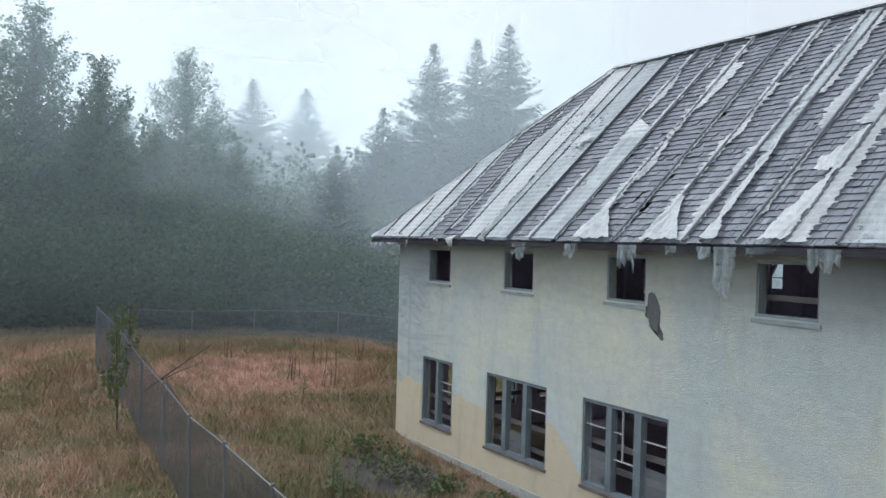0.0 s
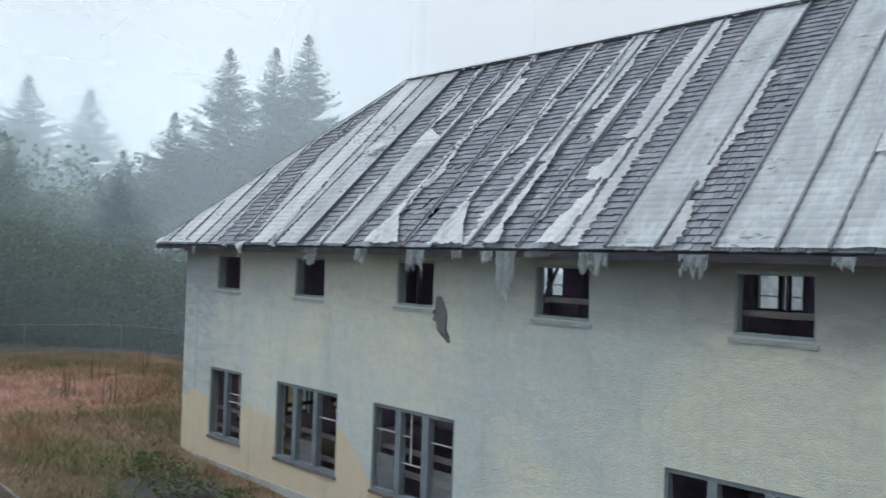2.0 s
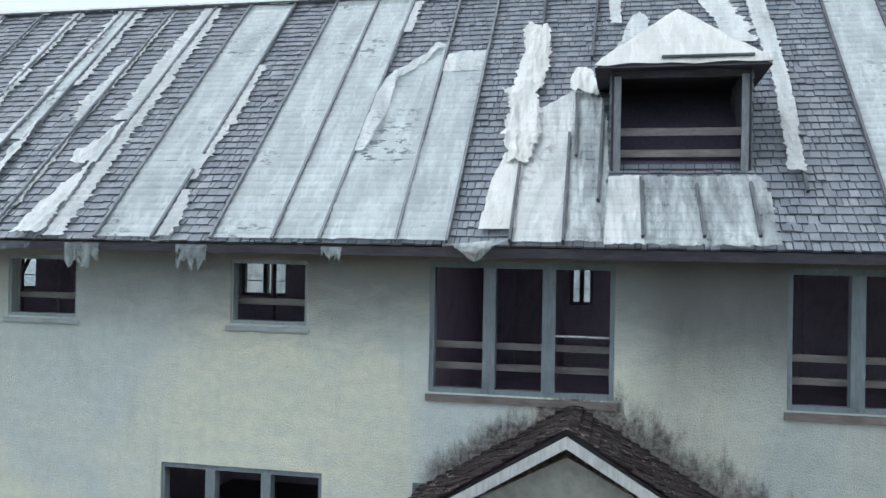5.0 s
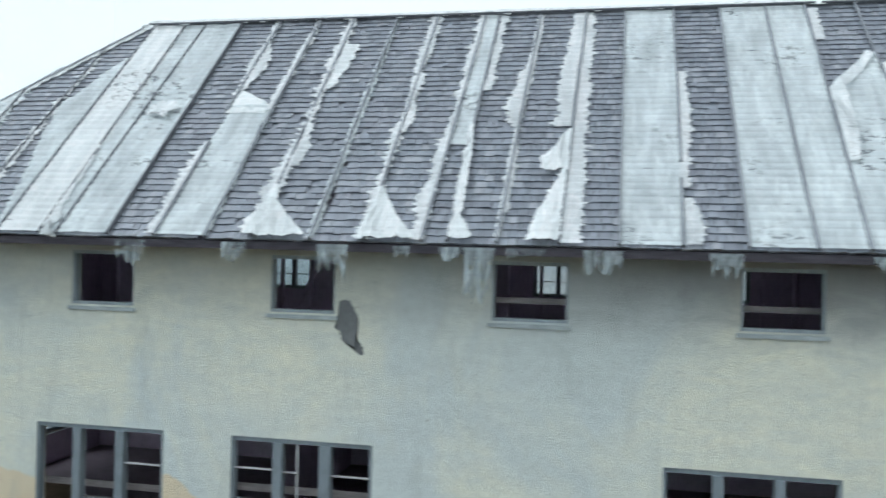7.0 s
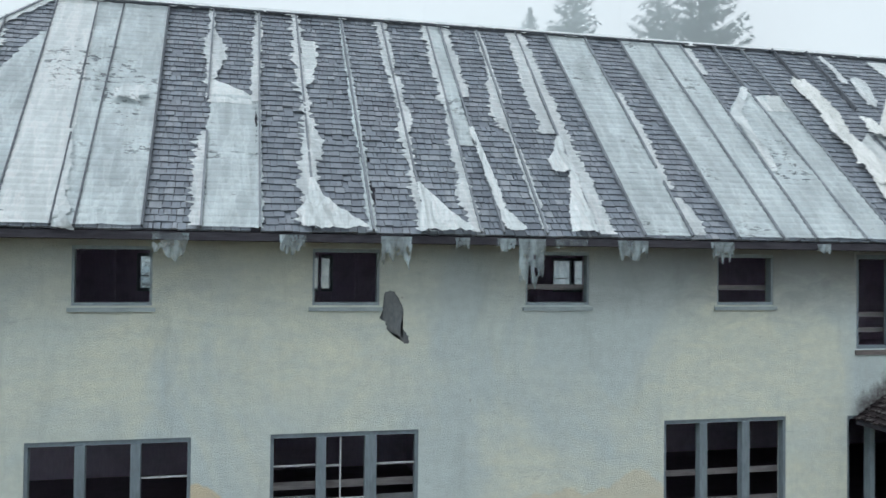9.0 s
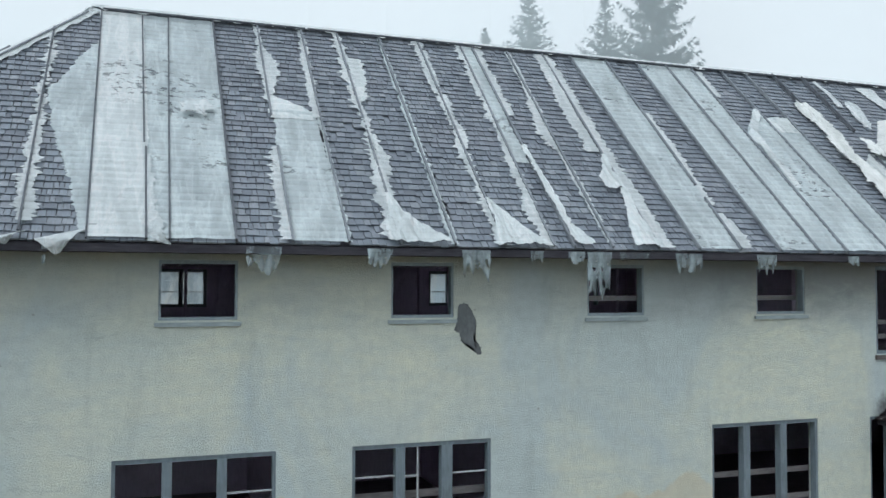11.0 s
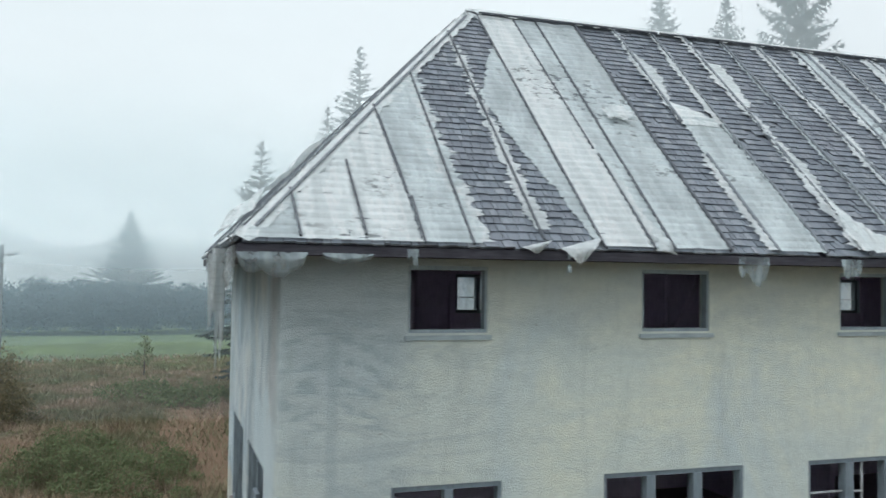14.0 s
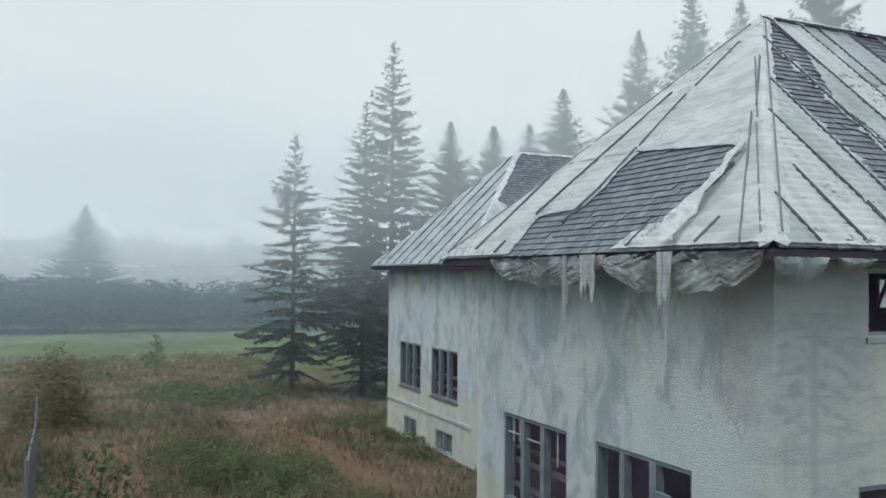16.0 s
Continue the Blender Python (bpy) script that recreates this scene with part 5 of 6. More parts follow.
def swag(y0, y1, depth, seed, mat=SHEET_SLING):
    """Sheet that sags in a bag under the end eave."""
    verts, faces, n, m = [], [], 150, 26
    for i in range(n + 1):
        u = i / n
        y = y0 + (y1 - y0) * u
        d = depth * (4 * u * (1 - u)) ** 0.5 * (1 + 0.22 * wob(u * 5, seed) + 0.12 * wob(u * 17, seed)) + 0.03
        for k in range(m + 1):
            t = k / m
            x = -3.255 - 0.04 * math.sin(t * math.pi) * (1 + 0.5 * wob(u * 6, t * 3, seed)) + 0.06 * abs(wob(u * 14 + t * 6, t * 1.5, seed + 2)) + 0.04 * abs(wob(u * 34 - t * 14, t * 3, seed + 5))
            verts.append((x, y + 0.05 * wob(u * 8, t * 2, seed), 5.585 - d * t + 0.02 * wob(u * 20, t * 5, seed)))
    for i in range(n):
        for k in range(m):
            p = i * (m + 1) + k
            faces.append((p, p + 1, p + m + 2, p + m + 1))
    ob = part_from("plastic_film", verts, faces, mat, smooth=True)
    return tagged(ob, "sagging translucent plastic film slung under the end eave", "plastic film", "plastic film at the eaves")


swag(6.6, 2.78, 0.47, 1)
swag(2.95, -0.45, 0.53, 2)


def crumple(x0, x1, z0, z1, y, seed):
    verts, faces, n, m = [], [], 18, 8
    for i in range(n + 1):
        for k in range(m + 1):
            u, t = i / n, k / m
            d = (z0 - z1) * (4 * u * (1 - u)) ** 0.5 * (1 + 0.4 * wob(u * 4, seed)) + 0.02
            verts.append((x0 + (x1 - x0) * u, y - 0.06 * math.sin(t * 3.1) - 0.03 * wob(u * 9, t * 4, seed), z0 - d * t))
    for i in range(n):
        for k in range(m):
            p = i * (m + 1) + k
            faces.append((p, p + 1, p + m + 2, p + m + 1))
    ob = part_from("plastic_film", verts, faces, SHEET_THIN, smooth=True)
    return tagged(ob, "bunched plastic film under the front eave", "plastic film", "plastic film at the eaves")


crumple(-3.25, -2.42, 5.50, 5.24, -0.60, 1)
crumple(-2.25, -1.62, 5.50, 5.40, -0.60, 2)

# ---- dormer ----
bm = boxes((18.00, 18.05, 0.45, 0.57, 6.56, 7.98), (19.69, 19.74, 0.45, 0.57, 6.56, 7.98), (18.05, 19.69, 0.45, 0.57, 7.84, 7.98), (18.05, 19.69, 0.45, 0.57, 6.56, 6.66))
dormer = part("dormer", bm, DARK_WOOD, house, "open roof dormer with white sheeting on its hipped top")
for x0, x1 in ((18.00, 18.08), (19.66, 19.74)):
    v = [(x, y, z) for x in (x0, x1) for y, z in ((0.575, 6.60), (1.98, 7.97), (0.575, 7.97))]
    part_from("cheek", v, [(0, 2, 1), (3, 4, 5), (0, 1, 4, 3), (1, 2, 5, 4), (2, 0, 3, 5)], SHINGLE, dormer, "shingled dormer cheek")
rng = random.Random(8)
for side, x in ((-1, 17.996), (1, 19.744)):
    verts, faces = [], []
    for r in range(9):
        z0 = 6.58 + 0.155 * r
        y0 = 0.46
        while y0 < (z0 + 0.15 - EAVE_Z) / (RISE / RUN) - 0.6 - 0.05:
            w = rng.choice((0.10, 0.14, 0.18))
            n = len(verts)
            verts += [(x + side * 0.03, y0 + 0.005, z0), (x + side * 0.03, y0 + w - 0.005, z0), (x, y0 + w - 0.005, z0 + 0.17), (x, y0 + 0.005, z0 + 0.17), (x, y0 + 0.005, z0), (x, y0 + w - 0.005, z0)]
            faces += [tuple(n + k for k in f) for f in BOX_FACES]
            y0 += w
    part_from("shingles", verts, faces, SHINGLE, dormer, "weathered shingles on the dormer cheek", "stuff")
for x0, x1 in ((18.03, 18.12), (19.62, 19.71)):
    part("post", boxes((x0, x1, 0.42, 0.447, 6.62, 7.86)), PALE_BATTEN, dormer)
for z0, z1 in ((7.11, 7.21), (6.83, 6.925)):
    part("board", boxes((18.0, 19.74, 0.60, 0.64, z0, z1)), BOARD, dormer)
part("floor", boxes((18.09, 19.65, 0.58, 1.0, 6.56, 6.64)), INSIDE, dormer)
# panel added over the roof slope, coloured like the dormer's shaded inside
part_from("shade_panel", [front_slope(x, v, h) for h in (-0.03, -0.01) for x, v in ((18.09, 0.235), (19.65, 0.235), (19.65, 0.565), (18.09, 0.565))], [(3, 2, 1, 0), (4, 5, 6, 7), (0, 1, 5, 4), (1, 2, 6, 5), (2, 3, 7, 6), (3, 0, 4, 7)], ATTIC_SHADE, dormer, "dark lilac panel painted as shade inside the dormer")
dv = [(17.78, 0.25, 7.99), (19.96, 0.25, 7.99), (19.96, 1.92, 7.99), (17.78, 1.92, 7.99), (18.87, 1.30, 8.95), (18.87, 2.93, 8.95)]
df = [(0, 1, 4), (1, 2, 5, 4), (3, 0, 4, 5), (3, 2, 1, 0)]
part_from("dormer_roof", [(x, y, z - 0.05) for x, y, z in dv], df, DARK_WOOD, dormer)


def drape(corner, seed, nest=14):
    """Sheeting over one plane of the dormer's top."""
    verts, faces = [], []
    a, b, c, d = (Vector(p) for p in corner)
    for i in range(nest + 1):
        for k in range(nest + 1):
            u, t = i / nest, k / nest
            p = a.lerp(b, u).lerp(d.lerp(c, u), t)
            edge = 0.0 if t > 0.02 else -0.035 * (1 + wob(u * 6, seed))
            verts.append(p + Vector((0, 0, 0.03 + 0.022 * wob(p.x * 4, p.y * 4, seed) + edge)))
    for i in range(nest):
        for k in range(nest):
            p = i * (nest + 1) + k
            faces.append((p, p + nest + 1, p + nest + 2, p + 1))
    return verts, faces


dverts, dfaces = [], []
for seed, corner in enumerate(((dv[0], dv[1], dv[4], dv[4]), (dv[1], dv[2], dv[5], dv[4]), (dv[3], dv[0], dv[4], dv[5]))):
    vv, ff = drape(corner, 0)
    spots = {tuple(round(c, 3) for c in v): k for k, v in enumerate(dverts)}
    where = []
    for v in vv:
        key = tuple(round(c, 3) for c in v)
        if key not in spots:
            spots[key] = len(dverts)
            dverts.append(v)
        where.append(spots[key])
    dfaces += [q for q in (tuple(dict.fromkeys(where[k] for k in f)) for f in ff) if len(q) > 2]
tagged(part_from("plastic_sheet", dverts, dfaces, SHEET_BRIGHT, smooth=True), "opaque white plastic sheet draped over the dormer", "plastic sheet", "plastic sheets on the roof")
part("batten", boxes((18.62, 19.75, 0.27, 0.31, 8.06, 8.09)), BATTEN, dormer)

# ---- porch ----
porch = part_from("porch", [(x, y, z) for y in (-1.52, 0.0) for x, z in ((15.70, 2.42), (17.61, 3.61), (19.52, 2.42), (19.52, 2.34), (17.61, 3.53), (15.70, 2.34))],
                  [(0, 1, 4, 5), (1, 2, 3, 4), (6, 11, 10, 7), (7, 10, 9, 8), (0, 6, 7, 1), (1, 7, 8, 2), (5, 4, 10, 11), (4, 3, 9, 10), (0, 5, 11, 6), (2, 8, 9, 3)], DARK_WOOD, house, "gabled entrance porch with mossy shingles")
rng = random.Random(21)
for side in (-1, 1):
    verts, faces = [], []
    for r in range(17):
        t0, t1 = r / 17, (r + 1.3) / 17
        y = -1.60
        while y < -0.03:
            w = min(rng.choice((0.07, 0.10, 0.13)), -0.01 - y)
            q = lambda t, h: (17.61 + side * 1.98 * (1 - t), 2.42 + 1.20 * t + h)  # noqa: E731
            h = 0.035 + 0.035 * rng.random()
            (xa, za), (xb, zb), (xc, zc) = q(t0, h), q(min(t1, 1), 0.012), q(t0, h - 0.025)
            n = len(verts)
            verts += [(xa, y + 0.005, za), (xa, y + w - 0.005, za), (xb, y + w - 0.005, zb), (xb, y + 0.005, zb), (xc, y + 0.005, zc), (xc, y + w - 0.005, zc)]
            faces += [tuple(n + k for k in f) for f in BOX_FACES]
            y += w
    part_from("shingles", verts, faces, MOSSY, porch, "mossy dark porch shingles", "stuff")
for side in (-1, 1):
    v = [(17.61 + side * d, y, z) for y in (-1.60, -1.56) for d, z in ((0.0, 3.55), (1.95, 2.39), (1.95, 2.26), (0.0, 3.42))]
    part_from("barge_board", v, [(0, 1, 2, 3), (7, 6, 5, 4), (0, 4, 5, 1), (1, 5, 6, 2), (2, 6, 7, 3), (3, 7, 4, 0)], WHITE_PAINT, porch, "flaking white barge board")
    part("post", boxes((17.61 + side * 1.6 - 0.08, 17.61 + side * 1.6 + 0.08, -1.48, -1.32, 0.0, 2.45)), WHITE_PAINT, porch)
part_from("gable_panel", [(15.95, -1.45, 2.42), (19.27, -1.45, 2.42), (17.61, -1.45, 3.3), (15.95, -1.40, 2.42), (19.27, -1.40, 2.42), (17.61, -1.40, 3.3)], [(0, 1, 2), (5, 4, 3), (0, 3, 4, 1), (1, 4, 5, 2), (2, 5, 3, 0)], PLASTER, porch, "dull plastered gable")

# ---- rear wing ----
wing = thing("house", "rear stucco wing with plastic-covered hipped roof and basement windows", "house")
wing.name = "house_wing"
WX, WY0, WY1, WEZ = 2.0, 18.4, 26.85, 5.65
wing_holes = [(1.45, 3.78, 0.70, 2.55), (4.82, 7.28, 0.70, 2.55), (1.99, 3.40, -1.25, -0.44), (5.28, 6.86, -1.25, -0.46)]
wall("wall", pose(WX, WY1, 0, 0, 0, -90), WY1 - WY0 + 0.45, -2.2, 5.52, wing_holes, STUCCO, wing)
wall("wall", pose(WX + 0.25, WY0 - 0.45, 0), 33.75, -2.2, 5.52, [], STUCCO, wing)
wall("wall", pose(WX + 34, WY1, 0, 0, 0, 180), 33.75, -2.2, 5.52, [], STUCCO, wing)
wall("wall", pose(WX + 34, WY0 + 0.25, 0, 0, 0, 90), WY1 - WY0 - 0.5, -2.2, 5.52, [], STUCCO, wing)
part("floor", boxes((WX + 0.26, WX + 33.7, WY0 + 0.26, WY1 - 0.26, -0.1, 0.1)), INSIDE, wing)
part("ceiling", boxes((WX + 0.26, WX + 33.7, WY0 + 0.26, WY1 - 0.26, 5.44, 5.52)), INSIDE, wing)
part("ledge", boxes((WX - 0.05, WX - 0.002, WY0, WY1, 0.0, 0.10)), WHITE_PAINT, wing, "pale ledge above the basement")
for y, z, w, h in ((25.40, 0.72, 2.33, 1.83), (22.03, 0.72, 2.46, 1.83)):
    window(pose(WX, y, z, 0, 0, -90), w, h, [(w * 0.30, w * 0.36), (w * 0.62, w * 0.69)], wing, boards=[(0.35, 0.47), (0.75, 0.87)], sill=True)
for y, w in ((24.86, 1.41), (21.57, 1.58)):
    window(pose(WX, y, -1.25, 0, 0, -90), w, 0.80, [(w / 2 - 0.05, w / 2 + 0.05)], wing, sill=False, panes=[(0.07, w - 0.07, 0.07, 0.73)])
wt = [Vector(p) for p in ((WX - 0.65, WY0 - 0.6, WEZ), (WX + 34.6, WY0 - 0.6, WEZ), (WX + 34.6, WY1 + 0.6, WEZ), (WX - 0.65, WY1 + 0.6, WEZ), (WX + 4.0, (WY0 + WY1) / 2, 10.35), (WX + 30, (WY0 + WY1) / 2, 10.35))]
wroof = part_from("roof", [p - Vector((0, 0, 0.06)) for p in wt], [(0, 1, 5, 4), (1, 2, 5), (2, 3, 4, 5), (3, 0, 4), (3, 2, 1, 0)], DARK_WOOD, wing, "hipped roof of weathered shingles")
WRISE, WRUN, WEND = 4.70, (WY1 - WY0) / 2 + 0.6, 4.65
wn_e = Vector((-WRISE, 0, WEND)).normalized()
wn_f = Vector((0, -WRISE, WRUN)).normalized()
wing_end = lambda a, s, h: Vector((WX - 0.65 + WEND * s, a, WEZ + WRISE * s)) + wn_e * h  # noqa: E731
wing_front = lambda a, s, h: Vector((a, WY0 - 0.6 + WRUN * s, WEZ + WRISE * s)) + wn_f * h  # noqa: E731
shingle_field(wing_end, lambda s: WY0 - 0.6 + WRUN * s, lambda s: WY1 + 0.6 - WRUN * s, wroof, 31)
shingle_field(wing_front, lambda s: WX - 0.65 + WEND * s, lambda s: WX + 10, wroof, 32)
part("fascia", boxes((WX - 0.64, WX + 34.6, WY0 - 0.6, WY0 - 0.56, 5.5, 5.63), (WX - 0.64, WX - 0.60, WY0 - 0.56, WY1 + 0.6, 5.5, 5.63)), DARK_WOOD, wing)
part("soffit", boxes((WX - 0.60, WX - 0.002, WY0 - 0.55, WY1 + 0.55, 5.525, 5.56), (WX, WX + 34.5, WY0 - 0.55, WY0 - 0.002, 5.525, 5.56)), DARK_WOOD, wing)
for k in range(9):
    y = 18.9 + 0.95 * k
    batten(wing_end, y, 0.01, min((y - WY0 + 0.6) / WRUN, (WY1 + 0.6 - y) / WRUN) - 0.02, wroof)
wy = lambda s: (WY0 - 0.6 + WRUN * s + 0.05, WY1 + 0.6 - WRUN * s - 0.05)  # noqa: E731
sheet(wing_end, [(0.004, *wy(0.004)), (0.5, *wy(0.5)), (0.985, *wy(0.985))], C, (0, 0), 0.02, 80, "cloudy plastic sheet on the wing's hip end", dx=0.25, step=0.1)
sheet(wing_front, [(0.004, WX - 0.55, 5.0), (0.5, WX - 0.65 + WEND * 0.5, 4.0), (0.62, WX - 0.6 + WEND * 0.62, 3.3)], C, (0, 0.08), 0.02, 81, "torn plastic sheet on the wing's side slope", dx=0.25, step=0.1)
whip = (wt[4] - wt[0]).normalized()
we, wf = (Vector((0, 1, 0)) - whip * whip.y).normalized(), (Vector((1, 0, 0)) - whip * whip.x).normalized()
strip_along("hip_strip", wt[0], wt[4], 0.16, SHEET_WHITE, wroof, 0.07, 6, "white sheeting folded over the hip", (we, wf), 0.04)
strip_along("ridge_strip", wt[4], wt[5], 0.14, SHEET_WHITE, wroof, 0.07, 7, "ragged white sheeting folded over the ridge", (down_f, down_b), 0.05)

# ---- fences ----
mesh_m, _, mb = material("chain_link", 0.5, 0.6)
mb.inputs["Base Color"].default_value = (0.13, 0.145, 0.17, 1)


def chain_fence(points, height, step, label, cell=0.11, wire=0.012):
    """Posts, top rail and a woven mesh along a line over the ground."""
    fence = thing("chain_link_fence", label, "fence")
    line = []
    for (x0, y0), (x1, y1) in zip(points, points[1:]):
        n = max(1, round(math.hypot(x1 - x0, y1 - y0) / step))
        line += [(x0 + (x1 - x0) * k / n, y0 + (y1 - y0) * k / n) for k in range(n)]
    line.append(points[-1])
    for x, y in line:
        bm = bmesh.new()
        bmesh.ops.create_cone(bm, cap_ends=True, segments=8, radius1=0.030, radius2=0.030, depth=height + 0.35, matrix=Matrix.Translation((x, y, land(x, y) + height / 2 - 0.12)))
        part("post", bm, STEEL, fence)
    for (xa, ya), (xb, yb) in zip(line, line[1:]):
        a, b = Vector((xa, ya, land(xa, ya) + height)), Vector((xb, yb, land(xb, yb) + height))
        bm = bmesh.new()
        turn = (b - a).to_track_quat("Z", "Y").to_matrix().to_4x4()
        bmesh.ops.create_cone(bm, cap_ends=True, segments=6, radius1=0.014, radius2=0.014, depth=(b - a).length, matrix=Matrix.Translation((a + b) / 2) @ turn)
        part("top_rail", bm, STEEL, fence)
        d = b - a
        span = d.length
        u = d / span
        drop = Vector((0, 0, -(height - 0.04)))
        side = Vector((-u.y, u.x, 0)) * 0.004
        verts, faces = [], []
        hh = height - 0.04
        n = int((span + hh) / cell)
        for sgn in (1, -1):
            for k in range(n + 1):
                t0 = -hh + k * cell
                p0, p1 = max(t0, 0), min(t0 + hh, span)
                if p1 <= p0 + 0.01:
                    continue
                z0, z1 = p0 - t0, p1 - t0
                if sgn < 0:
                    p0, p1 = span - p0, span - p1
                pa, pb = a + u * p0 + Vector((0, 0, -hh + z0)), a + u * p1 + Vector((0, 0, -hh + z1))
                pa.z += (b.z - a.z) * p0 / span
                pb.z += (b.z - a.z) * p1 / span
                wv = Vector((0, 0, wire * 0.7))
                m0 = len(verts)
                verts += [pa - wv + side * sgn, pb - wv + side * sgn, pb + wv + side * sgn, pa + wv + side * sgn]
                faces.append((m0, m0 + 1, m0 + 2, m0 + 3))
        part_from("wire_mesh", verts, faces, mesh_m, fence)
    return fence


chain_fence([(9.5, -7.0), (-1.0, -6.7), (-11.6, -6.55)], 2.0, 3.0, "tall grey chain-link fence along the front yard", 0.062, 0.016)
chain_fence([(-24.6, -3.2), (-22.6, 2.4), (-19.6, 5.6), (-13.5, 11.5)], 1.5, 3.6, "low chain-link fence before the hedge", 0.2, 0.014)
chain_fence([(-11.2, 5.2), (-11.4, 14.0), (-11.7, 25.2)], 1.95, 3.0, "leaning chain-link fence in the side meadow", 0.10, 0.018)

# ---- plants ----
def tube(verts, faces, pts, radii, sides=6):
    base = len(verts)
    for k, (p, r) in enumerate(zip(pts, radii)):
        ahead = (pts[min(k + 1, len(pts) - 1)] - pts[max(k - 1, 0)]).normalized()
        u = ahead.orthogonal().normalized()
        v = ahead.cross(u)
        for j in range(sides):
            t = 2 * math.pi * j / sides
            verts.append(p + (u * math.cos(t) + v * math.sin(t)) * r)
    for k in range(len(pts) - 1):
        for j in range(sides):
            a, b = base + k * sides + j, base + k * sides + (j + 1) % sides
            faces.append((a, b, b + sides, a + sides))


def conifer(height, radius, seed, thin=1.0, bare=0.06, label="", group="spruces", perk=0.0):
    """A spruce: tapered trunk, whorls of drooping limbs, sprays of needles."""
    rng = random.Random(seed)
    tree = thing("spruce_tree", label, "tree", group)
    verts, faces, lv, lf = [], [], [], []
    pts = [Vector((0.05 * wob(k, seed) * k * 0.4, 0.05 * wob(k, seed + 9) * k * 0.4, height * k / 10 - 0.3)) for k in range(11)]
    tube(verts, faces, pts, [0.012 * height * (1 - k / 10.2) ** 0.9 + 0.01 for k in range(11)], 8)
    z, gap = height * bare, height / 34 / thin
    while z < height * 0.992:
        t = z / height
        reach = radius * (1 - t) ** (0.86 + 0.30 * perk) * (0.30 + 0.70 * min(1, t / 0.24)) + 0.04
        first = rng.uniform(0, 6.283)
        count = rng.randint(5, 7) if t < 0.9 else 4
        for k in range(count):
            ang = first + 6.283 * k / count + rng.uniform(-0.45, 0.45)
            l = reach * rng.choice((0.5, 0.75, 0.9, 1.0, 1.12)) * rng.uniform(0.85, 1.12)
            out = Vector((math.cos(ang), math.sin(ang), 0))
            lift, sag = rng.uniform(-0.16, 0.22) + 0.50 * t + perk * rng.uniform(0.4, 1.3) * (1 - t), (0.30 + 0.22 * (1 - t)) * (1 - 0.4 * perk)
            base = Vector((pts[0].x, pts[0].y, z + rng.uniform(-0.3, 0.3) * gap))
            limb = lambda q: base + out * l * q + Vector((0, 0, l * (lift * q - sag * q * q + 0.24 * q ** 4)))  # noqa: E731
            tube(verts, faces, [limb(0), limb(0.5), limb(0.97)], [0.010 + 0.012 * l, 0.008 + 0.006 * l, 0.004], 3)
            n = max(5, int(l / 0.13))
            across = Vector((-out.y, out.x, 0))
            for j in range(n):
                q = 0.12 + 0.88 * (j + rng.random()) / n
                p = limb(q)
                for s in (-1, 1, rng.choice((-0.4, 0.0, 0.4))):
                    size = (0.16 + 0.17 * l * (1 - q) ** 0.7 + 0.14 * rng.random()) * (0.7 + 0.3 * rng.random()) * min(1, 0.30 + 3.5 * (1 - t))
                    way = (out * rng.uniform(0.5, 1.0) + across * s * rng.uniform(0.7, 1.0) + Vector((0, 0, rng.uniform(-0.8, 0.1)))).normalized()
                    flat = way.cross(Vector((rng.uniform(-0.9, 0.9), rng.uniform(-0.9, 0.9), 0.6))).normalized() * (0.022 + 0.055 * size + 0.02 * rng.random())
                    m0 = len(lv)
                    lv.extend((p - flat * 0.5, p + way * size * 0.45 - flat, p + way * size + Vector((0, 0, -0.12 * size)), p + way * size * 0.5 + flat))
                    lf.append((m0, m0 + 1, m0 + 2, m0 + 3))
        z += gap * rng.uniform(0.7, 1.2) * (1.2 - 0.55 * t) * min(1, 0.25 + 6 * (1 - t))
    part_from("trunk", verts, faces, BARK, tree)
    part_from("crown", lv, lf, NEEDLE, tree)
    return tree


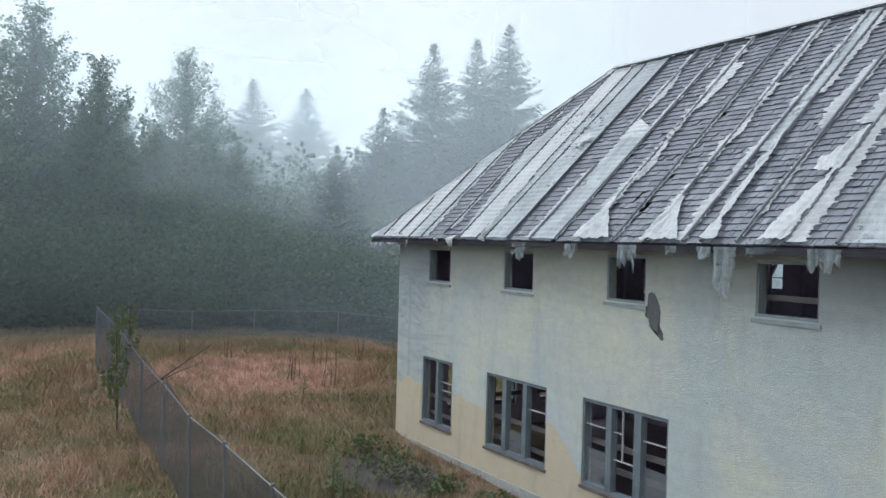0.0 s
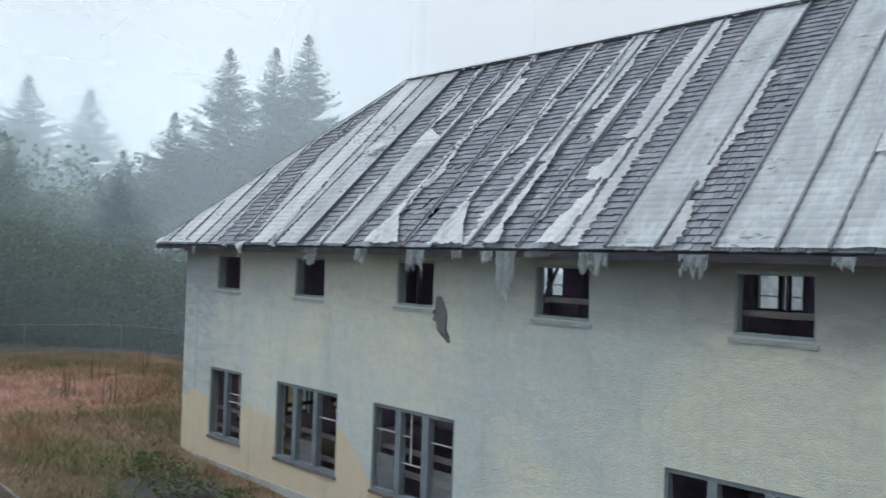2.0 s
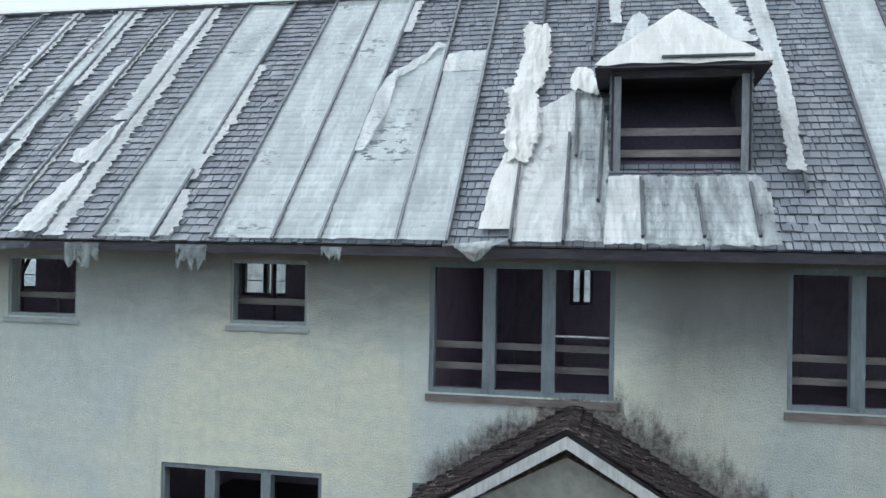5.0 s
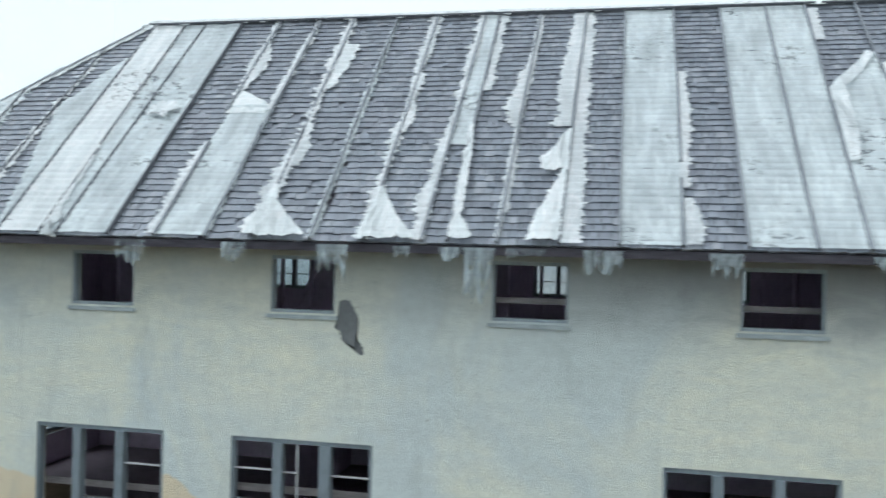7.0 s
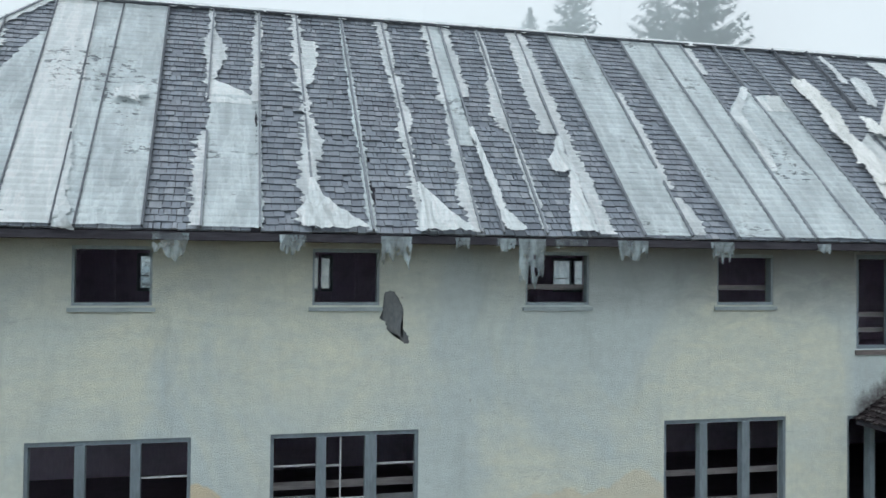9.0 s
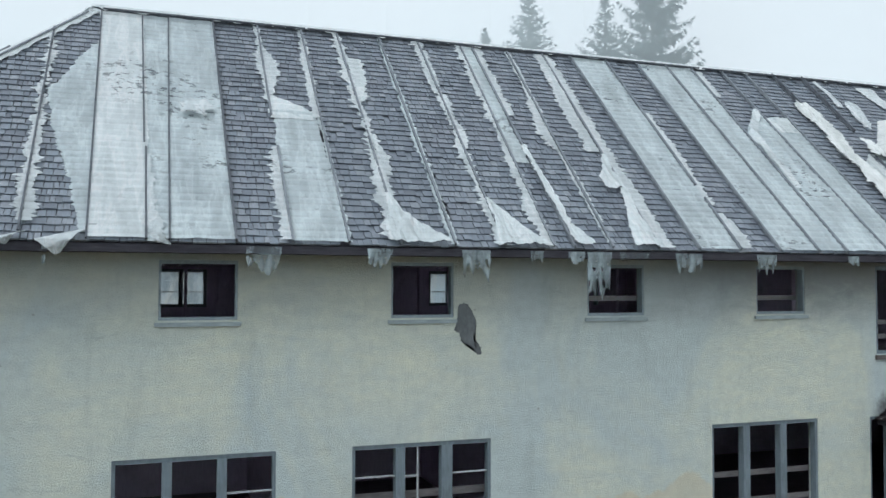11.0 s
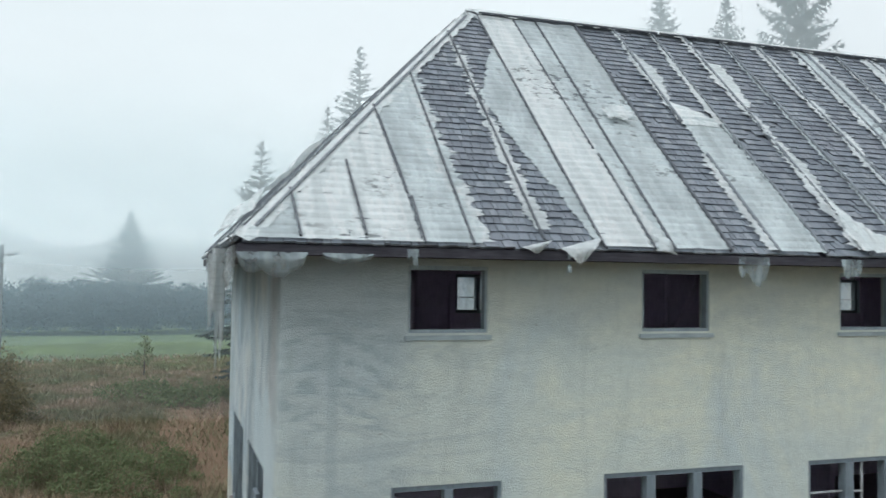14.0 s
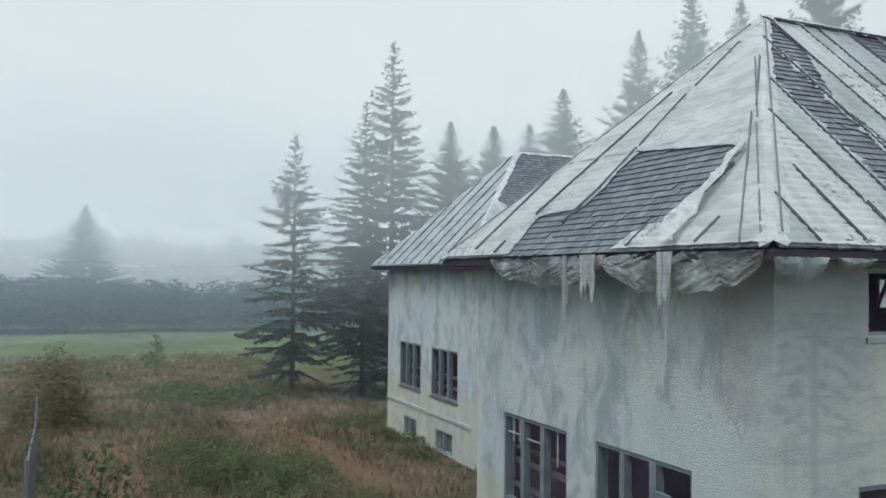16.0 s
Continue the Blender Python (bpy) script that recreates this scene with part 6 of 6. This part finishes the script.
def leafy(height, radius, seed, leaves, mat, label, name="alder_tree", size=0.3, low=0.18, group="", category="tree", full=0.0):
    """A broadleaf tree: trunk, forking limbs, and leaves in uneven clumps."""
    rng = random.Random(seed)
    tree = thing(name, label, category, group)
    verts, faces, lv, lf = [], [], [], []
    top = Vector((rng.uniform(-0.3, 0.3), rng.uniform(-0.3, 0.3), height * 0.97))
    tube(verts, faces, [Vector((0, 0, -0.3)), top * 0.35, top * 0.7, top * (1 - 0.05 * full)], [k * height * (1 - 0.4 * full) for k in (0.018, 0.013, 0.008, 0.0006)], 7)
    limbs = []
    for k in range(max(14, int(height * 7))):
        t = low + (1 - low) * ((k + rng.random()) / max(14, int(height * 7)))
        ang = 2.4 * k + rng.uniform(-0.5, 0.5)
        q = (t - low) / (1 - low)
        r = (radius * (1.03 - q) ** (0.8 + 0.2 * full) * min(1, 0.55 + 2.5 * q) + 0.02 * height) * rng.uniform(0.45, 1.15)
        base = top * max(0.05, t - 0.06)
        tip = base + Vector((math.cos(ang) * r, math.sin(ang) * r, r * rng.uniform(0.35, 0.9) + 0.02 * height))
        bend = base.lerp(tip, 0.5) + Vector((0, 0, -0.06 * r))
        tube(verts, faces, [base, bend, tip], [0.003 * height, 0.0018 * height, 0.003], 3)
        limbs.append((base, bend, tip, r))
    weight = list(np.cumsum([l[3] ** 1.3 for l in limbs]))
    for k in range(leaves):
        base, bend, tip, r = rng.choices(limbs, cum_weights=weight)[0]
        q = rng.uniform(0.3 - 0.25 * full, 1.05)
        p = base.lerp(bend, q * 2) if q < 0.5 else bend.lerp(tip, q * 2 - 1)
        p = p + Vector((rng.gauss(0, 1), rng.gauss(0, 1), rng.gauss(0, 0.9))) * (0.05 + 0.12 * full + (0.16 + 0.07 * full) * r * (1.15 - q)) * 0.7
        if p.z < 0.1:
            continue
        u = Vector((rng.gauss(0, 1), rng.gauss(0, 1), rng.gauss(0, 0.7))).normalized()
        v = u.orthogonal().normalized() * size * rng.uniform(0.28, 0.5)
        u = u * size * rng.uniform(0.6, 1.2)
        m0 = len(lv)
        lv.extend((p, p + u * 0.5 + v, p + u, p + u * 0.5 - v))
        lf.append((m0, m0 + 1, m0 + 2, m0 + 3))
    part_from("trunk", verts, faces, BARK, tree)
    part_from("crown", lv, lf, mat, tree)
    return tree


def stand(tree, x, y, height, was, turn=0, wide=1.0):
    s = height / was
    m = Matrix.Translation((x, y, land(x, y))) @ Matrix.Rotation(radians(turn), 4, "Z")
    tree.scale = (s * wide, s * wide, s)
    return m


def plant(tree, was, spots):
    """The first spot takes the tree itself, the others take copies. Spots: (x, y, height, turn, wide)."""
    for k, (x, y, h, turn, wide) in reversed(list(enumerate(spots))):
        m = stand(tree, x, y, h, was, turn, wide)
        if k == 0:
            tree.matrix_basis = m @ Matrix.Diagonal((*tree.scale, 1))
        else:
            copy_thing(tree, m)


# two tall spruces and a thin one by the wing
plant(conifer(15.0, 4.8, 41, 0.85, 0.09, "thin dark spruce with gaps between limbs", "spruces by the wing"), 15.0, [(1.2, 41.0, 15.2, 10, 0.95)])
plant(conifer(20.0, 5.2, 42, 1.2, 0.05, "tall dense dark spruce behind the wing", "spruces by the wing"), 20.0, [(6.9, 40.0, 21.2, 0, 1.0), (4.7, 38.5, 17.0, 140, 1.08)])
mist_spruce = "spruce standing in the mist"
plant(conifer(20.0, 6.2, 43, 2.1, 0.04, mist_spruce, "spruces in the mist", 0.45), 20.0,
      [(23.3, 32.6, 25.0, 0, 0.95), (21.8, 35.8, 22.6, 80, 1.0), (14.6, 48.7, 18.4, 130, 1.3), (19.3, 50.9, 18.8, 200, 1.45), (27.1, 53.4, 23.0, 30, 1.45),
       (-57.9, 13.3, 21.0, 60, 1.6), (-61.0, 19.7, 21.6, 10, 1.6), (-49.9, 20.3, 15.0, 190, 1.4), (-43.8, 21.4, 17.6, 100, 1.3), (-9.2, 118.0, 16.5, 20, 1.7), (-54.1, 8.7, 18.4, 310, 0.9)])
plant(conifer(20.0, 6.2, 44, 2.0, 0.04, mist_spruce, "spruces in the mist", 0.4), 20.0,
      [(28.3, 27.2, 27.5, 70, 0.78), (-37.3, 20.6, 21.8, 60, 1.3), (-40.0, 26.2, 23.6, 160, 1.2), (-35.5, 26.2, 23.8, 250, 1.2), (-37.3, 16.5, 16.4, 20, 1.5), (-32.3, 10.8, 12.2, 90, 1.3),
       (26.1, 57.4, 20.6, 70, 1.3), (30.5, 36.2, 26.0, 300, 1.0), (-27.0, 30.5, 10.4, 33, 1.2)])
hazy_alder = "leafy broadleaf tree above the hedge"
plant(leafy(18.0, 5.4, 51, 46000, LEAF, hazy_alder, size=0.16, low=0.06, group="trees above the hedge", full=1.0), 18.0,
      [(-36.5, -6.6, 19.6, 0, 1.05), (-33.8, -9.6, 18.6, 70, 1.15), (-40.0, 3.1, 19.0, 150, 1.15), (-39.3, -3.6, 14.5, 220, 0.9), (-38.0, -14.0, 16.5, 300, 1.0)])
plant(leafy(16.0, 5.2, 52, 40000, LEAF, hazy_alder, size=0.16, low=0.06, group="trees above the hedge", full=1.0), 16.0,
      [(-33.6, -3.2, 16.2, 0, 1.0), (-36.6, 0.3, 13.0, 60, 0.9), (-38.6, 6.0, 12.6, 120, 0.95), (-41.0, -1.0, 15.0, 190, 1.0), (-46.0, 11.0, 13.0, 250, 1.2)])


def thicket(name, label, shape, count, mat, size, seed, category="shrubs", kind="stuff", stalks=0):
    """Leaves massed over humps: shape(rng) gives a spot, the ground under it and the height of the crown there."""
    rng = random.Random(seed)
    verts, faces = [], []
    for _ in range(count):
        x, y, h = shape(rng)
        g = land(x, y)
        p = Vector((x, y, g + h))
        u = Vector((rng.gauss(0, 1), rng.gauss(0, 1), rng.gauss(0.25, 0.7))).normalized()
        v = u.orthogonal().normalized() * size * rng.uniform(0.28, 0.5)
        u = u * size * rng.uniform(0.6, 1.3)
        n = len(verts)
        verts.extend((p, p + u * 0.5 + v, p + u, p + u * 0.5 - v))
        faces.append((n, n + 1, n + 2, n + 3))
    ob = part_from(name, verts, faces, mat)
    verts, faces = [], []
    for _ in range(stalks):
        x, y, h = shape(rng)
        a, b = rng.uniform(0, 6.283), rng.uniform(0, 6.283)
        tall = max(h, 0.25) * rng.uniform(0.9, 1.4) + 0.12
        w, lean, g = 0.014, 0.3 * tall, land(x, y) - 0.02
        n = len(verts)
        verts.extend(((x - math.cos(a) * w, y - math.sin(a) * w, g), (x + math.cos(a) * w, y + math.sin(a) * w, g), (x + math.cos(b) * lean, y + math.sin(b) * lean, g + tall)))
        faces.append((n, n + 1, n + 2))
    if stalks:
        part_from("dry_stems", verts, faces, GRASS, ob, "dry brown stems among the leaves", "stuff")
    return tagged(ob, label, category, kind=kind)


def crowns(seed, count, spot, low=0.0, loose=1.15):
    """Leaf places massed on many uneven rounded crowns; spot(rng) gives x, y, height and radius of one crown."""
    rng0 = random.Random(seed)
    heads = [spot(rng0) for _ in range(count)]
    share = list(np.cumsum([r * (r + h) for x, y, h, r in heads]))

    def place(rng):
        x, y, h, r = rng.choices(heads, cum_weights=share)[0]
        d = Vector((rng.gauss(0, 1), rng.gauss(0, 1), rng.gauss(0.25, 1))).normalized() * (0.55 + 0.45 * rng.random() ** 0.5) * rng.choice((1, 1, 1, loose))
        return x + d.x * r, y + d.y * r, max(0.03 + low, h * (0.52 + 0.48 * d.z))
    return place


def west_bush(rng):
    t, d = rng.random(), 8 * rng.random() ** 1.2
    return -28.0 + 8.0 * smooth(0.5, 1, t) - d, -18 + 46 * t, 4.0 + 1.8 * rng.random() + 0.5 * d, 1.2 + 1.3 * rng.random()


def west_tall(rng):
    t, d = rng.random(), 14 * rng.random()
    return -37 + 7 * smooth(0.5, 1, t) - d, -26 + 60 * t, 8.0 + 5.5 * rng.random(), 1.3 + 1.3 * rng.random()


thicket("hedge", "dense dark green alder hedge along the meadow", crowns(61, 300, west_bush), 130000, LEAF, 0.22, 61, "hedge")


def north_bush(rng):
    x, d = rng.uniform(-75, 45), 9 * rng.random()
    return x, 98 + d, 4.2 + 2.6 * rng.random() + 1.2 * wob(x * 0.1, 2), 1.4 + 1.6 * rng.random()


thicket("hedge", "distant dark hedge beyond the green field", crowns(62, 480, north_bush, 0.0, 0.9), 210000, FAR_LEAF, 0.30, 62, "hedge")


def far_wood(rng):
    x = rng.uniform(-110, 40)
    top = 11.5 + 4.5 * wob(x * 0.05, 2) + 5.0 * abs(wob(x * 0.27, 5))
    return x, 142 + 14 * rng.random(), top * rng.random() ** 0.6


thicket("woodland", "far woodland fading in the mist", far_wood, 50000, FAR_LEAF, 0.8, 63, "woodland")


thicket("woodland", "dim leafy undergrowth behind the hedge", crowns(64, 300, west_tall), 60000, LEAF, 0.40, 64, "woodland")


def clump(cx, cy, rx, ry, h):
    def head(rng):
        a, r = rng.uniform(0, 2 * math.pi), math.sqrt(rng.random())
        tall = h * (1.1 - 0.75 * r) * rng.uniform(0.35, 1.1)
        return cx + rx * r * math.cos(a), cy + ry * r * math.sin(a), tall, 0.14 + 0.26 * tall * rng.uniform(0.6, 1.3)
    return crowns(int(cx * 10 + cy * 100), int(10 + 9 * rx * ry), head)


for k, (cx, cy, rx, ry, h, n) in enumerate(((-6.6, 16.2, 2.3, 2.6, 1.5, 6500), (-4.9, 13.6, 1.9, 2.2, 1.3, 5500), (-6.9, 20.5, 2.0, 2.6, 1.3, 4000), (-4.2, 18.4, 1.6, 2.4, 1.0, 3000), (-2.5, 38.0, 2.6, 3.0, 1.3, 2200), (-5.0, 41.0, 3.0, 3.0, 1.2, 1800))):
    thicket("shrub", "low green shrub in the side meadow", clump(cx, cy, rx, ry, h), n, SHRUB, 0.075 if cy < 25 else 0.16, 70 + k, "shrub", "", n // 4)
for k, (cx, cy, rx, ry, h, n) in enumerate(((-1.2, -1.6, 1.4, 1.3, 0.35, 500), (1.2, -1.9, 0.5, 0.5, 0.9, 260), (2.4, -1.4, 0.6, 0.5, 0.5, 260), (4.0, -0.8, 1.2, 0.5, 0.35, 400), (1.6, 24.0, 0.5, 2.2, 0.7, 700), (0.9, 27.5, 1.0, 1.5, 1.0, 700), (0.8, 20.5, 0.6, 1.4, 0.5, 500))):
    thicket("weeds", "scrubby green weeds at the wall's foot", clump(cx, cy, rx, ry, h), n, SHRUB, 0.10, 90 + k, "weeds", "")
thicket("bush", "browning leafy bush in the side meadow", clump(-11.3, 32.0, 1.7, 1.7, 3.9), 5000, AUTUMN, 0.12, 99, "bush", "")
plant(leafy(2.4, 1.0, 56, 420, SHRUB, "spindly sapling by the fence", "sapling", 0.13, 0.25, category="sapling"), 2.4, [(-10.3, 8.0, 2.0, 0, 1.1), (-10.6, 11.5, 1.6, 90, 1.0), (-9.6, -6.0, 2.6, 40, 0.6), (-4.2, -7.1, 3.3, 200, 0.45), (-5.4, 52.0, 3.0, 80, 1.0)])


def blades(name, label, area, count, seed, lo, hi):
    rng = np.random.default_rng(seed)
    x = rng.uniform(area[0], area[1], count)
    y = rng.uniform(area[2], area[3], count)
    verts, faces = [], []
    for k in range(count):
        px, py = x[k], y[k]
        if -2.75 < px < 36.9 and -0.1 < py < 8.6 or px > 1.9 and 18 < py < 27:
            continue
        thick = wob(px * 0.45, py * 0.45, 2)
        if thick < -0.28 and rng.random() < 0.15 or math.hypot(px - 0.7, (py + 1.9) * 1.4) < 1.5 and rng.random() < 0.8:
            continue
        if abs(px + 2.6 - 0.6 * wob(py * 0.2, 3)) < 1.3 and 15 < py < 42 and rng.random() < 0.72 or abs(px + 9.6) < 1.0 and 10 < py < 26 and rng.random() < 0.72:
            continue
        g = land(px, py) - 0.02
        h = rng.uniform(lo, hi) * (0.8 + 0.7 * thick)
        a = rng.uniform(0, 6.283)
        if py > 44 and rng.random() < (py - 44) / 26 or px < -20 and rng.random() < (-20 - px) / 16:
            continue
        w = 0.007 + 0.009 * rng.random() + 0.0007 * math.hypot(px, py)
        lean = rng.uniform(0.25, 0.95) * h
        b = rng.uniform(0, 6.283)
        cx, cy = math.cos(a) * w, math.sin(a) * w
        n = len(verts)
        verts.extend(((px - cx, py - cy, g), (px + cx, py + cy, g), (px + math.cos(b) * lean, py + math.sin(b) * lean, g + h)))
        faces.append((n, n + 1, n + 2))
    ob = part_from(name, verts, faces, GRASS)
    return tagged(ob, label, "grass", kind="stuff")


blades("grass", "tall dry reddish meadow grass", (-30, 8, -13, 12), 175000, 1, 0.12, 0.38)
blades("grass", "dry grass of the front yard", (8, 36, -13, 0), 50000, 3, 0.12, 0.4)
blades("grass", "sparse dry grass beyond the fence", (-30, 36, -28, -13), 60000, 4, 0.12, 0.4)
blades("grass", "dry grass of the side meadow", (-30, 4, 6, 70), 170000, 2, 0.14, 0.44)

def tall_weed(x, y, height, seed):
    """An upright leafy weed: one stem with lance-shaped leaves."""
    rng = random.Random(seed)
    weed = thing("weed", "tall leafy green weed beside bare soil", "weed", "tall weeds", Matrix.Translation((x, y, land(x, y))))
    verts, faces, lv, lf = [], [], [], []
    tube(verts, faces, [Vector((0, 0, -0.05)), Vector((0.03, 0.02, height * 0.5)), Vector((0.02, 0.05, height))], [0.012, 0.009, 0.004], 5)
    for k in range(46):
        t = 0.15 + 0.85 * k / 46
        a, l = 2.4 * k + rng.uniform(-0.3, 0.3), height * 0.26 * (1.15 - t) + 0.05
        out = Vector((math.cos(a), math.sin(a), rng.uniform(-0.1, 0.5)))
        side = Vector((-math.sin(a), math.cos(a), 0)) * l * 0.16
        p = Vector((0.03 * t, 0.04 * t, height * t))
        n = len(lv)
        lv.extend((p, p + out * l * 0.5 + side, p + out * l - Vector((0, 0, 0.1 * l)), p + out * l * 0.5 - side))
        lf.append((n, n + 1, n + 2, n + 3))
    part_from("stem", verts, faces, SHRUB, weed)
    part_from("leaves", lv, lf, SHRUB, weed)


for k, (x, y, h) in enumerate(((1.55, -3.7, 1.15), (1.95, -3.35, 0.85), (1.2, -3.45, 0.75), (2.3, -3.8, 0.7), (-1.6, -3.2, 0.6), (-6.9, -1.1, 0.8))):
    tall_weed(x, y, h, 300 + k)


def twigs(label, pieces, name="dead_branch"):
    verts, faces = [], []
    for a, b, r in pieces:
        a, b = Vector(a), Vector(b)
        tube(verts, faces, [a, a.lerp(b, 0.5) + Vector((0.03, 0.02, 0.05)), b], [r, r * 0.8, r * 0.3], 5)
    return tagged(part_from(name, verts, faces, BARK), label, "branch")


g0 = land(-7.7, -5.8)
twigs("bare fallen branch leaning in the meadow", (((-7.75, -5.9, g0), (-7.7, -3.8, 2.2), 0.03), ((-7.74, -5.5, g0 + 0.3), (-7.5, -4.1, 1.7), 0.018), ((-7.7, -4.6, 1.7), (-7.9, -4.1, 2.1), 0.012)))
rng = random.Random(12)
for x, y in ((-13.9, -1.4), (-12.0, 3.2), (-14.8, -3.0), (-11.2, 1.2), (-9.0, -0.6), (-8.2, 0.3)):
    stalks = []
    for k in range(5):
        bx, by = x + rng.uniform(-0.25, 0.25), y + rng.uniform(-0.25, 0.25)
        stalks.append(((bx, by, land(bx, by) - 0.05), (bx + rng.uniform(-0.15, 0.15), by + rng.uniform(-0.15, 0.15), land(bx, by) + rng.uniform(0.7, 1.25)), 0.012))
    twigs("clump of dry bare weed stalks", stalks, "dry_stalks")

# ---- utility pole ----
px, py = -17.35, 69.0
pz = land(px, py)
upole = thing("utility_pole", "grey timber utility pole with a cross-arm", "utility pole")
verts, faces = [], []
tube(verts, faces, [Vector((px, py, pz - 0.5)), Vector((px, py, 7.85))], [0.17, 0.13], 10)
part_from("pole", verts, faces, POLE, upole)
part("cross_arm", boxes((px - 1.2, px + 1.2, py - 0.22, py - 0.14, 6.95, 7.10)), POLE, upole)
for d in (-1.1, -0.55, 0.55, 1.1):
    part("insulator", boxes((px + d - 0.05, px + d + 0.05, py - 0.23, py - 0.13, 7.10, 7.28)), STEEL, upole)
part("transformer", boxes((px - 0.42, px - 0.17, py - 0.16, py + 0.12, 5.7, 6.4)), POLE, upole)
for k, (z0, sag) in enumerate(((7.28, 0.9), (7.75, 0.8))):
    verts, faces = [], []
    pts = [Vector((px - 1.1 * (1 - k) - 45 * t, py - 0.18 + 3 * t, z0 - sag * 4 * t * (1 - t))) for t in (q / 12 for q in range(13))]
    tube(verts, faces, pts, [0.02] * 13, 4)
    tagged(part_from("wire", verts, faces, POLE), "thin dark overhead utility wire", "wire")

# ---- mist ----
bank = [(-70 + 4 * k, 31.5 - 8.1 * smooth(12, 21, -70 + 4 * k)) for k in range(37)]
verts = [(x, y, z) for x, y in bank for z in (-2.4, 15, 45)]
faces = [(3 * i + q, 3 * i + q + 3, 3 * i + q + 4, 3 * i + q + 1) for i in range(36) for q in (0, 1)]
tagged(part_from("mist", verts, faces, make_mist("mist_bank", 0.45, 45, -66, 0.10, None, (0.60, 0.675, 0.69)), smooth=True), "thin bank of drifting mist", "mist", kind="structure")

for x0, x1, thick, foot, tint in ((-25.5, -17.5, 0.12, 1.0, (0.52, 0.63, 0.67)), (-33.0, -28.0, 0.13, 1.0, (0.50, 0.61, 0.645)), (-43.0, -29.5, 0.20, 1.0, (0.54, 0.615, 0.625)), (-48.0, -41.5, 0.22, 0.9, (0.565, 0.62, 0.62))):
    bank = [(x0 + (x1 - x0) * smooth(2, 13, y), y) for y in range(-52, 42, 3)]
    verts = [(x, y, z) for x, y in bank for z in (-2.0, 30, 75)]
    faces = [(3 * i + q, 3 * i + q + 3, 3 * i + q + 4, 3 * i + q + 1) for i in range(len(bank) - 1) for q in (0, 1)]
    tagged(part_from("mist", verts, faces, make_mist("mist_bank", thick, 75, None, foot, 26, tint), smooth=True), "thin bank of mist by the hedge", "mist", kind="structure")



def ring(d):
    """A rounded rectangle d metres outside the buildings."""
    out = []
    for cx, cy, a0 in ((36, 27, 0), (0, 27, 90), (0, 0, 180), (36, 0, 270)):
        out += [(cx + d * math.cos(radians(a0 + 6 * k)), cy + d * math.sin(radians(a0 + 6 * k))) for k in range(16)]
    return out


for k, (d, thick, top, foot) in enumerate(((40, 0.15, 26, 0.5), (58, 0.20, 30, 0.4), (84, 0.26, 34, 0.5), (112, 0.70, 42, 0.7))):
    loop = ring(d)
    n = len(loop)
    verts = [(x, y, z) for x, y in loop for z in (-2.5, top * 0.5, top)]
    faces = [(3 * i + q, 3 * ((i + 1) % n) + q, 3 * ((i + 1) % n) + q + 1, 3 * i + q + 1) for i in range(n) for q in (0, 1)]
    tagged(part_from("mist", verts, faces, make_mist("mist_bank", thick, top, None, foot, None, (0.44, 0.61, 0.675) if d < 70 else (0.63, 0.685, 0.69) if d < 100 else (0.745, 0.77, 0.755)), smooth=True), "thin bank of drifting mist", "mist", kind="structure")
